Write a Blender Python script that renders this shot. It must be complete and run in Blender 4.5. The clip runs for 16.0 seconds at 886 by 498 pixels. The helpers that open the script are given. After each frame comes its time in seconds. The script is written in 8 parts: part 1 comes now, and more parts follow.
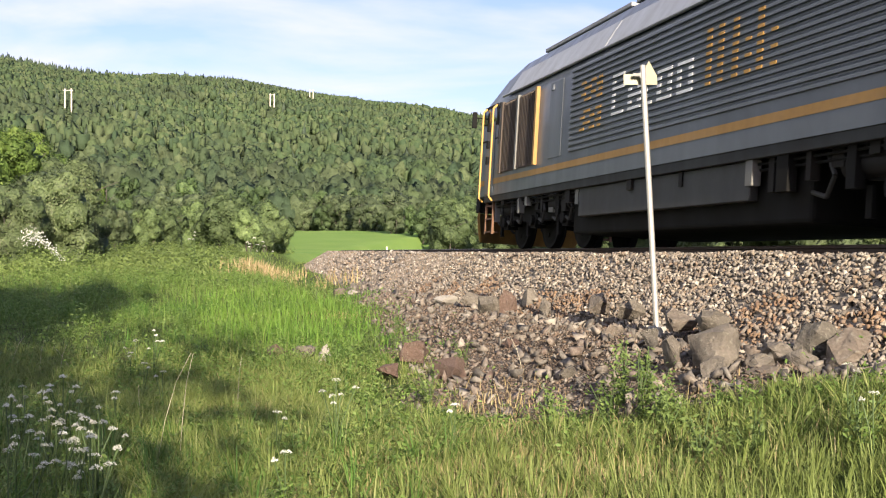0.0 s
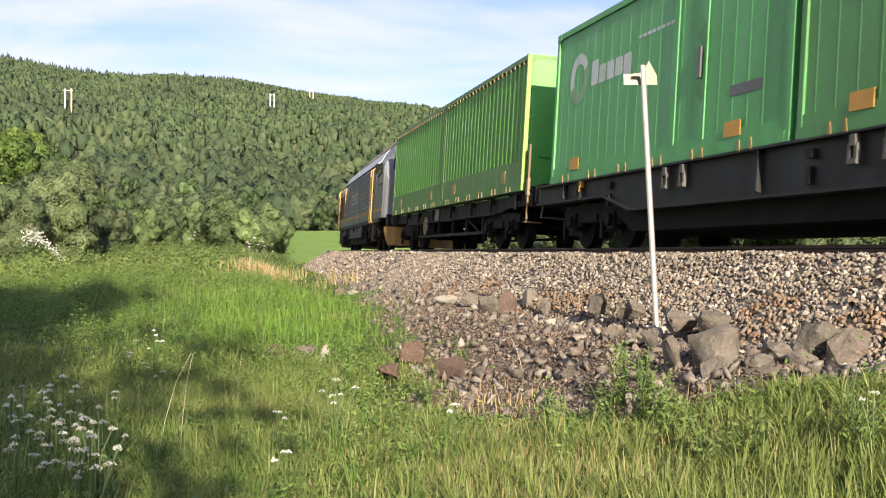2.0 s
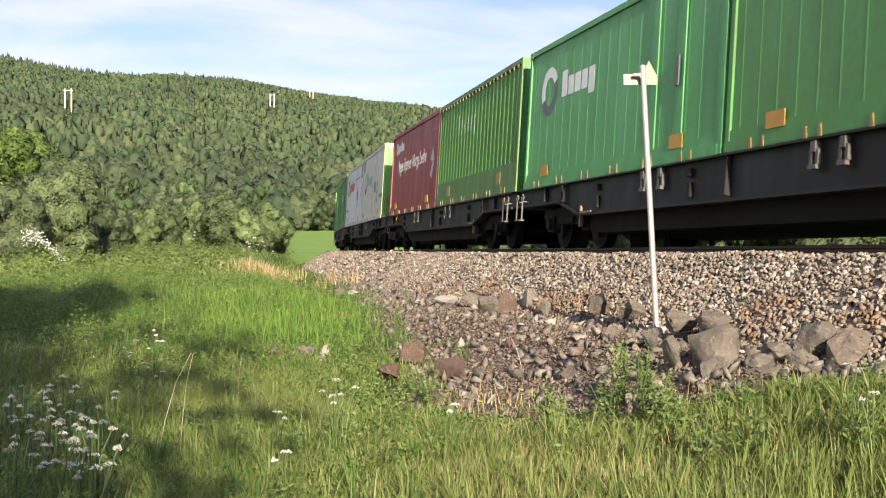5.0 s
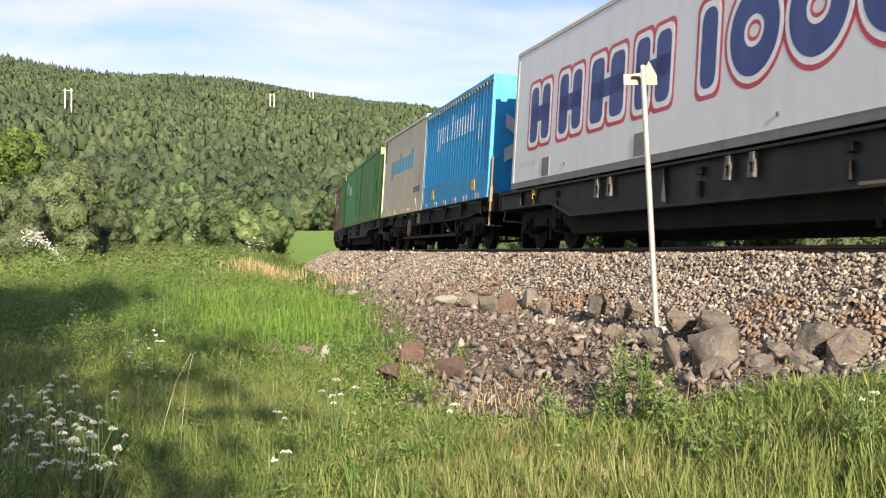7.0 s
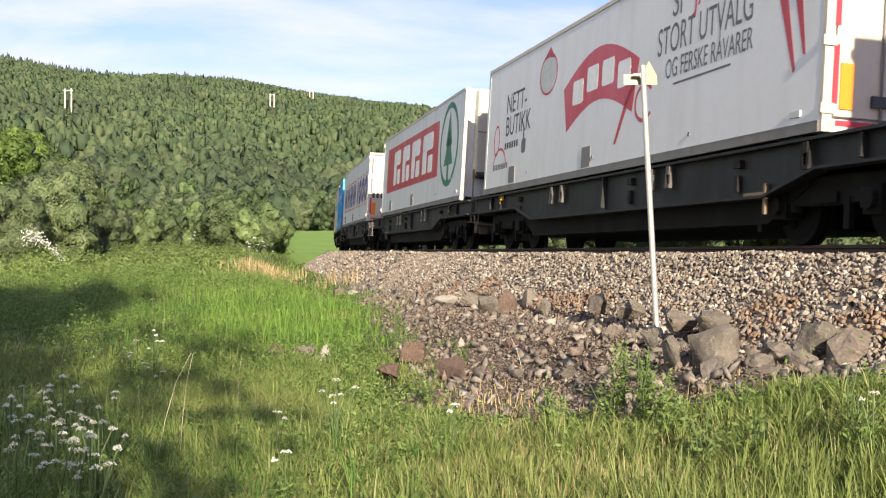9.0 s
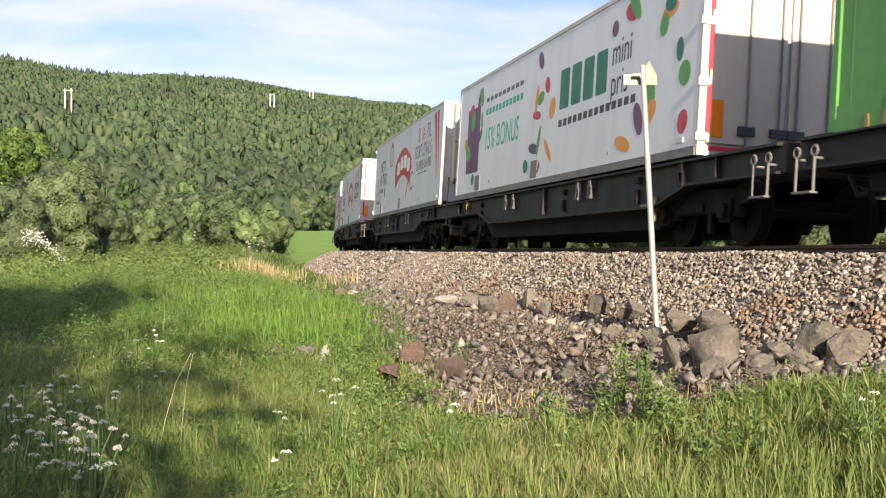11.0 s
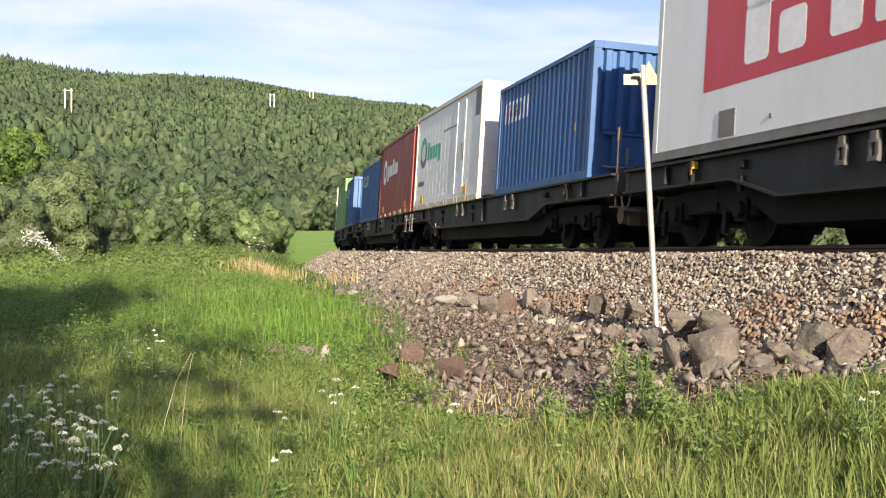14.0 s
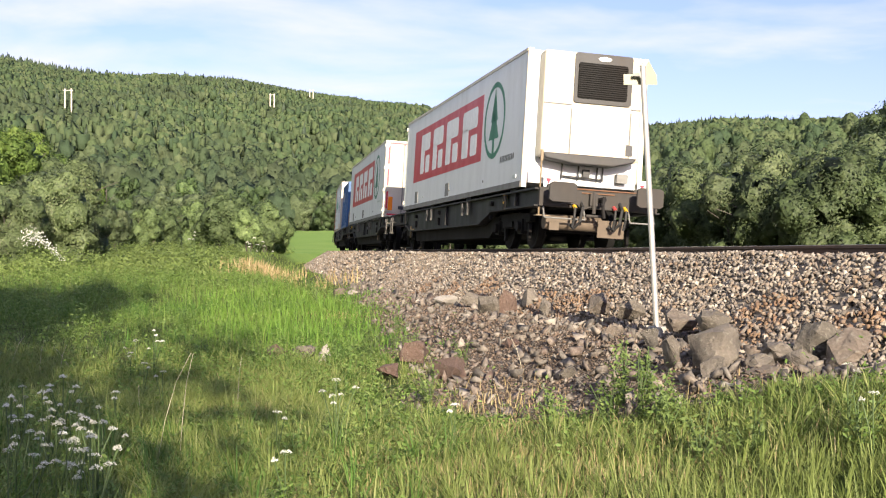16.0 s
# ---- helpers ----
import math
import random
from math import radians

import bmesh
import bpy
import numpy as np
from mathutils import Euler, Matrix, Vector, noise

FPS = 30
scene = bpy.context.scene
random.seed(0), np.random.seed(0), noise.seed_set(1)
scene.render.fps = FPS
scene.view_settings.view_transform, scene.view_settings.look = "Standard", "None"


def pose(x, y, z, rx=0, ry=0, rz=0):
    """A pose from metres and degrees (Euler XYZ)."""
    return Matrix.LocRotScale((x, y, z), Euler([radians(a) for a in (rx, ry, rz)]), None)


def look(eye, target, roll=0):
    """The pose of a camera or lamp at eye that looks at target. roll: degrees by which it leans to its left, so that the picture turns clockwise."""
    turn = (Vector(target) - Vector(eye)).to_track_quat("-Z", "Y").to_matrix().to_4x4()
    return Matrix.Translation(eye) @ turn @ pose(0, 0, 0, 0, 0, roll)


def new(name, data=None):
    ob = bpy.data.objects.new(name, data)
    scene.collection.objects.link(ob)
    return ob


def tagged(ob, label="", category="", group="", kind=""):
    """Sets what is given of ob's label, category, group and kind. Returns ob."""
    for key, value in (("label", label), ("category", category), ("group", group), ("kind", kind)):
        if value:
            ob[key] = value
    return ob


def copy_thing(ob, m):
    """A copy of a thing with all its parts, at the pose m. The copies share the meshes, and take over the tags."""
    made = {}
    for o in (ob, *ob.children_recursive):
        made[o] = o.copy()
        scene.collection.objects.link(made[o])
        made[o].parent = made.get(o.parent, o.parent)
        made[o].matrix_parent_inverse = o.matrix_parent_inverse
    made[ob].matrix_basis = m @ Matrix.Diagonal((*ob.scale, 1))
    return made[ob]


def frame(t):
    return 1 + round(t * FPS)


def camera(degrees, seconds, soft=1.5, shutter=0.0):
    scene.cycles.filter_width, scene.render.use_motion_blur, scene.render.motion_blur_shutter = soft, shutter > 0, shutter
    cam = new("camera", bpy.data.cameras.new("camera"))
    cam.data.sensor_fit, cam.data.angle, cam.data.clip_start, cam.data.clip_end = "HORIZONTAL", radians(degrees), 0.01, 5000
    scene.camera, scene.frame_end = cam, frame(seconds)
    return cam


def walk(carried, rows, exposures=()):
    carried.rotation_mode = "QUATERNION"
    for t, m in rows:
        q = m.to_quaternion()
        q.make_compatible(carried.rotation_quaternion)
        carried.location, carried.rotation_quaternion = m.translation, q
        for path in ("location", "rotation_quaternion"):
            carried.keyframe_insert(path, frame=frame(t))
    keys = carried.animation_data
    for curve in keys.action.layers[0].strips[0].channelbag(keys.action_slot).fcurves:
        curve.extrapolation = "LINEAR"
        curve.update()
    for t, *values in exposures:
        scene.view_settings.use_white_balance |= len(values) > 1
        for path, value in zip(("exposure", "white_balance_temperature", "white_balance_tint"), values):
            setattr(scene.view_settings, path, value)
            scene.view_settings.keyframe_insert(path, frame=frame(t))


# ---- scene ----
EYE = (0.0, 0.0, -0.044)
cam = camera(43.38, 16.0, soft=1.15, shutter=0.05)
walk(cam, [(0.0, pose(*EYE, 90.224, 0, 0)), (16.0, pose(*EYE, 90.224, 0, 0))],
     exposures=[(0.0, 1.6), (16.0, 1.6)])

# Low evening sun behind the camera, almost along the track.
SUN_AZ, SUN_EL = radians(168.5), radians(19.0)
TO_SUN = Vector((math.sin(SUN_AZ) * math.cos(SUN_EL), math.cos(SUN_AZ) * math.cos(SUN_EL), math.sin(SUN_EL)))
sun = new("sun", bpy.data.lights.new("sun", "SUN"))
sun.data.energy, sun.data.angle, sun.data.color = 4.45, radians(0.55), (1.0, 0.86, 0.66)
sun.matrix_basis = look((0, 0, 60), Vector((0, 0, 60)) - TO_SUN)

world = bpy.data.worlds.new("sky")
scene.world = world
world.use_nodes = True
wn, wl = world.node_tree.nodes, world.node_tree.links
wn.clear()


def wnode(kind, **inputs):
    n = wn.new(kind)
    for k, v in inputs.items():
        n.inputs[k.replace("_", " ")].default_value = v
    return n


sky = wnode("ShaderNodeTexSky")
sky.sky_type, sky.sun_disc = "NISHITA", False
sky.sun_elevation, sky.sun_rotation = SUN_EL, SUN_AZ
coord = wnode("ShaderNodeTexCoord")
sep = wnode("ShaderNodeSeparateXYZ")
wl.new(coord.outputs["Generated"], sep.inputs[0])
# a cloud deck: the direction laid out on a high plane
lift = wnode("ShaderNodeMath", )
lift.operation = "ADD"
wl.new(sep.outputs["Z"], lift.inputs[0])
lift.inputs[1].default_value = 0.12
px, py = wnode("ShaderNodeMath"), wnode("ShaderNodeMath")
for n, axis in ((px, "X"), (py, "Y")):
    n.operation = "DIVIDE"
    wl.new(sep.outputs[axis], n.inputs[0])
    wl.new(lift.outputs[0], n.inputs[1])
plane = wnode("ShaderNodeCombineXYZ")
wl.new(px.outputs[0], plane.inputs[0])
wl.new(py.outputs[0], plane.inputs[1])
shift = wnode("ShaderNodeMapping")
shift.inputs["Location"].default_value = (1.3, 0.4, 0.0)
shift.inputs["Rotation"].default_value = (0, 0, radians(-8))
shift.inputs["Scale"].default_value = (0.75, 1.0, 1.0)
wl.new(plane.outputs[0], shift.inputs[0])
cloud = wnode("ShaderNodeTexNoise", Scale=1.35, Detail=7.0, Roughness=0.52, Distortion=0.3)
wl.new(shift.outputs[0], cloud.inputs["Vector"])
ramp = wnode("ShaderNodeValToRGB")
ramp.color_ramp.elements[0].position, ramp.color_ramp.elements[1].position = 0.47, 0.70
ramp.color_ramp.elements[0].color = (0.05, 0.05, 0.05, 1)
ramp.color_ramp.elements[1].color = (1, 1, 1, 1)
# thicker cloud towards the west
west = wnode("ShaderNodeMath")
west.operation = "MULTIPLY_ADD"
wl.new(sep.outputs["X"], west.inputs[0])
west.inputs[1].default_value = -0.30
wl.new(cloud.outputs[0], west.inputs[2])
wl.new(west.outputs[0], ramp.inputs[0])
gain = wnode("ShaderNodeMix")
gain.data_type, gain.blend_type = "RGBA", "MULTIPLY"
gain.inputs[0].default_value = 1.0
gain.inputs[7].default_value = (0.053, 0.050, 0.077, 1)
wl.new(sky.outputs[0], gain.inputs[6])
mix = wnode("ShaderNodeMix")
mix.data_type = "RGBA"
wl.new(ramp.outputs[0], mix.inputs[0])
wl.new(gain.outputs[2], mix.inputs[6])
mix.inputs[7].default_value = (0.335, 0.335, 0.36, 1)
bg = wnode("ShaderNodeBackground", Strength=1.0)
wl.new(mix.outputs[2], bg.inputs[0])
wout = wnode("ShaderNodeOutputWorld")
wl.new(bg.outputs[0], wout.inputs[0])


# ---- materials ----
def nodes_of(name):
    m = bpy.data.materials.new(name)
    m.use_nodes = True
    return m, m.node_tree.nodes, m.node_tree.links, m.node_tree.nodes["Principled BSDF"]


def noise_tex(n, l, scale, detail=4.0, stretch=(1, 1, 1), coords="Object", rough=0.55):
    tc, mp, tx = n.new("ShaderNodeTexCoord"), n.new("ShaderNodeMapping"), n.new("ShaderNodeTexNoise")
    mp.inputs["Scale"].default_value = stretch
    tx.inputs["Scale"].default_value, tx.inputs["Detail"].default_value = scale, detail
    tx.inputs["Roughness"].default_value = rough
    l.new(tc.outputs[coords], mp.inputs[0])
    l.new(mp.outputs[0], tx.inputs["Vector"])
    return tx.outputs[0]


def ramped(n, l, source, stops):
    r = n.new("ShaderNodeValToRGB")
    while len(r.color_ramp.elements) < len(stops):
        r.color_ramp.elements.new(0.5)
    for e, (p, c) in zip(r.color_ramp.elements, stops):
        e.position, e.color = p, (*c, 1) if len(c) == 3 else c
    l.new(source, r.inputs[0])
    return r.outputs[0]


def blend(n, l, fac, a, b, kind="MIX"):
    m = n.new("ShaderNodeMix")
    m.data_type, m.blend_type = "RGBA", kind
    for socket, v in ((m.inputs[0], fac), (m.inputs[6], a), (m.inputs[7], b)):
        if hasattr(v, "is_linked"):
            l.new(v, socket)
        elif isinstance(v, (int, float)):
            socket.default_value = v
        else:
            socket.default_value = (*v, 1)
    return m.outputs[2]


def bumped(n, l, bsdf, source, strength, distance):
    b = n.new("ShaderNodeBump")
    b.inputs["Strength"].default_value, b.inputs["Distance"].default_value = strength, distance
    l.new(source, b.inputs["Height"])
    l.new(b.outputs[0], bsdf.inputs["Normal"])


def paint(name, colour, dirt=(0.10, 0.08, 0.06), wear=0.35, rough=0.42, metal=0.0, streak=True, bump=0.15, mottle=0.86, shine=0.5):
    """Weathered paint: fine mottling, rain streaks of dirt, a little relief."""
    m, n, l, b = nodes_of(name)
    fine = noise_tex(n, l, 9.0, 6.0)
    wide = noise_tex(n, l, 2.4, 6.0, (1.0, 1.0, 0.22) if streak else (1, 1, 1))
    dark = tuple(c * mottle for c in colour)
    c1 = blend(n, l, ramped(n, l, fine, [(0.35, (0, 0, 0)), (0.7, (1, 1, 1))]), colour, dark)
    mask = ramped(n, l, wide, [(0.48, (0, 0, 0)), (0.80, (wear, wear, wear))])
    l.new(blend(n, l, mask, c1, dirt), b.inputs["Base Color"])
    rr = ramped(n, l, wide, [(0.3, (rough,) * 3), (0.8, (min(1, rough + 0.25),) * 3)])
    l.new(rr, b.inputs["Roughness"])
    b.inputs["Metallic"].default_value, b.inputs["Specular IOR Level"].default_value = metal, shine
    bumped(n, l, b, fine, bump, 0.004)
    return m


def plain(name, colour, rough=0.5, metal=0.0):
    m, n, l, b = nodes_of(name)
    fine = noise_tex(n, l, 14.0, 4.0)
    l.new(blend(n, l, fine, colour, tuple(c * 0.72 for c in colour)), b.inputs["Base Color"])
    b.inputs["Roughness"].default_value, b.inputs["Metallic"].default_value = rough, metal
    return m


def stone(name, tones, scale=3.0, rough=0.85, bump=0.5, island=False, lichen=0.0):
    """Broken rock: a tone of its own for each piece, mineral speckle and relief."""
    m, n, l, b = nodes_of(name)
    if island:
        src = n.new("ShaderNodeNewGeometry").outputs["Random Per Island"]
    else:
        src = n.new("ShaderNodeObjectInfo").outputs["Random"]
    k = len(tones)
    tone = ramped(n, l, src, [(i / max(1, k - 1), t) for i, t in enumerate(tones)])
    speck = noise_tex(n, l, scale * 9, 5.0)
    patch = noise_tex(n, l, scale, 6.0)
    c = blend(n, l, ramped(n, l, speck, [(0.4, (0, 0, 0)), (0.75, (0.45, 0.45, 0.45))]), tone, tuple(min(1, t * 1.5) for t in tones[k // 2]))
    c = blend(n, l, ramped(n, l, patch, [(0.45, (0, 0, 0)), (0.75, (0.55,) * 3)]), c, tuple(t * 0.5 for t in tones[0]))
    if lichen:
        # grey-white lichen and brown stains
        spots = noise_tex(n, l, scale * 4.3, 8.0, rough=0.7)
        c = blend(n, l, ramped(n, l, spots, [(0.54, (0, 0, 0)), (0.66, (lichen,) * 3)]), c, (0.22, 0.205, 0.17))
        c = blend(n, l, ramped(n, l, spots, [(0.30, (lichen * 0.9,) * 3), (0.44, (0, 0, 0))]), c, (0.055, 0.040, 0.028))
        patch = blend(n, l, 0.5, patch, spots)
    l.new(c, b.inputs["Base Color"])
    b.inputs["Roughness"].default_value = rough
    bumped(n, l, b, patch, bump, 0.05 if lichen else 0.02)
    return m


def leafy(name, tones, wide_tone, wide_scale=0.25, through_light=0.38, rough=0.6, each=0.0, grain=0.0, by_tree=False):
    """Leaves or blades: a tone for each one, and a slow drift of tone over the place."""
    m, n, l, b = nodes_of(name)
    if by_tree:
        # a tone for a whole tree rather than for each leaf
        own_tone = n.new("ShaderNodeAttribute")
        own_tone.attribute_name = "tone"
        rnd = own_tone.outputs["Fac"]
    else:
        rnd = n.new("ShaderNodeNewGeometry").outputs["Random Per Island"]
    k = len(tones)
    tone = ramped(n, l, rnd, [(i / (k - 1), t) for i, t in enumerate(tones)])
    geo = n.new("ShaderNodeNewGeometry")
    tx = n.new("ShaderNodeTexNoise")
    tx.inputs["Scale"].default_value, tx.inputs["Detail"].default_value = wide_scale, 3.0
    l.new(geo.outputs["Position"], tx.inputs["Vector"])
    mask = ramped(n, l, tx.outputs[0], [(0.42, (0, 0, 0)), (0.66, (0.75,) * 3)])
    c = blend(n, l, mask, tone, wide_tone)
    if each:
        # every plant a little darker or lighter than the next
        own = n.new("ShaderNodeObjectInfo").outputs["Random"]
        c = blend(n, l, 1.0, c, ramped(n, l, own, [(0.0, (1 - each,) * 3), (1.0, (1 + each * 0.6, 1 + each * 0.5, 1 + each * 0.3))]), "MULTIPLY")
    if grain:
        # sprays of foliage within a crown
        depth = 0.14 if by_tree else 0.32
        spray = n.new("ShaderNodeTexNoise")
        spray.inputs["Scale"].default_value, spray.inputs["Detail"].default_value = grain, 4.0
        l.new(geo.outputs["Position"], spray.inputs["Vector"])
        c = blend(n, l, 1.0, c, ramped(n, l, spray.outputs[0], [(0.34, (1 - depth, 1 - depth, 1 - depth)), (0.50, (1, 1, 1)), (0.66, (1 + depth, 1 + 0.85 * depth, 1 + 0.5 * depth))]), "MULTIPLY")
        bumped(n, l, b, spray.outputs[0], 0.35 if by_tree else 0.8, 0.6 / grain)
    l.new(c, b.inputs["Base Color"])
    b.inputs["Roughness"].default_value = rough
    b.inputs["Specular IOR Level"].default_value = 0.3
    if through_light:
        t, mixer = n.new("ShaderNodeBsdfTranslucent"), n.new("ShaderNodeMixShader")
        l.new(c, t.inputs[0])
        mixer.inputs[0].default_value = through_light
        out = n["Material Output"]
        l.new(b.outputs[0], mixer.inputs[1])
        l.new(t.outputs[0], mixer.inputs[2])
        l.new(mixer.outputs[0], out.inputs[0])
    return m


GREEN_LIME = paint("lime_green_paint", (0.22, 0.44, 0.06), wear=0.15)
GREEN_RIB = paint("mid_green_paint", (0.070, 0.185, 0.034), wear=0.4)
# brighter copy of the green: sun on ribs and roof put into the paint
GREEN_LIT = paint("lit_body_green", (0.095, 0.27, 0.048), wear=0.25)
GREEN_FLAT = paint("flat_green_paint", (0.062, 0.22, 0.062), wear=0.3)
GREEN_DARK = paint("faded_green_paint", (0.06, 0.22, 0.05), wear=0.45)
GREEN_BRIGHT = paint("bright_green_paint", (0.072, 0.30, 0.092), wear=0.25)
GREEN_MOSS = paint("moss_green_paint", (0.068, 0.225, 0.048), wear=0.3)
WHITE_BOX = paint("off_white_paint", (0.62, 0.645, 0.66), wear=0.16, dirt=(0.30, 0.28, 0.25))
CREAM_BOX = paint("cream_paint", (0.58, 0.57, 0.52), wear=0.28, dirt=(0.26, 0.23, 0.18))
BEIGE_BOX = paint("beige_paint", (0.55, 0.49, 0.38), wear=0.3, dirt=(0.26, 0.21, 0.15))
WHITE_VAN = paint("white_laminate", (0.61, 0.63, 0.65), wear=0.22, dirt=(0.33, 0.32, 0.30), rough=0.3, bump=0.05, mottle=0.96)
WHITE_PAINT = paint("clean_white_paint", (0.47, 0.43, 0.345), wear=0.12, rough=0.35, mottle=0.95)
RED_TARP = paint("red_tarpaulin", (0.23, 0.022, 0.032), wear=0.3, dirt=(0.18, 0.03, 0.04), rough=0.38)
RED_BOX = paint("dull_red_paint", (0.22, 0.022, 0.024), wear=0.35, dirt=(0.11, 0.04, 0.03))
RED_EDGE = paint("orange_red_paint", (0.55, 0.06, 0.03), wear=0.1)
BLUE_BOX = paint("blue_paint", (0.013, 0.078, 0.225), wear=0.3, dirt=(0.03, 0.05, 0.10))
BLUE_END = paint("light_blue_paint", (0.015, 0.090, 0.235), wear=0.2, dirt=(0.05, 0.08, 0.16))
CYAN_BOX = paint("cyan_blue_paint", (0.0, 0.26, 0.55), wear=0.2, dirt=(0.04, 0.16, 0.26))
SIGN_RED = paint("sign_red", (0.45, 0.012, 0.035), wear=0.08, rough=0.32)
SIGN_WHITE = paint("sign_white", (0.74, 0.75, 0.76), wear=0.1, rough=0.35)
SIGN_GREEN = paint("sign_green", (0.0, 0.14, 0.075), wear=0.08)
SIGN_BLUE = paint("sign_navy", (0.015, 0.04, 0.20), wear=0.06)
SIGN_CYAN = paint("sign_cyan", (0.05, 0.36, 0.52), wear=0.1)
SIGN_TEAL = paint("sign_teal", (0.03, 0.34, 0.20), wear=0.1)
SIGN_GREY = paint("sign_grey", (0.085, 0.09, 0.098), wear=0.1)
UNIT_GREY = paint("cooling_unit_grey", (0.030, 0.030, 0.032), wear=0.3, rough=0.5)
SIGN_PALE = paint("sign_pale_grey", (0.46, 0.50, 0.50), wear=0.3)
SIGN_DARK = paint("sign_black", (0.03, 0.03, 0.035), wear=0.1)
SIGN_OCHRE = paint("sign_ochre", (0.46, 0.24, 0.03), wear=0.3)
YELLOW = paint("warning_yellow", (0.62, 0.36, 0.02), wear=0.3)
HANDRAIL = paint("handrail_yellow", (0.52, 0.30, 0.08), wear=0.2)
POCKET = paint("worn_pocket_yellow", (0.27, 0.18, 0.055), wear=0.75, dirt=(0.06, 0.05, 0.035))
WORN_PATCH = paint("worn_ochre_patch", (0.30, 0.21, 0.055), wear=0.7, dirt=(0.14, 0.18, 0.05))
# ochre and its dark patches lowered to hold the next wagon's shade
PLOUGH = paint("shaded_ochre_plough", (0.24, 0.13, 0.022), wear=0.7, dirt=(0.05, 0.035, 0.02), rough=0.6)
PALE_OCHRE = paint("worn_pale_ochre", (0.30, 0.24, 0.13), wear=0.5)
DULL_OCHRE = paint("dull_ochre", (0.17, 0.12, 0.065), wear=0.5)
GREEN_WORN = paint("worn_pale_green", (0.17, 0.30, 0.15), wear=0.5)
TEAL_WORN = paint("worn_teal", (0.20, 0.40, 0.32), wear=0.5, dirt=(0.4, 0.38, 0.33))
DOOR_GREEN = paint("door_green", (0.10, 0.40, 0.07), wear=0.2)
ORANGE_LENS = plain("orange_lens", (0.80, 0.22, 0.01), 0.25)
LOCO_GREY = paint("locomotive_grey", (0.078, 0.092, 0.112), wear=0.2, dirt=(0.10, 0.10, 0.10), rough=0.30, mottle=0.93)
# silver raised so that the roof's sky reflection lies in its base colour
LOCO_SILVER = paint("locomotive_silver", (0.27, 0.28, 0.30), wear=0.2, dirt=(0.16, 0.15, 0.15), rough=0.3, metal=0.15)
LOCO_CORNER = paint("locomotive_corner_grey", (0.15, 0.158, 0.172), wear=0.3, rough=0.35)
LOCO_ROOF = paint("locomotive_roof", (0.27, 0.28, 0.30), wear=0.45, dirt=(0.06, 0.055, 0.05), rough=0.5)
STRIPE = paint("ochre_stripe", (0.31, 0.165, 0.03), wear=0.2)
ROOF_GRILLE = paint("sooty_roof_grille", (0.036, 0.035, 0.034), wear=0.4, dirt=(0.05, 0.045, 0.04), rough=0.6)
GRILLE = paint("brown_grille", (0.060, 0.042, 0.032), wear=0.4, rough=0.6)
# underframe colours set below dirty steel, holding the shade beneath the train
UNDER = paint("shaded_underframe_dust", (0.009, 0.008, 0.008), wear=0.5, dirt=(0.024, 0.018, 0.015), rough=0.7, shine=0.3)
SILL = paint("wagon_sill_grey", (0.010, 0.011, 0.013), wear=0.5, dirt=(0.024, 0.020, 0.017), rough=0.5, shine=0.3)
SPIGOT = paint("worn_spigot_steel", (0.085, 0.080, 0.075), wear=0.6, dirt=(0.03, 0.025, 0.02), rough=0.6)
DUST_GREY = paint("dusty_headstock_grey", (0.034, 0.031, 0.029), wear=0.6, dirt=(0.062, 0.050, 0.040), rough=0.75)
LADDER = paint("worn_ladder_grey", (0.14, 0.133, 0.122), wear=0.5, rough=0.6)
TANK_GREY = paint("tank_panel_grey", (0.034, 0.035, 0.037), wear=0.4, dirt=(0.05, 0.045, 0.04), rough=0.6)
DUSTY = paint("dusty_beige_steel", (0.10, 0.076, 0.055), wear=0.5, rough=0.7)
TAP_RED = paint("faded_red_tap", (0.35, 0.05, 0.05), wear=0.3)
# black lowered further for shade among the bogies; small fittings share it
BLACK = paint("deep_black", (0.006, 0.006, 0.006), wear=0.4, dirt=(0.014, 0.011, 0.009), rough=0.8, shine=0.22)
RUST = paint("rusty_steel", (0.14, 0.075, 0.045), wear=0.6, dirt=(0.22, 0.10, 0.04), rough=0.85)
GREY_METAL = paint("dull_grey_metal", (0.17, 0.17, 0.165), wear=0.5, rough=0.55, metal=0.2)
STEEL = paint("galvanised_steel", (0.42, 0.415, 0.40), wear=0.25, rough=0.45, metal=0.55)
RAIL_SIDE = paint("rail_steel", (0.055, 0.038, 0.030), wear=0.5, dirt=(0.10, 0.05, 0.03), rough=0.75)
RAIL_HEAD = plain("polished_rail_head", (0.45, 0.44, 0.43), 0.28, 0.9)
CONCRETE = paint("concrete", (0.34, 0.33, 0.31), wear=0.5, rough=0.9, streak=False)
GLASS = plain("dark_window_glass", (0.015, 0.018, 0.022), 0.05)
RUBBER = plain("black_rubber", (0.018, 0.018, 0.018), 0.7)
SIGN_BOARD = paint("pale_yellow_board", (0.22, 0.205, 0.13), wear=0.2, dirt=(0.35, 0.30, 0.2))
PINK_RED = paint("fruit_red", (0.42, 0.03, 0.05), wear=0.1)
FRUIT_ORANGE = paint("fruit_orange", (0.62, 0.26, 0.04), wear=0.1)
FRUIT_GREEN = paint("fruit_green", (0.08, 0.28, 0.05), wear=0.1)
FRUIT_PURPLE = paint("fruit_purple", (0.10, 0.03, 0.10), wear=0.1)


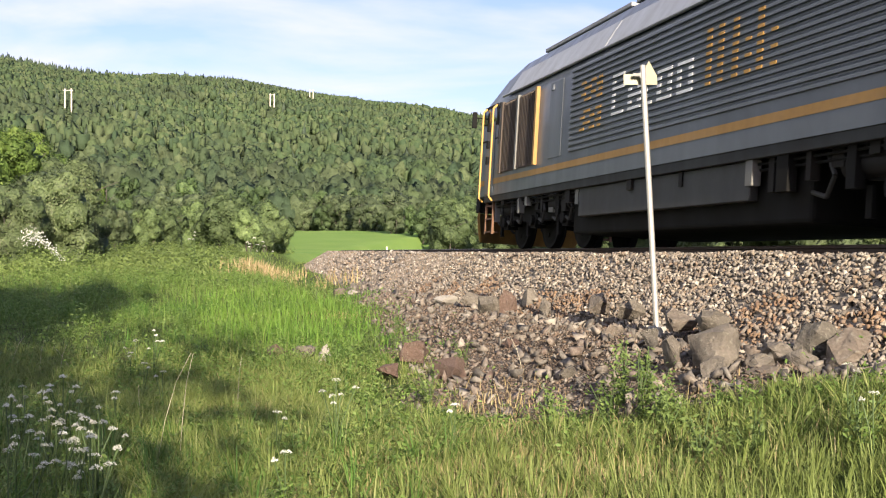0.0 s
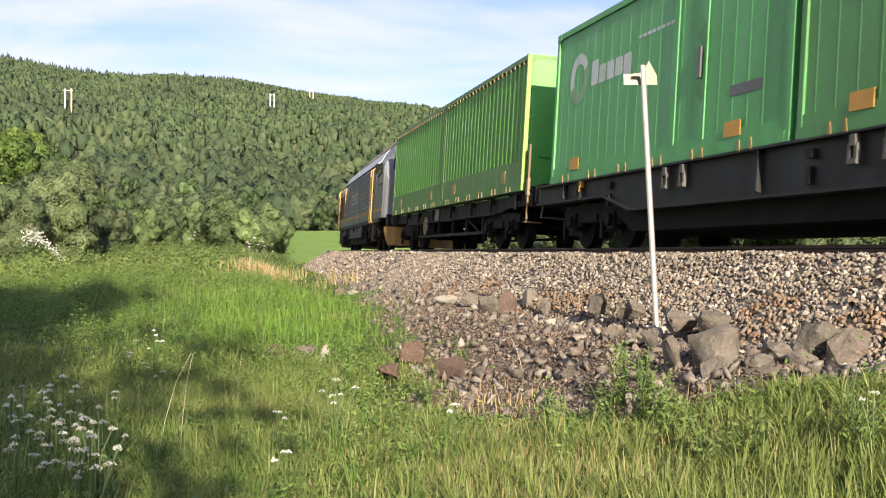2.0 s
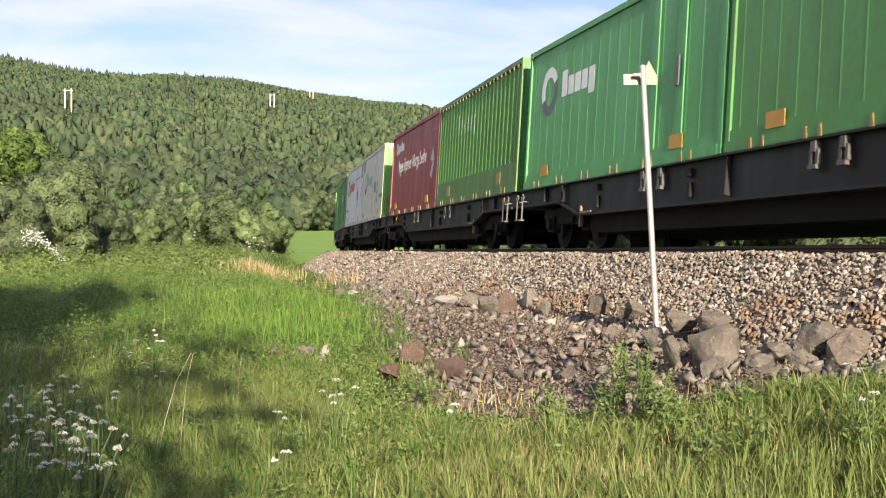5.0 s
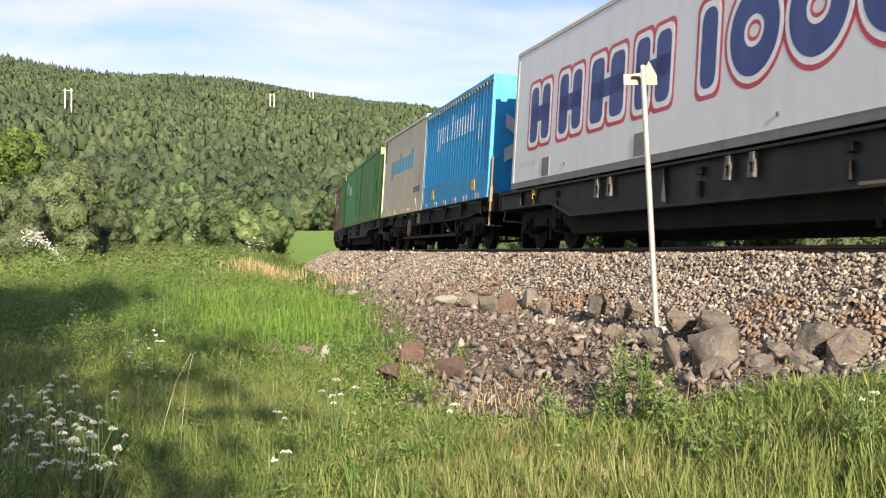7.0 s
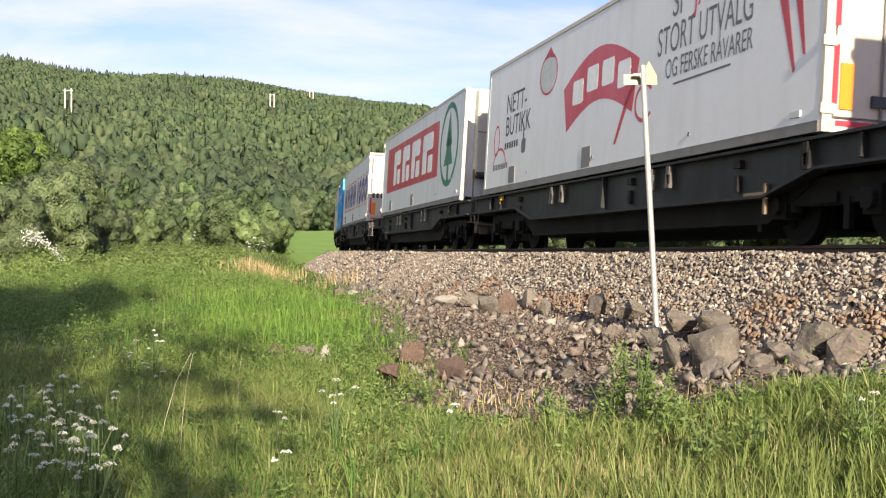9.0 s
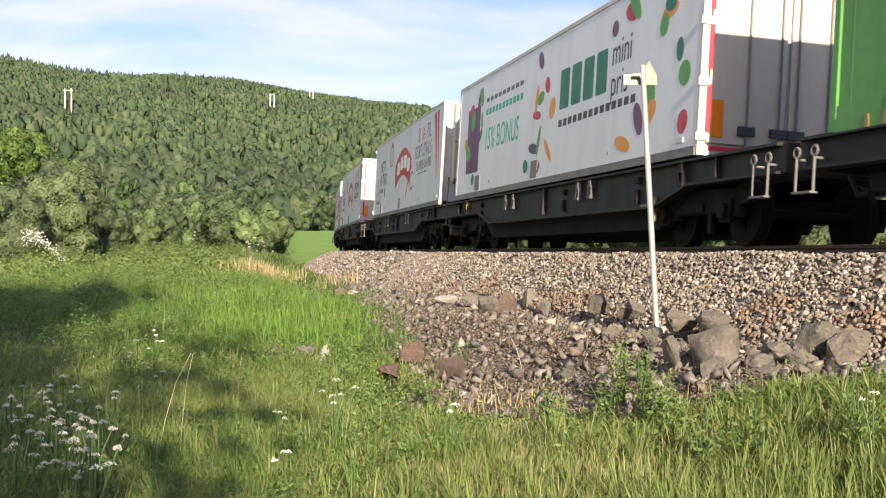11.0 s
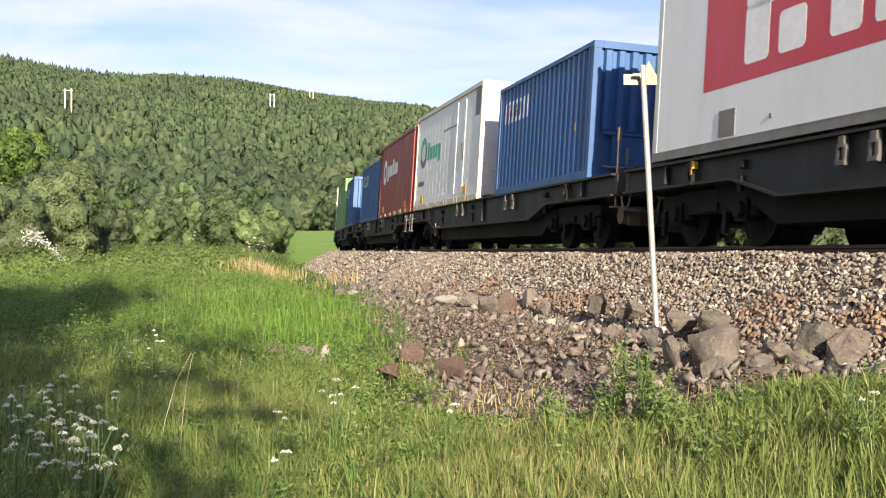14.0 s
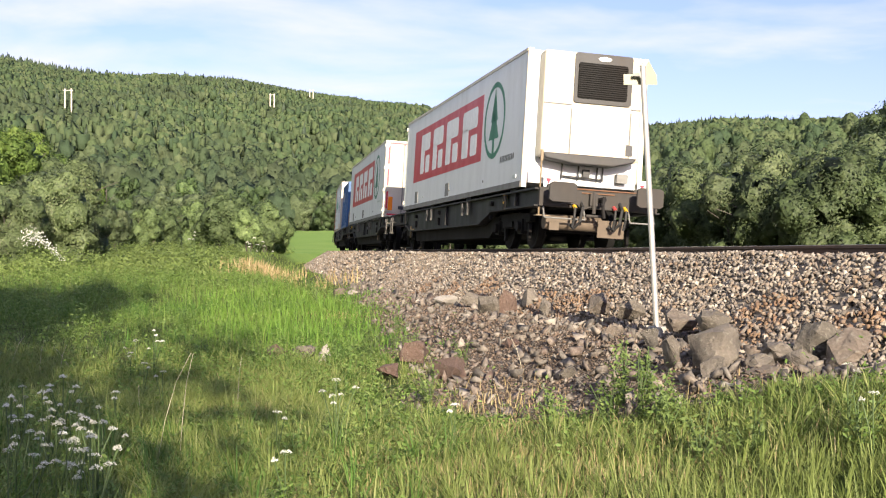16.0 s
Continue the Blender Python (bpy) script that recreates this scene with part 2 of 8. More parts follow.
# ---- mesh building ----
class Build:
    """Collects vertices and faces of one mesh."""

    def __init__(self):
        self.v, self.f = [], []

    def add(self, verts, faces):
        k = len(self.v)
        self.v.extend(verts)
        self.f.extend([tuple(i + k for i in f) for f in faces])
        return self

    def box(self, x0, y0, z0, x1, y1, z1):
        v = [(x, y, z) for x in (x0, x1) for y in (y0, y1) for z in (z0, z1)]
        return self.add(v, [(0, 1, 3, 2), (4, 6, 7, 5), (0, 4, 5, 1), (2, 3, 7, 6), (0, 2, 6, 4), (1, 5, 7, 3)])

    def cbox(self, x, y, z, sx, sy, sz):
        return self.box(x - sx / 2, y - sy / 2, z - sz / 2, x + sx / 2, y + sy / 2, z + sz / 2)

    def prism(self, outline, axis, a, b):
        """A closed outline of (u, w) pairs drawn out along an axis from a to b."""
        def put(u, w, t):
            return {"x": (t, u, w), "y": (u, t, w), "z": (u, w, t)}[axis]
        n = len(outline)
        v = [put(u, w, a) for u, w in outline] + [put(u, w, b) for u, w in outline]
        f = [(i, (i + 1) % n, n + (i + 1) % n, n + i) for i in range(n)]
        return self.add(v, f + [tuple(range(n))[::-1], tuple(range(n, 2 * n))])

    def cyl(self, p0, p1, r, n=12, r2=None, caps=True):
        p0, p1 = Vector(p0), Vector(p1)
        q = (p1 - p0).to_track_quat("Z", "Y")
        r2 = r if r2 is None else r2
        v = []
        for p, rr in ((p0, r), (p1, r2)):
            for i in range(n):
                a = 2 * math.pi * i / n
                v.append(tuple(p + q @ Vector((rr * math.cos(a), rr * math.sin(a), 0))))
        f = [(i, (i + 1) % n, n + (i + 1) % n, n + i) for i in range(n)]
        if caps:
            f += [tuple(range(n))[::-1], tuple(range(n, 2 * n))]
        return self.add(v, f)

    def tube(self, path, r, n=8):
        for a, b in zip(path[:-1], path[1:]):
            self.cyl(a, b, r, n)
        return self

    def loft(self, rings, close=True, caps=True):
        """Joins rings of equal length, one after another."""
        n = len(rings[0])
        v = [p for ring in rings for p in ring]
        f = []
        for k in range(len(rings) - 1):
            for i in range(n if close else n - 1):
                j = (i + 1) % n
                f.append((k * n + i, k * n + j, (k + 1) * n + j, (k + 1) * n + i))
        if caps:
            f += [tuple(range(n))[::-1], tuple(range((len(rings) - 1) * n, len(rings) * n))]
        return self.add(v, f)

    def mesh(self, name, weld=False):
        me = bpy.data.meshes.new(name)
        me.from_pydata(self.v, [], self.f)
        bm = bmesh.new()
        bm.from_mesh(me)
        if weld:
            bmesh.ops.remove_doubles(bm, verts=bm.verts[:], dist=1e-5)
        bmesh.ops.recalc_face_normals(bm, faces=bm.faces[:])
        bm.to_mesh(me)
        bm.free()
        return me


def part(name, b, material, parent=None, label="", smooth=0.0, bevel=0.0):
    """Links what b holds as one mesh object, under a thing or a part."""
    me = b.mesh(name) if isinstance(b, Build) else b
    if not me.materials:
        me.materials.append(material)
    ob = new(name, me)
    if parent is not None:
        ob.parent = parent
    if label:
        ob["label"] = label
    if smooth:
        me.polygons.foreach_set("use_smooth", [True] * len(me.polygons))
        me.set_sharp_from_angle(angle=radians(smooth))
    if bevel:
        mod = ob.modifiers.new("soft_edges", "BEVEL")
        mod.width, mod.segments, mod.limit_method, mod.angle_limit = bevel, 2, "ANGLE", radians(40)
    return ob


def sheet(name, verts, faces, material, parent=None, smooth=False, normals=None, tones=None):
    """One mesh object from numpy arrays; faces of one size. normals: how each corner is to be shaded, as part of a rounded crown."""
    me = bpy.data.meshes.new(name)
    verts, faces = np.asarray(verts, np.float32), np.asarray(faces, np.int32)
    k = faces.shape[1]
    me.vertices.add(len(verts))
    me.vertices.foreach_set("co", verts.ravel())
    me.loops.add(faces.size)
    me.loops.foreach_set("vertex_index", faces.ravel())
    me.polygons.add(len(faces))
    me.polygons.foreach_set("loop_start", np.arange(len(faces), dtype=np.int32) * k)
    if smooth:
        me.polygons.foreach_set("use_smooth", np.ones(len(faces), bool))
    me.update(calc_edges=True)
    if normals is not None:
        me.polygons.foreach_set("use_smooth", np.ones(len(faces), bool))
        me.normals_split_custom_set_from_vertices(np.asarray(normals, np.float32))
    if tones is not None:
        me.attributes.new("tone", "FLOAT", "POINT").data.foreach_set("value", np.asarray(tones, np.float32))
    me.materials.append(material)
    ob = new(name, me)
    if parent is not None:
        ob.parent = parent
    return ob


def thing(name, label, category, group=""):
    return tagged(new(name), label, category, group)


# ---- the track's line: it runs off to the left and bends to the right ----
STEP = 0.5
S = np.arange(-80.0, 420.0, STEP)
CURVE = np.interp(S, [-40, 20, 60, 100, 150, 250], [0.00109, 0.00170, 0.00232, 0.00298, 0.00363, 0.00429])
I20 = int(np.argmin(abs(S - 20)))
TURN = np.cumsum(CURVE) * STEP
TURN = TURN - TURN[I20] - 0.2266
TX, TY = np.cumsum(np.sin(TURN)) * STEP, np.cumsum(np.cos(TURN)) * STEP
TX, TY = TX - TX[I20] + 3.372, TY - TY[I20] + 20.0
CANT = 0.061


def grade(s):
    return 0.00184 * np.maximum(s - 20, 0)


def on_track(s, d, z):
    """World place of a point d metres to the right of the track's middle, z over the rails, without the cant."""
    x, y, a = np.interp(s, S, TX), np.interp(s, S, TY), np.interp(s, S, TURN)
    return x + d * np.cos(a), y - d * np.sin(a), grade(s) + z


def off_track(x, y):
    """Along-track place and distance to the left of the track's middle."""
    x, y = np.atleast_1d(np.asarray(x, float)), np.atleast_1d(np.asarray(y, float))
    s_out, d_out = np.empty(len(x)), np.empty(len(x))
    k = slice(0, None, 6)
    for i in range(0, len(x), 4000):
        xx, yy = x[i:i + 4000, None], y[i:i + 4000, None]
        j = np.argmin((xx - TX[k]) ** 2 + (yy - TY[k]) ** 2, axis=1) * 6
        a = TURN[j]
        dx, dy = xx[:, 0] - TX[j], yy[:, 0] - TY[j]
        s_out[i:i + 4000] = S[j] + dx * np.sin(a) + dy * np.cos(a)
        d_out[i:i + 4000] = -(dx * np.cos(a) - dy * np.sin(a))
    return s_out, d_out


def ease(a, b, t):
    t = np.clip((t - a) / (b - a), 0, 1)
    return t * t * (3 - 2 * t)


def wave(x, y, size, seed=0.0):
    """A cheap smooth unevenness."""
    a, b = x / size + seed, y / size - seed * 1.7
    return (np.sin(a * 2.1 + 1.3 * np.sin(b * 1.7 + seed)) + np.sin(b * 2.6 + 1.1 * np.sin(a * 1.9)) + np.sin((a + b) * 1.4 + seed)) / 3


# the hills' outline against the sky, by the slope of the way there
RIDGE_X = [-1.5, -0.7, -0.398, -0.33, -0.27, -0.23, -0.185, -0.134, -0.085, -0.04, 0.025, 0.12, 0.20, 0.26, 0.36, 0.46, 0.8, 1.5]
RIDGE_H = [0.16, 0.177, 0.1735, 0.1605, 0.154, 0.1545, 0.1525, 0.1445, 0.138, 0.131, 0.122, 0.112, 0.114, 0.119, 0.116, 0.110, 0.09, 0.07]
RIDGE_R = [900, 900, 900, 900, 950, 1050, 1100, 1100, 1050, 1000, 900, 700, 520, 480, 480, 480, 500, 500]


def ground_z(x, y):
    x, y = np.atleast_1d(np.asarray(x, float)), np.atleast_1d(np.asarray(y, float))
    s, d = off_track(x, y)
    r = np.hypot(x, y)
    yy = np.maximum(y, 0.0)
    left = -1.42 + 0.72 * ease(9, 34, yy) + 0.62 * ease(30, 90, yy) + 5.0 * ease(110, 260, r) * (y > 0)
    left = left + 0.9 * ease(8, 30, -x - 0.12 * yy) * ease(12, 60, yy)
    right = -0.9 + 0.5 * ease(3, 12, -d) + 4.5 * ease(90, 260, r) * (y > 0)
    z = np.where(d > 0, left, right)
    z = z + 0.07 * wave(x, y, 2.2, 0.4) * ease(2.5, 6, abs(d)) + 0.22 * wave(x, y, 11.0, 2.0) * ease(6, 20, abs(d)) * ease(14, 40, r)
    # the rubble bank beside the ballast
    bank = -0.80 - 0.50 * ease(3.0, 5.4, d) + grade(s)
    z = np.where(d > 0, bank + (z - bank) * ease(4.2, 6.2, d), z)
    far = grade(s) - 1.0
    z = far + (z - far) * ease(2.2, 4.4, abs(d))
    # the wooded hills
    way = x / np.maximum(y, 1e-3)
    way = np.where(y > 0, np.clip(way, -1.5, 1.5), np.sign(x) * 1.5)
    top = np.interp(way, RIDGE_X, RIDGE_H) * 1.0
    rr = np.interp(way, RIDGE_X, RIDGE_R)
    crest = np.maximum(top * rr * np.cos(np.arctan(np.clip(way, -1.5, 1.5))) - 8.0, 6)
    t = np.clip((r - 255) / (rr - 255), 0, 1.0)
    climb = np.where(t < 1, 0.55 * t + 0.45 * t * t * (3 - 2 * t), 1)
    fall = ease(0, 1, (r - rr) / 900.0)
    hill = (crest - 1.0) * climb * (1 - 0.75 * fall)
    hill = hill + 5.0 * wave(x, y, 60.0, 1.0) * ease(0.05, 0.3, t) * (1 - ease(0.75, 1.0, t))
    return z + np.where(y > 0, hill * ease(0, 60, y), 0)


def rubble_edge(y):
    """How far the rubble reaches from the track's middle before the grass begins."""
    return np.interp(y, [6.8, 7.3, 7.9, 8.4, 9.6, 13.5, 19, 31, 45], [2.9, 3.4, 4.3, 5.1, 5.9, 5.2, 4.4, 3.7, 3.3])


# ---- the ground: one sheet, finer in front ----
ang = np.concatenate([np.radians(np.arange(-31, 31.01, 0.4)), np.radians(np.arange(35, 326, 4.0))])
rad = np.concatenate([[0.002], 0.7 * 1.045 ** np.arange(0, 198)])
aa, rg = np.meshgrid(ang, rad)
gx, gy = (rg * np.sin(aa)).ravel() + 0.11, (rg * np.cos(aa)).ravel() - 0.07
gzv = ground_z(gx, gy)
na, nr = len(ang), len(rad)
idx = np.arange(na * nr).reshape(nr, na)
quads = np.stack([idx[:-1, :], np.roll(idx, -1, 1)[:-1, :], np.roll(idx, -1, 1)[1:, :], idx[1:, :]], -1).reshape(-1, 4)


def ground_material():
    m, n, l, b = nodes_of("meadow_soil")
    geo = n.new("ShaderNodeNewGeometry")

    def tex(scale, detail=5.0):
        t = n.new("ShaderNodeTexNoise")
        t.inputs["Scale"].default_value, t.inputs["Detail"].default_value = scale, detail
        l.new(geo.outputs["Position"], t.inputs["Vector"])
        return t.outputs[0]
    near = ramped(n, l, tex(1.6), [(0.3, (0.035, 0.045, 0.016)), (0.55, (0.06, 0.085, 0.024)), (0.75, (0.10, 0.09, 0.045))])
    field = ramped(n, l, tex(0.12), [(0.3, (0.125, 0.215, 0.048)), (0.7, (0.165, 0.25, 0.062))])
    # wood floor kept near the leaf tone, for the low contrast of haze
    wood = ramped(n, l, tex(0.05), [(0.3, (0.058, 0.078, 0.038)), (0.7, (0.070, 0.094, 0.044))])
    at = n.new("ShaderNodeAttribute")
    at.attribute_name = "use"
    sp = n.new("ShaderNodeSeparateColor")
    l.new(at.outputs["Color"], sp.inputs[0])
    c = blend(n, l, sp.outputs[0], near, field)
    c = blend(n, l, sp.outputs[1], c, wood)
    grit = ramped(n, l, tex(7.0), [(0.3, (0.045, 0.034, 0.025)), (0.6, (0.088, 0.066, 0.05)), (0.8, (0.13, 0.105, 0.082))])
    cells = n.new("ShaderNodeTexVoronoi")
    cells.inputs["Scale"].default_value = 26.0
    l.new(geo.outputs["Position"], cells.inputs["Vector"])
    pick = n.new("ShaderNodeSeparateColor")
    l.new(cells.outputs["Color"], pick.inputs[0])
    chips = ramped(n, l, pick.outputs[0], [(0.0, (0.045, 0.037, 0.031)), (0.35, (0.085, 0.066, 0.052)), (0.7, (0.115, 0.097, 0.082)), (0.88, (0.15, 0.13, 0.112)), (1.0, (0.30, 0.27, 0.235))])
    grit = blend(n, l, ramped(n, l, tex(1.3), [(0.40, (0.15,) * 3), (0.62, (0.9,) * 3)]), grit, chips)
    c = blend(n, l, sp.outputs[2], c, grit)
    l.new(c, b.inputs["Base Color"])
    b.inputs["Roughness"].default_value = 0.95
    b.inputs["Specular IOR Level"].default_value = 0.1
    relief = blend(n, l, sp.outputs[2], tex(14.0), cells.outputs["Distance"])
    bumped(n, l, b, relief, 0.7, 0.05)
    return m


ground = sheet("ground", np.stack([gx, gy, gzv], -1), quads, ground_material(), smooth=True)
gs, gd = off_track(gx, gy)
gr = np.hypot(gx, gy)
use = np.zeros((len(gx), 4), np.float32)
use[:, 0] = ease(88, 100, gr) * (1 - ease(246, 262, gr)) * (gy > 0)
use[:, 1] = ease(246, 262, gr)
use[:, 2] = (1 - ease(-0.3, 0.4, gd - rubble_edge(gy) + 0.35 * wave(gx, gy, 1.1, 6.0))) * (gd > 0) * (gr < 60)
use[:, 3] = 1
attr = ground.data.color_attributes.new("use", "FLOAT_COLOR", "POINT")
attr.data.foreach_set("color", use.ravel())
tagged(ground, "rough meadow soil rising to a mown field and wooded hills", "ground", kind="structure")

# ---- ballast bed, rails and sleepers ----
BALLAST_TONES = [(0.075, 0.068, 0.062), (0.195, 0.160, 0.130), (0.27, 0.225, 0.180), (0.12, 0.107, 0.098), (0.46, 0.415, 0.355), (0.10, 0.076, 0.058), (0.23, 0.166, 0.115), (0.16, 0.144, 0.132), (0.35, 0.31, 0.265), (0.088, 0.080, 0.074)]
BALLAST = stone("ballast_bed", [(0.15, 0.133, 0.114), (0.19, 0.165, 0.14)], scale=9.0, bump=1.0)


def bed_z(d):
    """Height of the ballast over the rail level, d metres to the left of the middle."""
    return np.interp(d, [-3.3, -1.75, -0.9, 0.9, 1.25, 1.7, 3.2], [-1.25, -0.22, -0.2, -0.17, -0.09, -0.07, -0.98])


bs = np.arange(-40, 400, 1.0)
bd = np.linspace(-3.3, 3.2, 40)
ms, md = np.meshgrid(bs, bd, indexing="ij")
bx, by, bz = on_track(ms.ravel(), -md.ravel(), bed_z(md.ravel()))
bz = bz - 0.035
i2 = np.arange(len(bs) * len(bd)).reshape(len(bs), len(bd))
bq = np.stack([i2[:-1, :-1], i2[1:, :-1], i2[1:, 1:], i2[:-1, 1:]], -1).reshape(-1, 4)
bed = sheet("ballast_bed", np.stack([bx, by, bz], -1), bq, BALLAST, smooth=True)
tagged(bed, "bed of broken grey and buff stone under the rails", "ballast", kind="structure")

track = tagged(new("railway_track"), "single railway line with rusty rails on concrete sleepers", "railway track", kind="structure")
RAIL = [(-0.07, -0.16), (0.07, -0.16), (0.07, -0.148), (0.012, -0.13), (0.010, -0.045), (0.034, -0.034), (0.036, -0.008), (0.028, 0.0), (-0.028, 0.0), (-0.036, -0.008), (-0.034, -0.034), (-0.010, -0.045), (-0.012, -0.13), (-0.07, -0.148)]


def canted(s, x, z):
    c, q = math.cos(CANT), math.sin(CANT)
    px_, py_, pz_ = on_track(s, x * c + z * q, -x * q + z * c)
    return float(px_), float(py_), float(pz_)


for side in (-0.753, 0.753):
    rings = [[canted(s, side + u, w) for u, w in RAIL] for s in np.arange(-40, 400, 1.0)]
    part("rail", Build().loft(rings), RAIL_SIDE, track)
    cap = [[canted(s, side + u, w) for u, w in ((-0.030, 0.0004), (0.030, 0.0004), (0.028, 0.003), (-0.028, 0.003))] for s in np.arange(-40, 400, 1.0)]
    part("rail_head", Build().loft(cap), RAIL_HEAD, track, "bright worn top of the rail")


# ---- plants ----
LEAF_WILLOW = leafy("willow_leaves", [(0.091, 0.136, 0.058), (0.116, 0.166, 0.075), (0.145, 0.195, 0.098), (0.192, 0.231, 0.139)], (0.105, 0.145, 0.066), 0.35, each=0.35, grain=8.0)
LEAF_BIRCH = leafy("birch_leaves", [(0.083, 0.142, 0.033), (0.131, 0.212, 0.047), (0.194, 0.277, 0.068)], (0.113, 0.189, 0.041), 0.2, each=0.2, grain=6.0)
LEAF_ALDER = leafy("alder_leaves", [(0.075, 0.125, 0.049), (0.096, 0.154, 0.062), (0.122, 0.189, 0.078)], (0.103, 0.149, 0.070), 0.2, each=0.3, grain=3.5)
LEAF_BUSH = leafy("bush_leaves", [(0.117, 0.176, 0.073), (0.141, 0.207, 0.086), (0.171, 0.238, 0.109)], (0.128, 0.188, 0.080), 0.3, each=0.4, grain=5.5)
LEAF_GROVE = leafy("grove_leaves", [(0.093, 0.133, 0.069), (0.114, 0.158, 0.082), (0.137, 0.181, 0.097)], (0.118, 0.160, 0.087), 0.3, each=0.35, grain=3.5)
LEAF_THICKET = leafy("thicket_leaves", [(0.054, 0.086, 0.037), (0.079, 0.116, 0.050), (0.103, 0.142, 0.067), (0.133, 0.168, 0.092)], (0.069, 0.105, 0.045), 0.25, each=0.25, grain=8.0)
# haze over the hills is mixed into these two tones: lifted and bluer
LEAF_HILL = leafy("hazed_hill_leaves", [(0.069, 0.114, 0.063), (0.087, 0.139, 0.067), (0.105, 0.159, 0.073), (0.122, 0.172, 0.077), (0.158, 0.200, 0.101), (0.110, 0.163, 0.071)], (0.080, 0.109, 0.063), 0.020, 0.52, rough=0.8, grain=2.6, by_tree=True)
LEAF_SPRUCE = leafy("hazed_spruce_needles", [(0.041, 0.062, 0.043), (0.049, 0.072, 0.046), (0.057, 0.082, 0.051)], (0.046, 0.065, 0.045), 0.02, 0.15, rough=0.8, grain=1.2, by_tree=True)
BARK = stone("grey_bark", [(0.05, 0.042, 0.034), (0.08, 0.07, 0.06)], scale=2.0)
GRASS = leafy("meadow_grass", [(0.062, 0.098, 0.024), (0.125, 0.178, 0.044), (0.185, 0.245, 0.068), (0.24, 0.29, 0.088), (0.31, 0.32, 0.14)], (0.20, 0.245, 0.072), 0.55, 0.38)
GRASS_LUSH = leafy("lush_grass", [(0.045, 0.10, 0.020), (0.065, 0.15, 0.028), (0.095, 0.195, 0.036), (0.125, 0.20, 0.045)], (0.07, 0.13, 0.028), 0.5, 0.3)
GRASS_FAR = leafy("far_meadow_grass", [(0.07, 0.12, 0.024), (0.105, 0.175, 0.034), (0.145, 0.215, 0.046), (0.20, 0.23, 0.08)], (0.125, 0.17, 0.045), 0.16, 0.3)
GRASS_BRIGHT = leafy("bright_grass", [(0.070, 0.150, 0.022), (0.098, 0.205, 0.028), (0.130, 0.250, 0.036), (0.175, 0.28, 0.055)], (0.15, 0.24, 0.045), 0.45, 0.35)
HERB = leafy("herb_leaves", [(0.085, 0.145, 0.034), (0.12, 0.195, 0.045), (0.16, 0.24, 0.062), (0.21, 0.275, 0.09)], (0.13, 0.22, 0.045), 0.6, 0.35)
DRY = leafy("dry_grass", [(0.28, 0.21, 0.10), (0.37, 0.29, 0.15), (0.43, 0.36, 0.21)], (0.31, 0.235, 0.12), 0.8, 0.2)
PETAL = leafy("white_petals", [(0.50, 0.51, 0.44), (0.62, 0.63, 0.57), (0.74, 0.74, 0.71)], (0.44, 0.44, 0.40), 2.0, 0.2)


def leaf_quads(centre, facing, size, rng, long=1.6, stray=0.42):
    """Diamond leaves at the centres, roughly facing the ways given."""
    n = len(centre)
    f = facing + rng.normal(0, stray, (n, 3))
    f /= np.linalg.norm(f, axis=1, keepdims=True) + 1e-9
    a = np.cross(f, rng.normal(0, 1, (n, 3)))
    a /= np.linalg.norm(a, axis=1, keepdims=True) + 1e-9
    b = np.cross(f, a)
    h = (size * 0.5)[:, None]
    v = np.stack([centre - a * h * long, centre - b * h * 0.8, centre + a * h * long, centre + b * h * 0.8], 1).reshape(-1, 3)
    return v, np.arange(4 * n).reshape(n, 4)


def leaf_tris(centre, facing, size, rng, long=1.6, stray=0.42):
    """Three-cornered leaves, for plants farther off."""
    n = len(centre)
    f = facing + rng.normal(0, stray, (n, 3))
    f /= np.linalg.norm(f, axis=1, keepdims=True) + 1e-9
    a = np.cross(f, rng.normal(0, 1, (n, 3)))
    a /= np.linalg.norm(a, axis=1, keepdims=True) + 1e-9
    b = np.cross(f, a)
    h = (size * 0.62)[:, None]
    v = np.stack([centre - a * h * long, centre + a * h * long * 0.6 - b * h * 0.9, centre + a * h * long * 0.6 + b * h * 0.9], 1).reshape(-1, 3)
    return v, np.arange(3 * n).reshape(n, 3)


def rounded(way, rng, stray=0.2):
    """Shading normals of three-cornered leaves that follow the crown's roundness."""
    w = way + rng.normal(0, stray, way.shape)
    w /= np.linalg.norm(w, axis=1, keepdims=True) + 1e-9
    return np.repeat(w, 3, axis=0)


def cube_ball(n):
    """A unit ball, n by n squares on each side of a cube, each cut in two."""
    at, verts, faces = {}, [], []

    def corner(p):
        key = tuple(round(c, 5) for c in p)
        if key not in at:
            at[key] = len(verts)
            q = Vector(p).normalized()
            verts.append(tuple(q))
        return at[key]
    g = [-1 + 2 * i / n for i in range(n + 1)]
    for axis in range(3):
        for side in (-1, 1):
            for i in range(n):
                for j in range(n):
                    quad = []
                    for u, w in ((i, j), (i + 1, j), (i + 1, j + 1), (i, j + 1)):
                        p = [0, 0, 0]
                        p[axis], p[(axis + 1) % 3], p[(axis + 2) % 3] = side, math.tan(g[u] * math.pi / 4), math.tan(g[w] * math.pi / 4)
                        quad.append(corner(p))
                    faces.append(quad if side > 0 else quad[::-1])
    faces = np.array(faces)
    return np.array(verts), np.concatenate([faces[:, [0, 1, 2]], faces[:, [0, 2, 3]]])


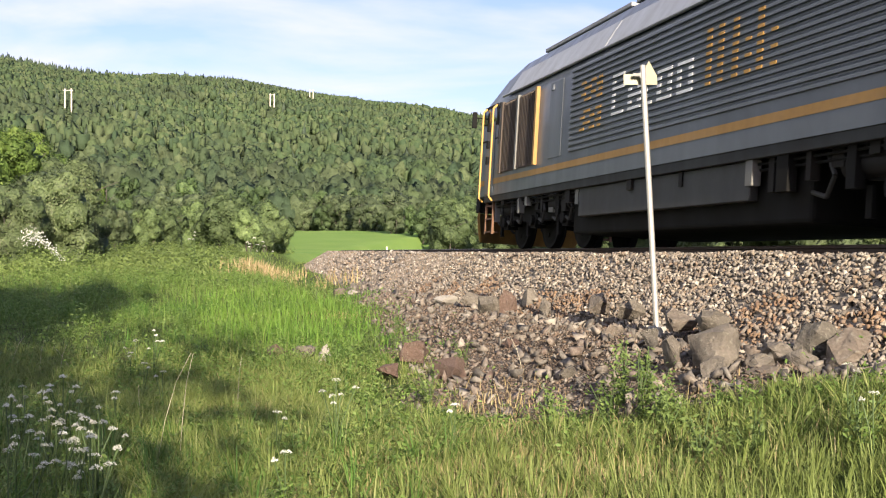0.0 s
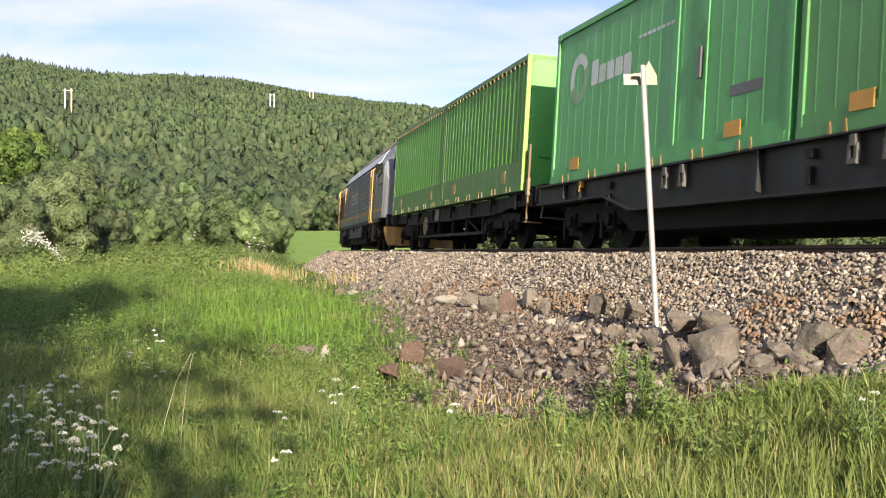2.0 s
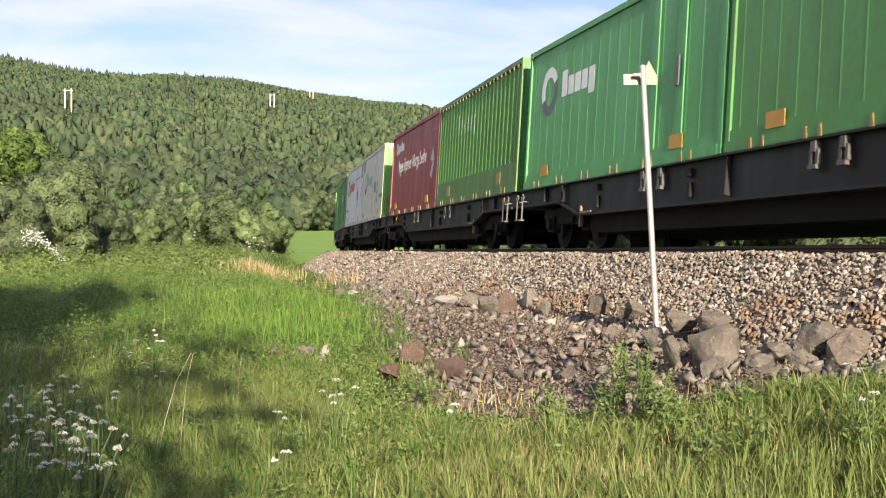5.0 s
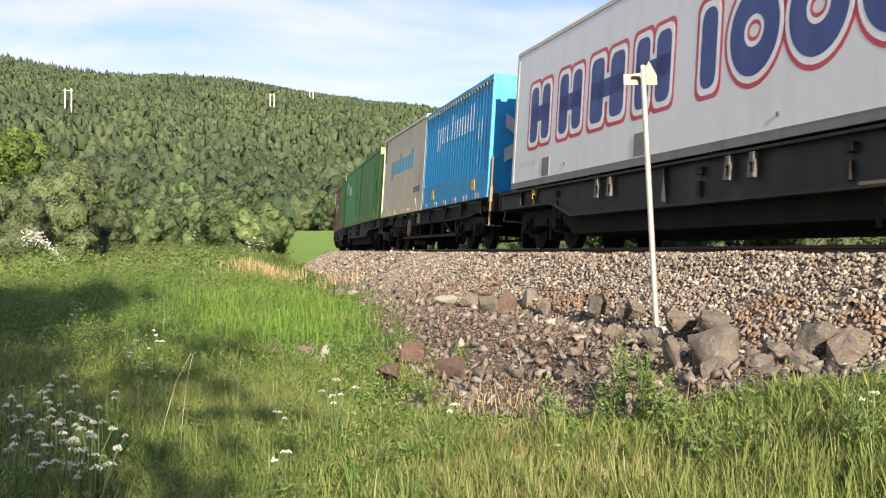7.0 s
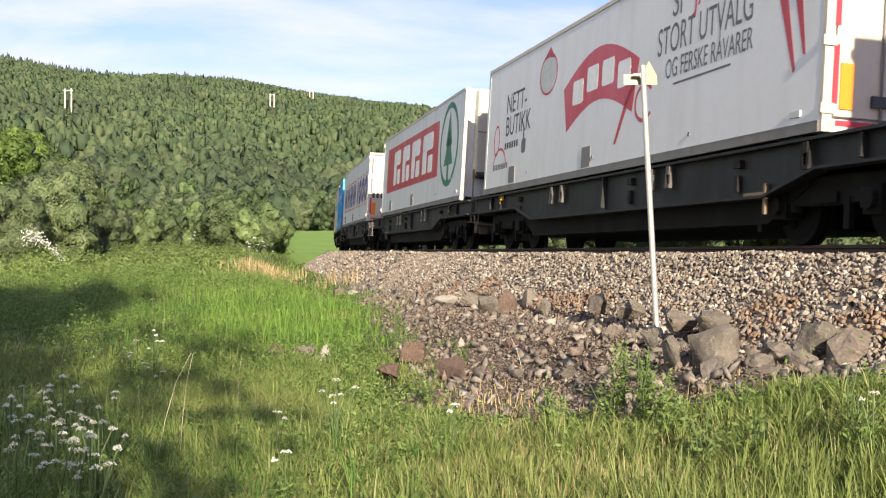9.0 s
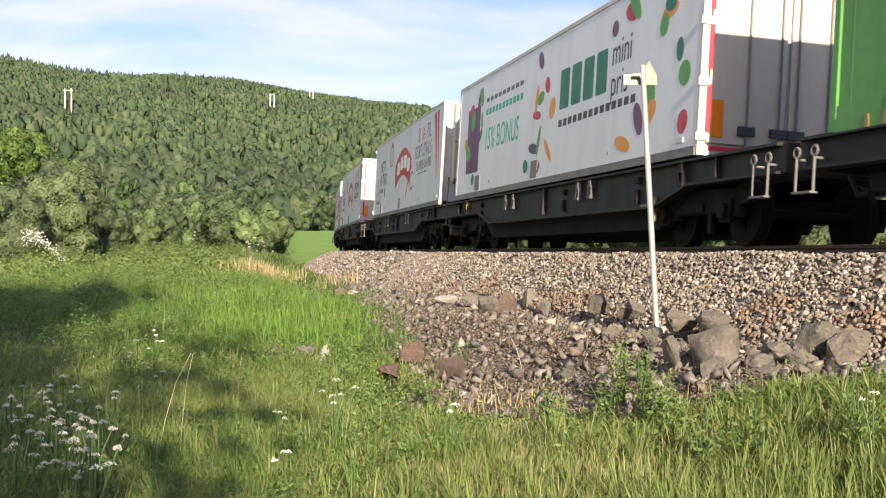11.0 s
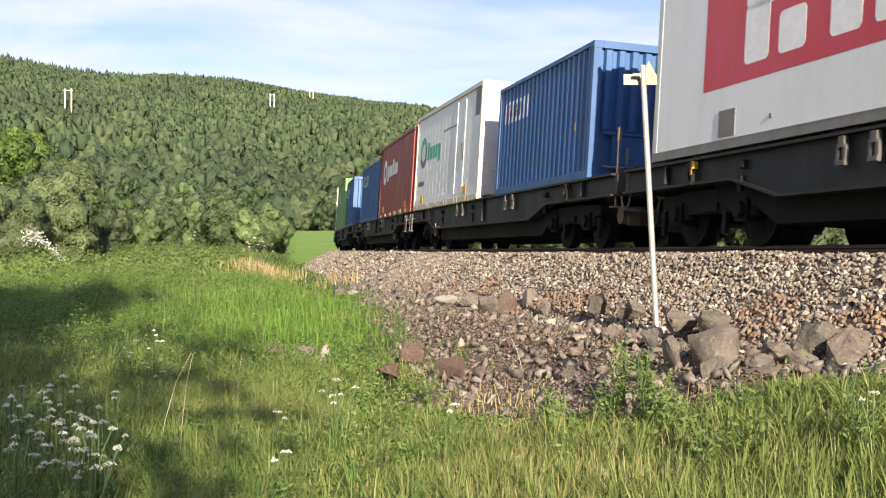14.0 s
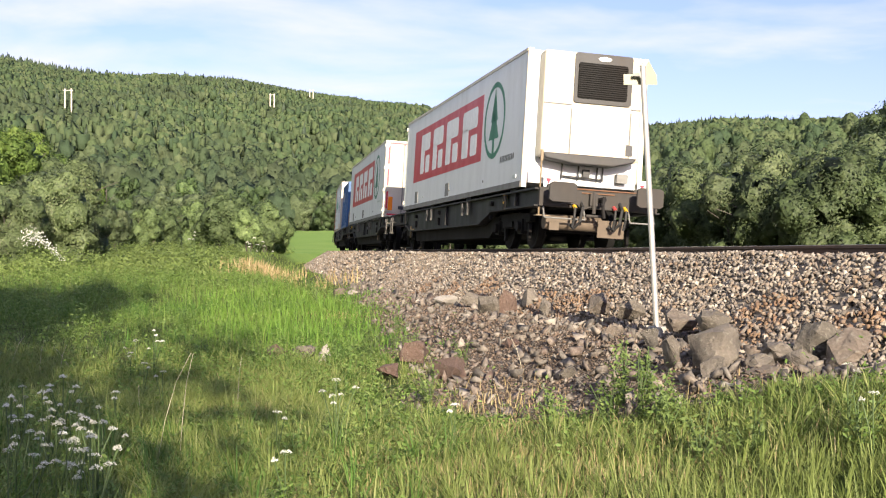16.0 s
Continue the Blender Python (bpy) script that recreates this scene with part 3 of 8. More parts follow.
def foliage_masses(lumps, n, rng, rough=0.16, stray=0.28):
    """The closed inner mass of each lump of leaves, uneven and softly rounded."""
    bv, bf = cube_ball(n)
    lumps = np.asarray(lumps, float)
    k, m = len(lumps), len(bv)
    d = np.tile(bv, (k, 1))
    i = np.repeat(np.arange(k), m)
    turn = rng.uniform(0, np.pi / 2, k)[i]
    tip = rng.uniform(-0.5, 0.5, k)[i]
    d = np.stack([d[:, 0] * np.cos(turn) - d[:, 1] * np.sin(turn), d[:, 0] * np.sin(turn) + d[:, 1] * np.cos(turn), d[:, 2]], -1)
    d = np.stack([d[:, 0] * np.cos(tip) + d[:, 2] * np.sin(tip), d[:, 1], d[:, 2] * np.cos(tip) - d[:, 0] * np.sin(tip)], -1)
    push = (1 + rough * rng.normal(0, 1, k * m).clip(-1.8, 1.8))[:, None]
    v = lumps[i, :3] + d * lumps[i, 3:6] * push
    f = (bf[None] + (np.arange(k) * m)[:, None, None]).reshape(-1, 3)
    w = d + rng.normal(0, stray, d.shape)
    return v, f, w / np.linalg.norm(w, axis=1, keepdims=True)


def lump_leaves(lumps, total, size, rng, inner=0.3, core=0.74, core_n=3):
    """Leaves over and a little inside a set of lumps (x, y, z, rx, ry, rz)."""
    lumps = np.asarray(lumps, float)
    w = (lumps[:, 3] * lumps[:, 5])
    pick = rng.choice(len(lumps), total, p=w / w.sum())
    d = rng.normal(0, 1, (total, 3))
    d /= np.linalg.norm(d, axis=1, keepdims=True)
    rad_ = 1 - inner * rng.random((total, 1)) ** 1.5 + rng.normal(0, 0.05, (total, 1))
    L = lumps[pick]
    c = L[:, :3] + d * L[:, 3:6] * rad_
    keep = c[:, 2] > 0.05
    c, d = c[keep], d[keep]
    out = c - lumps[:, :3].mean(0)
    out /= np.linalg.norm(out, axis=1, keepdims=True) + 1e-9
    way = 0.62 * d + 0.38 * out + [0, 0, 0.12]
    v, f = leaf_tris(c, d + [0, 0, 0.2], size * rng.uniform(0.6, 1.35, len(c)), rng, stray=0.36)
    if not core:
        return v, f, rounded(way, rng)
    cv, cf, cn = foliage_masses(lumps * [1, 1, 1, core, core, core], core_n, rng, 0.2, 0.5)
    cv[:, 2] = np.maximum(cv[:, 2], 0.02)
    return np.concatenate([v, cv]), np.concatenate([f, cf + len(v)]), np.concatenate([rounded(way, rng), cn])


def make_tree(name, label, tall, wide, leaf_mat, leaves, leaf_size, seed, low=0.15, stems=3, category="tree", upright=1.0, clumps=15, core=0.74, core_n=3):
    """A leafy tree or bush: forked tapered stems and a crown of leaves in uneven lumps."""
    rng = np.random.default_rng(seed)
    t = thing(name, label, category)
    trunk = Build()
    lumps = []
    for k in range(stems):
        a = 2 * math.pi * (k + rng.random()) / stems
        lean = wide * 0.28 * (0 if stems == 1 else 1) * rng.uniform(0.5, 1.1)
        top = np.array([math.cos(a) * lean, math.sin(a) * lean, tall * rng.uniform(0.62, 0.86)])
        base = np.array([math.cos(a) * 0.1 * wide * (stems > 1), math.sin(a) * 0.1 * wide * (stems > 1), -0.15])
        mid = (base + top) / 2 + rng.normal(0, 0.05 * tall, 3) * [1, 1, 0]
        r0 = 0.018 * tall + 0.01
        trunk.cyl(base, mid, r0, 8, r0 * 0.7).cyl(mid, top, r0 * 0.7, 7, r0 * 0.25)
        for j in range(4):
            f = rng.uniform(0.35, 0.95)
            p0 = mid + (top - mid) * f
            a2 = rng.uniform(0, 2 * math.pi)
            p1 = p0 + np.array([math.cos(a2) * wide * 0.26, math.sin(a2) * wide * 0.26, tall * 0.12])
            trunk.cyl(p0, p1, r0 * 0.35, 6, r0 * 0.12)
    n = clumps
    for k in range(n):
        a = rng.uniform(0, 2 * math.pi)
        h = low + (1 - low) * (k + 0.5) / n
        prof = math.sin(math.pi * min(1, 0.18 + 0.82 * (1 - h)) ** 0.8) ** 0.6
        out = wide * 0.36 * prof * rng.uniform(0.35, 1.0)
        r = wide * rng.uniform(0.17, 0.27) * (0.65 + 0.5 * prof) * (15 / n) ** 0.35
        lumps.append((math.cos(a) * out, math.sin(a) * out, tall * h * 0.94, r, r, r * rng.uniform(0.75, 1.1) * upright))
    lumps.append((0, 0, tall * (low + 1) / 2, wide * 0.25, wide * 0.25, tall * 0.36))
    part("trunk", trunk, BARK, t)
    v, f, shade_ = lump_leaves(lumps, leaves, leaf_size, rng, core=core, core_n=core_n)
    sheet("crown", v, f, leaf_mat, t, normals=shade_)
    return t


def sight(px, depth):
    """A place at that depth, by its bearing."""
    return (px - 784) / 1971.2 * depth, depth


def stand(tree, x, y, turn, sink=0.05, scale=1.0, tip=0.0):
    tree.scale = (scale, scale, scale)
    z = float(ground_z(x, y)[0]) - sink
    tree.location, tree.rotation_euler = (x, y, z), (tip, 0, turn)
    return tree


def stand_copy(proto, x, y, turn, scale=1.0, sink=0.05):
    proto_scale = tuple(proto.scale)
    proto.scale = (scale, scale, scale)
    z = float(ground_z(x, y)[0]) - sink
    ob = copy_thing(proto, Matrix.Translation((x, y, z)) @ Matrix.Rotation(turn, 4, "Z"))
    proto.scale = proto_scale
    return ob


willow = make_tree("willow_bush", "grey-green willow bush at the meadow's edge", 3.9, 4.2, LEAF_WILLOW, 34000, 0.052, 1, 0.06, 5, "bush", clumps=30)
birch = make_tree("birch_tree", "young leafy birch in fresh green", 6.5, 4.0, LEAF_BIRCH, 12000, 0.085, 2, 0.06, 3, clumps=24)
x, y = sight(108, 44)
stand(willow, x, y, 0.4)
x, y = sight(-5, 54)
stand(birch, x, y, 1.0)
for px, dep, sc, tn in ((20, 41, 0.72, 2.0), (160, 52, 0.62, 3.1), (70, 60, 1.3, 1.2), (190, 66, 0.7, 5.0)):
    x, y = sight(px, dep)
    stand_copy(willow, x, y, tn, sc)
for px, dep, sc, tn in ((40, 66, 1.12, 2.2), (-60, 58, 1.1, 0.3), (170, 96, 0.95, 4.0), (100, 84, 1.1, 5.5)):
    x, y = sight(px, dep)
    stand_copy(birch, x, y, tn, sc)

bush = make_tree("round_bush", "rounded green bush beside the meadow", 3.6, 3.6, LEAF_BUSH, 12000, 0.078, 3, 0.03, 4, "bush", clumps=24)
alder = make_tree("alder_tree", "broad leafy alder in mid green", 8.5, 6.5, LEAF_ALDER, 3800, 0.23, 4, 0.05, 2, clumps=22, core_n=2)
grove = make_tree("grey_willow", "broad grey-green willow at the field edge", 8.0, 7.5, LEAF_GROVE, 3800, 0.23, 5, 0.03, 3, clumps=22, core_n=2)
young = make_tree("birch_tree", "slender birch in fresh green", 9.0, 4.6, LEAF_ALDER, 3200, 0.20, 6, 0.08, 1, "tree", 1.3, clumps=20, core_n=2)
x, y = sight(405, 82)
stand(bush, x, y, 0.5, scale=1.2)
for px, dep, sc, tn in ((372, 84, 0.9, 1), (440, 80, 0.85, 2), (468, 90, 1.1, 3), (488, 96, 0.9, 0.2), (300, 88, 1.0, 5.2), (255, 84, 0.9, 4), (205, 80, 0.85, 2.4), (340, 98, 1.2, 3.3), (470, 84, 0.55, 1.8), (808, 100, 1.45, 0.6), (790, 92, 1.15, 2.5), (845, 108, 1.5, 1.5)):
    x, y = sight(px, dep)
    stand_copy(bush, x, y, tn, sc)
x, y = sight(560, 262)
stand(alder, x, y, 0.0)
x, y = sight(500, 268)
stand(grove, x, y, 0.0)
x, y = sight(330, 175)
stand(young, x, y, 0.0)
# rows of trees: along the far edge of the field, up the left side of it, and beyond the rails
prng = random.Random(21)
edge_trees = [(470 + 17 * i + prng.uniform(-10, 10), prng.uniform(248, 285)) for i in range(26)]
edge_trees += [(prng.uniform(-60, 490), prng.uniform(112, 245)) for i in range(64)]
edge_trees += [(prng.uniform(1150, 1640), prng.uniform(90, 230)) for i in range(14)]
edge_trees += [(px, dep + 60) for px, dep in ((612, 186), (640, 176), (668, 166), (700, 152), (728, 140), (752, 130), (775, 122))]
for px, dep in edge_trees:
    x, y = sight(px, dep)
    proto = prng.choice([alder, alder, grove, grove, young])
    stand_copy(proto, x, y, prng.uniform(0, 6.2), prng.uniform(0.66, 1.08) * (1.0 if dep > 200 else 0.74))
# thicket behind the track
thick = make_tree("roadside_thicket", "dense green thicket beyond the rails", 3.0, 3.6, LEAF_THICKET, 13500, 0.058, 7, 0.03, 5, "bush", clumps=28)
sap = make_tree("willow_sapling", "tall leafy sapling beyond the rails", 5.4, 3.4, LEAF_THICKET, 12000, 0.066, 8, 0.06, 3, clumps=26)
first = [True, True]
for px, dep, sc, tn, kind in ((1190, 36, 0.92, 0.1, 0), (1260, 33, 0.95, 1.1, 0), (1330, 30, 0.85, 2.1, 0), (1400, 32, 1.05, 3.1, 0), (1470, 28, 0.92, 4.1, 0), (1545, 28, 1.0, 5.1, 0), (1610, 30, 1.1, 0.7, 0),
                              (1225, 44, 1.15, 1.6, 0), (1370, 42, 1.2, 2.6, 0), (1500, 40, 1.1, 3.6, 0), (1150, 46, 0.9, 3.9, 0), (1110, 50, 0.95, 0.9, 0), (1060, 58, 0.95, 2.0, 0), (1000, 66, 0.95, 5.0, 0), (950, 74, 0.95, 4.0, 0), (905, 84, 1.0, 2.9, 0), (870, 94, 1.0, 2.2, 0),
                              (1575, 46, 0.95, 0.3, 1), (1505, 52, 0.78, 1.3, 1), (1440, 56, 0.66, 2.3, 1), (1350, 60, 0.62, 3.3, 1), (1270, 64, 0.58, 4.3, 1), (1620, 50, 1.3, 5.3, 1), (1200, 70, 0.6, 5.9, 1), (1400, 70, 0.8, 0.9, 1), (1530, 66, 1.2, 3.0, 1), (1580, 60, 1.4, 2.0, 1), (1572, 44, 1.05, 4.4, 1), (1610, 40, 1.1, 1.9, 1)):
    x, y = sight(px, dep)
    proto = (thick, sap)[kind]
    if first[kind]:
        stand(proto, x, y, tn, scale=sc)
        first[kind] = False
    else:
        stand_copy(proto, x, y, tn, sc)
# trees behind the camera, whose shade falls on the meadow
shade = make_tree("roadside_birch", "leafy birch that shades the meadow grass", 9.5, 6.0, LEAF_BIRCH, 1250, 0.27, 9, 0.22, 1, core=0.0)
stand(shade, 0.6, -12.2, 0.3)
for x, y, turn, sc in ((-3.6, -8.2, 4.4, 0.7), (-3.9, -12.5, 2.3, 1.15), (-8.6, -12.0, 4.0, 1.2), (-1.6, -17.5, 1.1, 0.95), (-13.0, -11.0, 5.1, 1.2)):
    stand_copy(shade, x, y, turn, sc)

slim = make_tree("roadside_birch", "slender leafy birch that shades the meadow grass", 11.6, 3.0, LEAF_BIRCH, 1500, 0.26, 10, 0.4, 1, core=0.0)
stand(slim, -1.9, -4.6, 0.3)
stand_copy(slim, -3.3, -4.3, 2.0, 0.97)

# ---- the woods on the hills: far too many to count ----
def on_hill(px, py):
    """Where the way through (px, py) meets the hillside."""
    k = (448.7 - py) / 1971.2
    dep = np.arange(240, 1250, 2.0)
    x = (px - 784) / 1971.2 * dep
    over = ground_z(x, dep) + 0.044 - k * dep
    i = int(np.argmax(over > 0)) if (over > 0).any() else len(dep) - 1
    return float(x[i]), float(dep[i])


POLES = [((114.5, 126), 157, 194), ((478, 485), 166, 189), ((548, 554), 159, 172)]
POLE_PLACES = [on_hill(sum(p) / 2, base + 2) for p, top, base in POLES]


def hill_wood():
    """Every tree a small uneven crown of leaf clumps, rounded or pointed; broad ones along the foot of the hill."""
    rng = np.random.default_rng(31)
    n_low, n_high = 1500, 26000
    n = n_low + n_high
    az = np.radians(rng.uniform(-24.5, 24.5, n))
    way = np.tan(az)
    reach = np.interp(way, RIDGE_X, RIDGE_R)
    low = np.arange(n) < n_low
    r = np.where(low, np.sqrt(rng.uniform(258.0 ** 2, 430.0 ** 2, n)), 415 + (reach + 22 - 415) * rng.random(n) ** 0.72)
    t = (r - 262) / (reach - 240)
    x, y = r * np.sin(az), r * np.cos(az)
    z = ground_z(x, y)
    stand_ = wave(x, y, 70.0, 3.0)
    spruce = ~low & ((rng.random(n) < np.where(t > 0.9, 0.55, 0.02 + 0.10 * (stand_ > 0.3))) | ((way < -0.18) & (t > 0.9)))
    tall = np.where(low, rng.uniform(4.2, 10.0, n), np.where(spruce, rng.uniform(3.0, 6.4, n), rng.uniform(2.5, 5.2, n) * (1.3 - 0.4 * t)))
    tall = tall * np.where((way < -0.18) & (t > 0.9), 1.25, 1.0)
    wide = np.where(spruce, tall * 0.42, tall * np.where(low, rng.uniform(0.62, 0.98, n), rng.uniform(0.52, 0.84, n)))
    # kept clear before the power poles
    for pole_x, pole_y in POLE_PLACES:
        clear = (abs(way - pole_x / pole_y) < 0.0055) & (y > pole_y - 85) & (y < pole_y + 10)
        tall = np.where(clear, 0.8, tall)
        wide = np.where(clear, 1.6, wide)
    out = {}
    for kind, who in (("leafy", ~spruce), ("spruce", spruce)):
        vs, fs, ns, ts, base = [], [], [], [], 0
        for near in (True, False):
            k = np.nonzero(who & (low == near))[0]
            if not len(k):
                continue
            up = 0.52 * tall[k]
            lumps = np.stack([x[k], y[k], z[k] + tall[k] * 0.48, wide[k] * 0.42, wide[k] * 0.42, up], -1)
            if near:
                # a broad crown has a second, lower lobe on one side
                a = rng.uniform(0, 2 * np.pi, len(k))
                lobe = lumps.copy()
                lobe[:, 0] += np.cos(a) * wide[k] * 0.32
                lobe[:, 1] += np.sin(a) * wide[k] * 0.32
                lobe[:, 2] -= tall[k] * 0.14
                lobe[:, 3:6] *= 0.72
                lumps = np.concatenate([lumps, lobe])
            v2, f2, n2 = foliage_masses(lumps * ([1, 1, 1, 0.84, 0.84, 0.9] if near else [1, 1, 1, 1.5, 1.5, 1.45]), 3 if near else 1, rng, 0.17 if near else 0.24, 0.4 if near else 0.18)
            if kind == "spruce":
                per = len(v2) // len(k)
                mid = np.repeat(np.stack([x[k], y[k]], -1), per, axis=0)
                h = ((v2[:, 2] - np.repeat(z[k], per)) / np.repeat(tall[k], per)).clip(0, 1)[:, None]
                v2[:, :2] = mid + (v2[:, :2] - mid) * (1.45 * (1 - h) + 0.05)
            tone = np.tile(rng.random(len(k)), len(lumps) // len(k))
            sets = [(v2, f2, n2, np.repeat(tone, len(v2) // len(lumps)))]
            # sprays of leaves that break the outline
            i = np.repeat(np.arange(len(lumps)), 110 if near else 12)
            d = rng.normal(0, 1, (len(i), 3))
            d /= np.linalg.norm(d, axis=1, keepdims=True)
            if kind == "leafy":
                c = lumps[i, :3] + d * lumps[i, 3:6] * (rng.uniform(0.78, 1.14, (len(i), 1)) if near else rng.uniform(0.8, 1.2, (len(i), 1)))
                v3, f3 = leaf_tris(c, d, lumps[i, 3] * (0.19 if near else 0.55) * rng.uniform(0.6, 1.3, len(i)), rng, 1.2, 0.3)
                sets.append((v3, f3, rounded(d + [0, 0, 0.15], rng, 0.15), np.repeat(tone[i], 3)))
            for v2, f2, n2, t2 in sets:
                ts.append(t2)
                vs.append(v2)
                fs.append(f2 + base)
                ns.append(n2)
                base += len(v2)
        out[kind] = (np.concatenate(vs), np.concatenate(fs), np.concatenate(ns), np.concatenate(ts))
    return out


woods = hill_wood()
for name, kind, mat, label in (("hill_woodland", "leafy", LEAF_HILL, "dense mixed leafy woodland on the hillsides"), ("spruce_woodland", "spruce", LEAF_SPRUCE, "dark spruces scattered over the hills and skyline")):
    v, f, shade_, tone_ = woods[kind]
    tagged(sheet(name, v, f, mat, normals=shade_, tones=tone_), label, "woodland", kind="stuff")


# ---- grass ----
def blades(x, y, z, tall, wide, rng, bend=0.35, parts=3):
    """Bent, tapering blades of grass as quads."""
    n = len(x)
    a = rng.uniform(0, 2 * np.pi, n)
    lean = rng.uniform(0.05, 1.0, n) * bend
    side = np.stack([-np.sin(a), np.cos(a), np.zeros(n)], -1) * (wide * 0.5)[:, None]
    rows = []
    for k in range(parts + 1):
        f = k / parts
        c = np.stack([x + np.cos(a) * lean * tall * f ** 1.8, y + np.sin(a) * lean * tall * f ** 1.8, z + tall * f * (1 - 0.25 * lean * f)], -1)
        w = (1 - f) ** 0.7 if k < parts else 0.06
        rows += [c - side * w, c + side * w]
    v = np.stack(rows, 1).reshape(-1, 3)
    base = (np.arange(n) * 2 * (parts + 1))[:, None]
    f = np.concatenate([base + np.array([2 * k, 2 * k + 1, 2 * k + 3, 2 * k + 2]) for k in range(parts)], 1).reshape(-1, 4)
    return v, f


def meadow_points(n, y0, y1, rng, power=1.0, margin=1.15, edge=4.7):
    """Places on the meadow seen in front, clear of the rubble bank."""
    dep = y0 + (y1 - y0) * rng.random(n) ** power
    x = rng.uniform(-1, 1, n) * 0.40 * dep * margin
    s, d = off_track(x, dep)
    limit = rubble_edge(dep) + 0.35 * wave(x, dep, 0.9, 5.0) + 0.25 * rng.normal(0, 1, n)
    keep = (d > limit)
    return x[keep], dep[keep], d[keep]


def by_the_bank(x, y):
    """Grass stays shorter where it meets the stones."""
    return 0.45 + 0.55 * ease(0.0, 1.3, off_track(x, y)[1] - rubble_edge(y))


def grass_sheet(name, label, n, y0, y1, tall, wide, mat, seed, power=0.7, parts=3, bend=0.45, where=None):
    rng = np.random.default_rng(seed)
    x, y, d = meadow_points(n, y0, y1, rng, power)
    if where is not None:
        k = where(x, y)
        x, y = x[k], y[k]
    z = ground_z(x, y) - 0.01
    patch = 0.75 + 0.45 * wave(x, y, 1.3, 2.2) * 0.6
    h = rng.uniform(*tall, len(x)) * np.clip(patch, 0.45, 1.25) * by_the_bank(x, y)
    w = rng.uniform(*wide, len(x))
    v, f = blades(x, y, z, h, w, rng, bend, parts)
    return tagged(sheet(name, v, f, mat), label, "grass", kind="stuff")


def tuft_sheet(name, label, tufts, per, y0, y1, tall, wide, mat, seed, where=None, spread=0.05):
    """Tufts whose blades lean out from a middle."""
    rng = np.random.default_rng(seed)
    x, y, d = meadow_points(tufts, y0, y1, rng, 0.75)
    if where is not None:
        k = where(x, y)
        x, y = x[k], y[k]
    i = np.repeat(np.arange(len(x)), per)
    m = len(i)
    a, q = rng.uniform(0, 2 * np.pi, m), rng.random(m) ** 0.7
    bx_, by_ = x[i] + np.cos(a) * q * spread, y[i] + np.sin(a) * q * spread
    z = ground_z(bx_, by_) - 0.01
    h = np.repeat(rng.uniform(*tall, len(x)) * by_the_bank(x, y), per) * rng.uniform(0.45, 1.1, m)
    w = rng.uniform(*wide, m)
    lean = (0.2 + 1.05 * q * rng.uniform(0.4, 1.2, m))
    side = np.stack([-np.sin(a), np.cos(a), np.zeros(m)], -1) * (w * 0.5)[:, None]
    rows = []
    for k in range(4):
        f = k / 3
        c = np.stack([bx_ + np.cos(a) * lean * h * f ** 1.7, by_ + np.sin(a) * lean * h * f ** 1.7, z + h * f * (1 - 0.35 * lean * f)], -1)
        ww = (1 - f) ** 0.7 if k < 3 else 0.06
        rows += [c - side * ww, c + side * ww]
    v = np.stack(rows, 1).reshape(-1, 3)
    base = (np.arange(m) * 8)[:, None]
    f = np.concatenate([base + np.array([2 * k, 2 * k + 1, 2 * k + 3, 2 * k + 2]) for k in range(3)], 1).reshape(-1, 4)
    return tagged(sheet(name, v, f, mat), label, "grass", kind="stuff")


grass_sheet("meadow_grass", "uneven meadow grass with dry and yellowish blades", 62000, 4.6, 13.0, (0.08, 0.30), (0.005, 0.011), GRASS, 41, 0.75, bend=0.8)
tuft_sheet("grass_tufts", "tufts of olive-green meadow grass", 2500, 22, 4.6, 14.0, (0.14, 0.36), (0.007, 0.016), GRASS, 48, spread=0.07)
tuft_sheet("lush_grass", "tufts of lush bright green grass", 1500, 20, 5.0, 26.0, (0.22, 0.48), (0.006, 0.014), GRASS_LUSH, 42, where=lambda x, y: (wave(x, y, 2.6, 7.0) > -0.1) & (x < 0.02 * y), spread=0.10)
grass_sheet("lush_meadow_grass", "dense patch of tall bright green grass", 30000, 13.0, 28.0, (0.24, 0.52), (0.009, 0.020), GRASS_BRIGHT, 51, 0.9, bend=0.7, where=lambda x, y: ((x / y + 0.135) / 0.10) ** 2 + ((y - 20) / 6.0) ** 2 + 0.5 * wave(x, y, 2.0, 3.0) + 0.35 * np.random.default_rng(5).normal(0, 1, len(x)) < 1.0)
grass_sheet("middle_meadow_grass", "meadow grass in the middle distance", 42000, 12.5, 34.0, (0.10, 0.36), (0.008, 0.019), GRASS_FAR, 43, 0.85, bend=1.2)
grass_sheet("far_meadow_grass", "rough grass and weeds towards the bushes", 30000, 32.0, 96.0, (0.18, 0.50), (0.02, 0.05), GRASS_FAR, 44, 0.8, parts=2, bend=0.9)


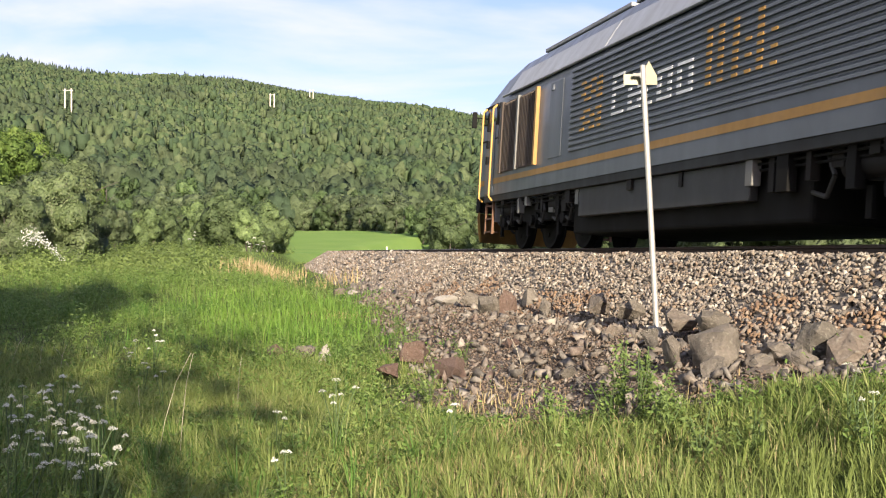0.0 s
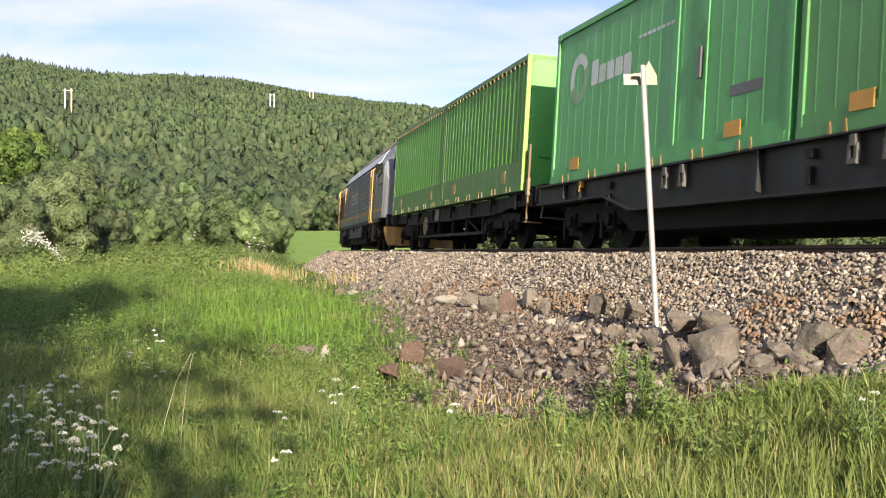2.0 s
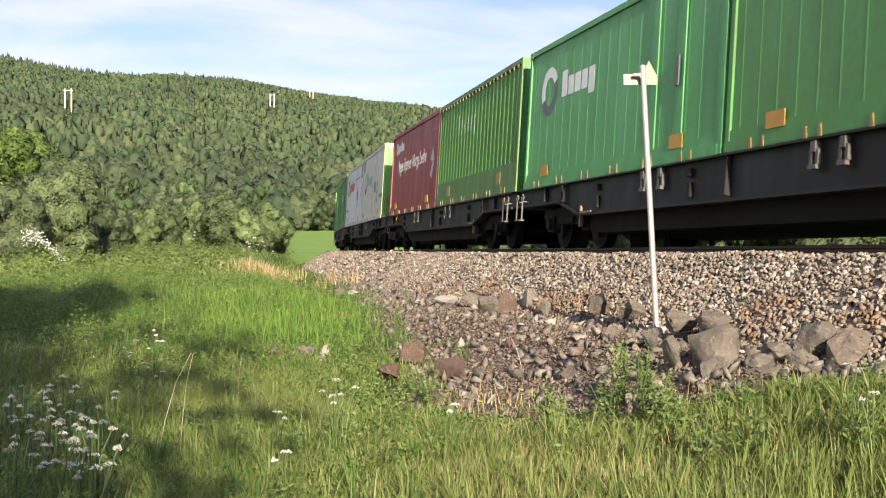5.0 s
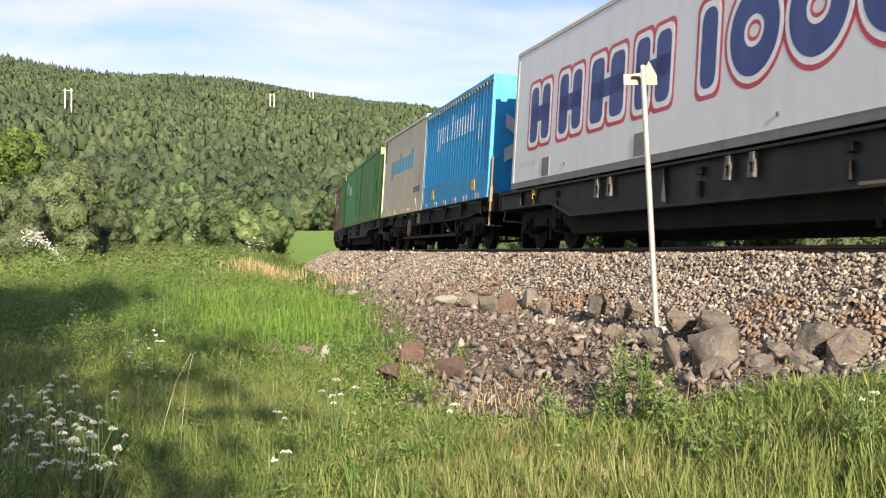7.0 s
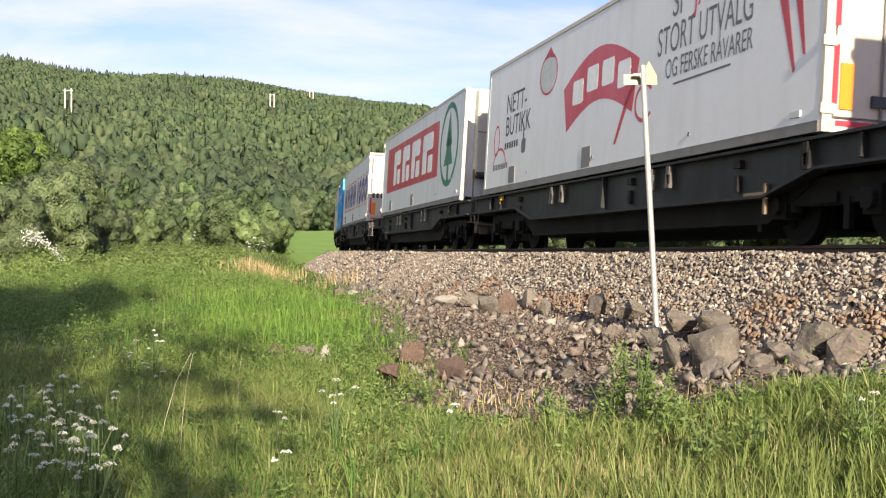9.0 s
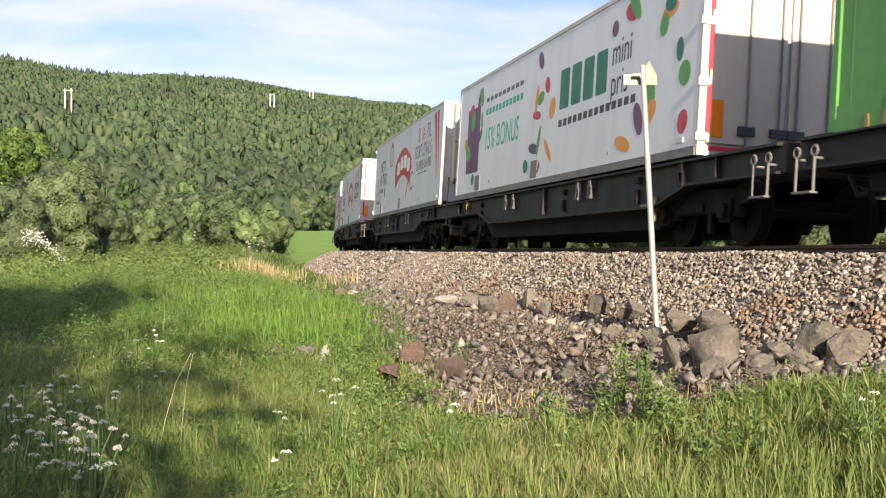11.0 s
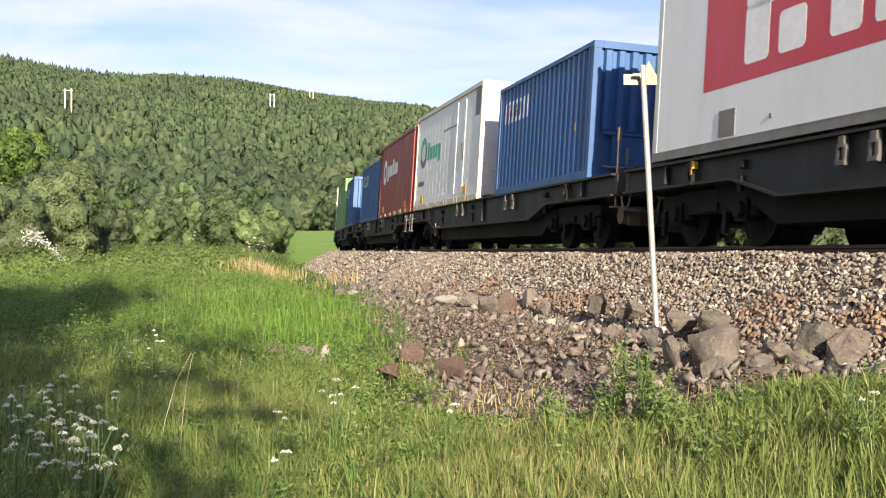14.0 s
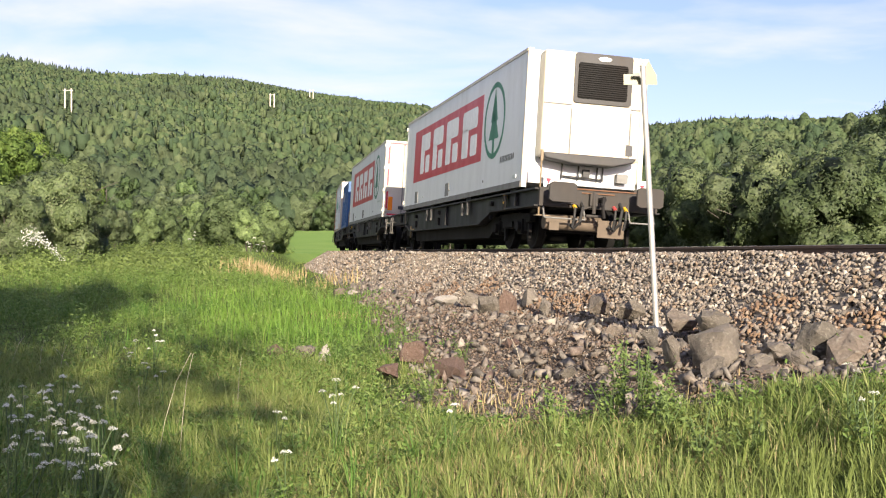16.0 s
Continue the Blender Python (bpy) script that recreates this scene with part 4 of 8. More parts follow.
def herb_sheet():
    rng = np.random.default_rng(45)
    x, y, d = meadow_points(5600, 4.8, 30.0, rng, 0.9)
    k = (wave(x, y, 1.9, 9.0) > -0.15) & ((x < 0) | (rng.random(len(x)) < 0.35))
    x, y = x[k], y[k]
    z = ground_z(x, y)
    per = 9
    i = np.repeat(np.arange(len(x)), per)
    m = len(i)
    h = rng.random(m) * np.repeat(rng.uniform(0.12, 0.42, len(x)), per)
    a = rng.uniform(0, 2 * np.pi, m)
    q = rng.uniform(0.01, 0.09, m)
    c = np.stack([x[i] + np.cos(a) * q, y[i] + np.sin(a) * q, z[i] + 0.03 + h], -1)
    face = np.stack([np.cos(a) * 0.5, np.sin(a) * 0.5, np.ones(m)], -1)
    size = rng.uniform(0.014, 0.030, m) * (0.7 + y[i] / 30)
    v, f = leaf_quads(c, face, size, rng, 1.7)
    return tagged(sheet("meadow_herbs", v, f, HERB), "broad-leaved herbs and weeds among the grass", "herbs", kind="stuff")


herb_sheet()


LEAF_WEEDS = leafy("tall_weed_leaves", [(0.117, 0.179, 0.046), (0.161, 0.227, 0.061), (0.209, 0.276, 0.084)], (0.161, 0.209, 0.063), 0.3, 0.35)


def weed_mounds(name, label, mat, seed, n, y0, y1, x0, x1, radius, tall, per, size, where):
    """Rounded clumps of tall herbs, each a dome of leaves with shoots that stand out of it."""
    rng = np.random.default_rng(seed)
    y = y0 + (y1 - y0) * rng.random(n) ** 0.85
    x = rng.uniform(x0, x1, n) * y
    k = where(x, y, off_track(x, y)[1])
    x, y = x[k], y[k]
    z = ground_z(x, y)
    rr, hh = rng.uniform(*radius, len(x)), rng.uniform(*tall, len(x))
    i = np.repeat(np.arange(len(x)), per)
    m = len(i)
    d = rng.normal(0, 1, (m, 3))
    d[:, 2] = abs(d[:, 2])
    d /= np.linalg.norm(d, axis=1, keepdims=True)
    push = rng.uniform(0.55, 1.05, m) + 0.35 * (rng.random(m) < 0.10)
    c = np.stack([x[i] + d[:, 0] * rr[i] * push, y[i] + d[:, 1] * rr[i] * push, z[i] + 0.03 + d[:, 2] * hh[i] * push], -1)
    grow = np.interp(y[i], [y0, y1], [1.0, 1.7])
    v, f = leaf_tris(c, d + [0, 0, 0.3], rng.uniform(*size, m) * grow, rng, 1.9, 0.4)
    return tagged(sheet(name, v, f, mat, normals=rounded(d + [0, 0, 0.1], rng, 0.3)), label, "weeds", kind="stuff")


weed_mounds("tall_weeds", "tall weeds and scrub in rounded clumps before the bushes", LEAF_WEEDS, 46, 1700, 29, 112, -0.47, -0.10, (0.3, 0.85), (0.35, 1.05), 100, (0.028, 0.055), lambda x, y, d: (d > 6.5) & (abs(x + 0.165 * y) > 0.02 * y))
weed_mounds("meadow_herb_clumps", "leafy clumps of herbs in the meadow", HERB, 49, 1250, 9.5, 31, -0.45, 0.0, (0.10, 0.34), (0.14, 0.5), 90, (0.008, 0.018), lambda x, y, d: (d > rubble_edge(y) + 0.4) & (wave(x, y, 2.3, 4.0) > -0.12) & (((x / y + 0.135) / 0.10) ** 2 + ((y - 20) / 6.0) ** 2 + 0.4 * wave(x, y, 2.0, 3.0) > 0.8))
weed_mounds("near_meadow_herbs", "low leafy herbs among the nearest grass", HERB, 52, 420, 5.2, 10.5, -0.42, -0.02, (0.05, 0.16), (0.08, 0.24), 40, (0.008, 0.017), lambda x, y, d: wave(x, y, 1.1, 4.0) > -0.1)
weed_mounds("bank_foot_herbs", "leafy herbs along the foot of the boulders", HERB, 50, 300, 6.2, 9.5, -0.1, 0.42, (0.06, 0.16), (0.06, 0.17), 50, (0.008, 0.018), lambda x, y, d: (d > rubble_edge(y) + 0.15) & (d < rubble_edge(y) + 0.9 + 0.5 * wave(x, y, 0.8, 1.0)))


def dry_patches():
    """Withered grass: a straw-coloured hummock by the ballast end and thin patches near by."""
    rng = np.random.default_rng(47)
    xs, ys = [], []
    for px, dep, r, n in ((455, 38, 0.9, 620), (495, 40, 0.5, 200), (440, 11.6, 0.5, 160), (930, 8.4, 0.5, 160), (780, 6.5, 1.0, 1100), (1020, 6.4, 1.1, 1200), (1200, 6.8, 0.8, 500), (900, 7.4, 0.9, 500), (640, 7.0, 0.5, 260), (430, 9.5, 0.6, 260), (585, 30, 1.2, 160), (610, 20, 0.6, 260), (860, 9.8, 0.5, 160)):
        x, y = sight(px, dep)
        xs.append(x + rng.normal(0, r * 0.5, n))
        ys.append(y + rng.normal(0, r * (0.8 if dep < 30 else 2.2), n))
    x, y = np.concatenate(xs), np.concatenate(ys)
    z = ground_z(x, y)
    far = y > 30
    v, f = blades(x, y, z, np.where(far, rng.uniform(0.2, 0.6, len(x)), rng.uniform(0.04, 0.17, len(x))), np.where(far, 0.03, 0.008) * rng.uniform(0.7, 1.5, len(x)), rng, 0.9)
    return tagged(sheet("withered_grass", v, f, DRY), "withered straw-coloured grass in patches", "grass", kind="stuff")


dry_patches()


# ---- single plants ----
def ground_at_row(px, py, high):
    """Where a thing of that height stands whose top shows at (px, py)."""
    k = (py - 448.7) / 1971.2
    dep = 10.0
    for _ in range(40):
        x, y = sight(px, dep)
        need = (-0.044 - (float(ground_z(x, y)[0]) + high)) / k
        dep = 0.6 * dep + 0.4 * min(max(need, 4.5), 60)
    return sight(px, dep)


STALK = plain("green_stalk", (0.06, 0.10, 0.03), 0.7)
STRAW = plain("dry_stalk", (0.42, 0.38, 0.28), 0.8)


def umbel_plant(seed, tall, heads):
    rng = np.random.default_rng(seed)
    t = thing("cow_parsley", "cow parsley with flat white flower heads in the grass", "flower", "white flowers of the meadow")
    st = Build()
    for k in range(heads):
        a = 2 * math.pi * rng.random()
        out = 0.0 if k == 0 else rng.uniform(0.05, 0.16)
        h = tall * (1.0 if k == 0 else rng.uniform(0.72, 0.98))
        tip = (math.cos(a) * out, math.sin(a) * out, h)
        st.tube([(0, 0, 0), (tip[0] * 0.3, tip[1] * 0.3, h * 0.55), tip], 0.004, 5)
        n = 60
        r = rng.uniform(0.018, 0.034)
        q, b = np.sqrt(rng.random(n)) * r, rng.uniform(0, 2 * np.pi, n)
        c = np.stack([tip[0] + q * np.cos(b), tip[1] + q * np.sin(b), tip[2] + 0.012 * (1 - (q / r) ** 2) + rng.normal(0, 0.003, n)], -1)
        v, f = leaf_quads(c, np.tile([0.1, -0.5, 0.9], (n, 1)), rng.uniform(0.006, 0.012, n), rng, 1.0)
        tagged(sheet("flower_head", v, f, PETAL, t), kind="stuff")
    part("stem", st, STALK, t)
    n = 110
    c = np.stack([rng.normal(0, 0.06, n), rng.normal(0, 0.06, n), rng.uniform(0.03, tall * 0.6, n)], -1)
    v, f = leaf_quads(c, np.tile([0, -0.3, 1.0], (n, 1)), rng.uniform(0.010, 0.024, n), rng, 2.0)
    tagged(sheet("foliage", v, f, HERB, t), kind="stuff")
    return t


protos = [umbel_plant(60 + i, tall, heads) for i, (tall, heads) in enumerate(((0.62, 4), (0.48, 3), (0.55, 6), (0.40, 2)))]
FLOWERS = [(112, 662, 2), (85, 708, 2), (30, 740, 2), (150, 735, 2), (175, 715, 0), (75, 690, 1), (118, 775, 2), (40, 680, 1), (205, 690, 3), (15, 790, 1), (165, 800, 3), (255, 640, 3), (140, 705, 0), (182, 742, 1), (70, 772, 3), (142, 790, 1), (20, 697, 0), (100, 745, 2), (160, 765, 0), (60, 800, 3), (125, 725, 1), (272, 582, 0), (240, 600, 1), (288, 655, 3),
           (595, 668, 2), (345, 462, 0), (805, 712, 3), (1500, 640, 3), (1545, 690, 3), (450, 452, 2), (468, 448, 1), (505, 795, 3), (490, 725, 3), (232, 622, 3), (570, 480, 3)]
used = set()
for i, (px, py, k) in enumerate(FLOWERS):
    high = (0.62, 0.48, 0.55, 0.40)[k]
    if py < 470:
        x, y = sight(px, 40 if py > 440 else 36)
        sc = 2.2
    else:
        x, y = ground_at_row(px, py, high)
        sc = 1.0
    turn = (i * 2.4) % 6.28
    if k not in used:
        used.add(k)
        stand(protos[k], x, y, turn, 0.02, sc)
    else:
        stand_copy(protos[k], x, y, turn, sc, 0.02)


def blossom_spray():
    """A long drooping spray of small white flowers before the willow."""
    rng = np.random.default_rng(95)
    t = thing("white_blossom", "drooping spray of small white flowers before the willow", "flower")
    dep = 37.0
    path = [Vector((sight(px, dep)[0], dep, -0.044 - (py - 448.7) / 1971.2 * dep)) for px, py in ((44, 424), (56, 415), (72, 424), (92, 442), (114, 461))]
    foot = Vector((path[0].x - 0.1, dep, float(ground_z(path[0].x, dep)[0]) - 0.05))
    part("stem", Build().tube([foot] + path, 0.012, 6), STALK, t)
    c = []
    for k, (a, b) in enumerate(zip(path[:-1], path[1:])):
        for f in rng.random(130):
            c.append(np.array(a.lerp(b, float(f))) + rng.normal(0, (0.13, 0.12, 0.07, 0.035)[k], 3))
    c = np.array(c)
    v, f = leaf_quads(c, np.tile([0, -0.6, 0.8], (len(c), 1)), rng.uniform(0.03, 0.06, len(c)), rng, 1.1)
    tagged(sheet("flower_cluster", v, f, PETAL, t), kind="stuff")


blossom_spray()


WEED_LEAF = leafy("weed_leaves", [(0.09, 0.15, 0.035), (0.14, 0.21, 0.055), (0.19, 0.25, 0.085)], (0.12, 0.17, 0.05), 1.0, 0.3)


def weed_plant(seed, tall):
    rng = np.random.default_rng(seed)
    t = thing("weed_plant", "tall pale green weed growing before the boulders", "weed", "weeds before the boulders")
    st = Build()
    cs = []
    for k in range(6):
        a, out, h = 2 * math.pi * rng.random(), rng.uniform(0.02, 0.14), tall * rng.uniform(0.6, 1.0)
        tip = np.array([math.cos(a) * out, math.sin(a) * out, h])
        st.tube([(0, 0, 0), tuple(tip * [0.4, 0.4, 0.6]), tuple(tip)], 0.004, 5)
        f = rng.uniform(0.2, 1.05, 36)[:, None]
        cs.append(tip * f * np.array([1, 1, 1.0]) + rng.normal(0, 0.026, (36, 3)))
    c = np.concatenate(cs)
    v, f = leaf_quads(c, np.tile([0, -0.5, 0.8], (len(c), 1)), rng.uniform(0.013, 0.030, len(c)), rng, 1.9)
    tagged(sheet("foliage", v, f, WEED_LEAF, t), kind="stuff")
    part("stem", st, STALK, t)
    return t


weed_a, weed_b = weed_plant(90, 0.55), weed_plant(91, 0.40)
for i, (px, py, k) in enumerate(((1105, 588, 0), (1150, 598, 0), (1090, 640, 1), (1130, 620, 0), (1165, 640, 1), (1185, 668, 1), (1075, 665, 1), (1330, 702, 1), (1520, 672, 1), (1240, 712, 1), (980, 668, 1), (760, 640, 1), (655, 560, 0), (700, 545, 0), (725, 580, 1), (560, 500, 0), (820, 590, 1))):
    x, y = ground_at_row(px, py, (0.55, 0.40)[k])
    if i in (0, 2):
        stand((weed_a, weed_b)[k], x, y, i * 1.3, 0.03)
    else:
        stand_copy((weed_a, weed_b)[k], x, y, i * 1.3, 1.0, 0.03)


def dry_stalk(points, r=0.006):
    t = Build().tube(points, r, 5)
    ob = part("dry_stalk", t, STRAW, smooth=60)
    return tagged(ob, "long bent straw-coloured dry grass stalk", "dry stalk", "dry stalks in the grass")


for (px, py), (qx, qy), dep in (((278, 850), (338, 685), 7.4), ((318, 850), (342, 690), 7.5), ((420, 720), (428, 640), 9.5), ((172, 840), (186, 880), 6.6), ((70, 665), (78, 610), 12), ((105, 660), (118, 612), 12), ((130, 640), (95, 605), 12.4), ((20, 640), (45, 600), 12.8), ((250, 700), (246, 745), 9), ((925, 680), (905, 640), 10.8)):
    x0, y0 = sight(px, dep)
    x1, y1 = sight(qx, dep + 0.05)
    z0 = float(ground_z(x0, y0)[0])
    up = abs(py - qy) / 1971.2 * dep + 0.12
    dry_stalk([(x0, y0, z0), (x0 + (x1 - x0) * 0.25, y0, z0 + up * 0.4), (x0 + (x1 - x0) * 0.6, y0, z0 + up * 0.75), (x1, y1, z0 + up)], 0.0012 + 0.00010 * dep)


# ---- the train ----
SPEED, GAIN = 17.40, 0.1396
ROWS_AT = [0.5 * i for i in range(33)]
MOVERS = []          # (thing, pose function of the vehicle, its place on the vehicle)


def train_s(t):
    return SPEED * t + 0.5 * GAIN * t * t


def vehicle_pose(middle, pivot, t):
    """Where a vehicle stands at t seconds: middle is its place in the train, pivot half the distance between its bogies."""
    s = middle + train_s(t)
    a, b = Vector(canted(s + pivot, 0, 0)), Vector(canted(s - pivot, 0, 0))
    y = (a - b).normalized()
    x = y.cross(Vector((0, 0, 1))).normalized()
    z = x.cross(y)
    m = Matrix((x, y, z)).transposed().to_4x4()
    m.translation = (a + b) / 2
    return m @ Matrix.Rotation(CANT, 4, "Y")


def bogie(parent, y, axles, r, halfwide=1.0):
    """Two side frames with springs and axle boxes, and its wheelsets."""
    b = Build()
    reach = max(axles) + 0.55
    for q in (-1, 1):
        x = q * halfwide
        b.prism([(y - reach, r + 0.10), (y - reach, r + 0.26), (y - 0.5, r + 0.30), (y + 0.5, r + 0.30), (y + reach, r + 0.26), (y + reach, r + 0.10), (y + 0.45, r - 0.02), (y - 0.45, r - 0.02)], "x", x - 0.06, x + 0.06)
        for a in axles:
            b.cbox(x, y + a, r, 0.22, 0.30, 0.30)
            b.cyl((x + q * 0.08, y + a, r), (x + q * 0.18, y + a, r), 0.11, 12)
            for e in (-0.22, 0.22):
                b.cyl((x, y + a + e, r - 0.08), (x, y + a + e, r + 0.14), 0.075, 10)
            b.cbox(x + q * 0.04, y + a + 0.5, r - 0.12, 0.06, 0.10, 0.34)
        b.cbox(x + q * 0.05, y, r + 0.06, 0.10, 0.5, 0.12)
    b.cbox(0, y, r + 0.16, halfwide * 2, 0.36, 0.20)
    frame_ob = part("bogie", b, BLACK, parent, "near-black bogie frame with springs and axle boxes", bevel=0.0)
    for a in axles:
        w = Build()
        w.cyl((-halfwide - 0.05, 0, 0), (halfwide + 0.05, 0, 0), 0.08, 10)
        for q in (-1, 1):
            w.cyl((q * 0.70, 0, 0), (q * 0.83, 0, 0), r, 24)
            w.cyl((q * 0.67, 0, 0), (q * 0.70, 0, 0), r + 0.03, 24)
            w.cyl((q * 0.83, 0, 0), (q * 0.845, 0, 0), r * 0.86, 24, r * 0.80)
            for k in range(4):
                ang_ = k * math.pi / 2
                w.cyl((q * 0.845, r * 0.5 * math.cos(ang_), r * 0.5 * math.sin(ang_)), (q * 0.86, r * 0.5 * math.cos(ang_), r * 0.5 * math.sin(ang_)), 0.05, 8)
        ob = part("wheelset", w, BLACK, frame_ob, smooth=35)
        ob.location = (0, y + a, r)
        ob["radius"] = r
    return frame_ob


def buffers(parent, y, q, top=1.06):
    for x in (-0.875, 0.875):
        b = Build()
        b.cbox(x, y - q * 0.06, top, 0.34, 0.12, 0.34)
        b.cyl((x, y, top), (x, y + q * 0.36, top), 0.11, 14)
        b.cyl((x, y + q * 0.22, top), (x, y + q * 0.40, top), 0.08, 14)
        b.prism([(x - 0.27, top - 0.15), (x - 0.2, top - 0.19), (x + 0.2, top - 0.19), (x + 0.27, top - 0.15), (x + 0.27, top + 0.15), (x + 0.2, top + 0.19), (x - 0.2, top + 0.19), (x - 0.27, top + 0.15)], "y", y + q * 0.40, y + q * 0.46)
        part("buffer", b, DUST_GREY, parent, bevel=0.01)
    h = Build()
    h.cyl((0, y, 0.98), (0, y + q * 0.30, 0.98), 0.05, 8)
    h.tube([(0, y + q * 0.30, 1.02), (0.05, y + q * 0.36, 0.85), (0, y + q * 0.34, 0.62)], 0.035, 8)
    h.cbox(0, y - q * 0.03, 0.98, 0.34, 0.08, 0.3)
    part("coupling_hook", h, UNDER, parent)
    for x in (-0.42, 0.38):
        p = Build()
        p.tube([(x, y, 0.95), (x, y + q * 0.18, 0.82), (x + 0.06, y + q * 0.22, 0.52), (x + 0.14, y + q * 0.10, 0.40), (x + 0.2, y, 0.48)], 0.028, 8)
        part("brake_hose", p, RUBBER, parent)


def handloop(parent, x, y):
    """A step ladder with two loop handles on top."""
    b = Build()
    for yy in (y - 0.17, y + 0.17):
        b.cyl((x, yy, 0.52), (x, yy, 0.92), 0.016, 8)
        ring = [(x, yy + 0.055 * math.cos(a), 0.975 + 0.055 * math.sin(a)) for a in np.linspace(-math.pi / 2, 1.5 * math.pi, 11)]
        b.tube(ring, 0.015, 6)
        b.cyl((x, yy, 0.90), (x * 0.9, yy, 0.90), 0.015, 6)
    b.cbox(x, y, 0.53, 0.09, 0.36, 0.025)
    part("step_ladder", b, LADDER, parent, "worn grey step ladder with loop handles")


def fishbelly_wagon():
    """A long container wagon: one end with buffers, the other close-coupled."""
    w = thing("container_wagon", "dusty dark grey container wagon with deep fishbelly sills", "freight wagon", "wagons of the train")
    half = 8.45
    low = [(-half, 0.82), (-6.1, 0.82), (-5.0, 0.56), (4.0, 0.56), (5.1, 0.82), (half, 0.82)]
    for q in (-1, 1):
        web = Build().prism([(half, 1.13), (-half, 1.13)] + low, "x", q * 1.16, q * 1.20)
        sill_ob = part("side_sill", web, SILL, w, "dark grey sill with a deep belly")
        fl = Build()
        fl.cbox(q * 1.19, 0, 1.135, 0.20, 2 * half, 0.035)
        for (y0, z0), (y1, z1) in zip(low[:-1], low[1:]):
            fl.prism([(y0, z0 - 0.03), (y1, z1 - 0.03), (y1, z1 + 0.004), (y0, z0 + 0.004)], "x", q * 1.10, q * 1.29)
        part("sill_flange", fl, SILL, sill_ob)
        for y in (-6.9, 0.2, 7.0):
            part("sill_rib", Build().prism([(q * 1.20, 0.60 if abs(y) < 4 else 0.84), (q * 1.285, 0.62 if abs(y) < 4 else 0.86), (q * 1.27, 1.11), (q * 1.20, 1.11)], "y", y - 0.02, y + 0.02), SILL, sill_ob)
        for y in (-2.35, -1.75, 2.2, 2.75, -5.9, 6.2):
            hook = Build()
            hook.cbox(q * 1.27, y, 1.04, 0.06, 0.10, 0.12)
            hook.cbox(q * 1.27, y - 0.05, 0.90, 0.04, 0.05, 0.22)
            hook.cbox(q * 1.27, y + 0.07, 0.93, 0.04, 0.05, 0.17)
            hook.cbox(q * 1.28, y, 0.82, 0.05, 0.16, 0.05)
            part("spigot_hanger", hook, SPIGOT if abs(y) < 3 else UNDER, w, "folded container spigot on the sill")
        for y in (-4.3, 4.9, -0.9):
            part("sill_bracket", Build().cbox(q * 1.23, y, 0.98, 0.08, 0.16, 0.10).cbox(q * 1.23, y + 0.02, 0.74, 0.05, 0.09, 0.2), UNDER, w)
    deck = Build()
    deck.box(-0.28, -half, 0.86, 0.28, half, 1.10)
    for y in np.linspace(-8.2, 8.2, 9):
        part("cross_member", Build().cbox(0, y, 1.02, 2.3, 0.18, 0.14), BLACK, w)
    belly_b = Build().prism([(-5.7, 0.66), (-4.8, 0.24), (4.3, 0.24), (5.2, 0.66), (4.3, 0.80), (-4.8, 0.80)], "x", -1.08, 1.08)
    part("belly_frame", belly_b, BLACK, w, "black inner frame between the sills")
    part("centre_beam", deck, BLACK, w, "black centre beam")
    for y, q in ((half, 1), (-half, -1)):
        part("headstock", Build().cbox(0, y, 0.98, 2.42, 0.16, 0.36), DUST_GREY, w, "dusty grey end beam", bevel=0.01)
    buffers(w, half + 0.06, 1)
    part("end_tank", Build().cyl((-0.15, half - 0.25, 0.52), (1.0, half - 0.25, 0.52), 0.15, 14), DUSTY, w, "dusty beige air tank under the end", smooth=50)
    for x, m, l_ in ((-0.52, YELLOW, "yellow brake hose tap"), (-0.30, TAP_RED, "red brake hose tap"), (0.52, YELLOW, "yellow brake hose tap")):
        tap = part("hose_tap", Build().cyl((x, half + 0.08, 0.86), (x, half + 0.20, 0.80), 0.035, 8), m, w, l_)
        part("hose", Build().tube([(x, half + 0.20, 0.80), (x + 0.03, half + 0.26, 0.60), (x + 0.05, half + 0.22, 0.42)], 0.026, 7), RUBBER, tap)
    # gear across the buffered end
    for x0, x1 in ((0.30, 1.12), (-1.12, -0.62)):
        rail_ = Build().tube([(x0, half + 0.02, 0.86), (x0, half + 0.16, 0.58), (x1, half + 0.16, 0.58), (x1, half + 0.02, 0.86)], 0.016, 7)
        part("shunter_handrail", rail_, GREY_METAL, w, "worn grey shunter's handrail")
    for x, wide, tall in ((-0.30, 0.55, 0.34), (0.86, 0.20, 0.16)):
        part("step_plate", Build().cbox(x, half - 0.02, 0.43, wide, 0.03, tall), DUSTY, w, "dusty beige plate below the end beam", bevel=0.006)
    gear = Build().cbox(0.14, half + 0.12, 0.98, 0.16, 0.12, 0.24).cbox(0.52, half + 0.11, 1.0, 0.28, 0.06, 0.28)
    gear.cyl((0.14, half + 0.16, 1.12), (0.14, half + 0.20, 0.70), 0.035, 10).cyl((-0.02, half + 0.18, 0.66), (0.30, half + 0.18, 0.66), 0.028, 8)
    gear.tube([(0.18, half + 0.16, 0.84), (0.36, half + 0.15, 0.78), (0.44, half + 0.12, 0.86)], 0.018, 7)
    part("draw_gear", gear, DUST_GREY, w, "dusty draw gear and bracket", bevel=0.008)
    part("end_conduit", Build().cyl((-1.0, half + 0.10, 1.17), (1.0, half + 0.10, 1.17), 0.014, 6).cyl((-0.3, half + 0.10, 1.10), (0.45, half + 0.10, 1.10), 0.012, 6), RUST, w, "thin rusty conduit")
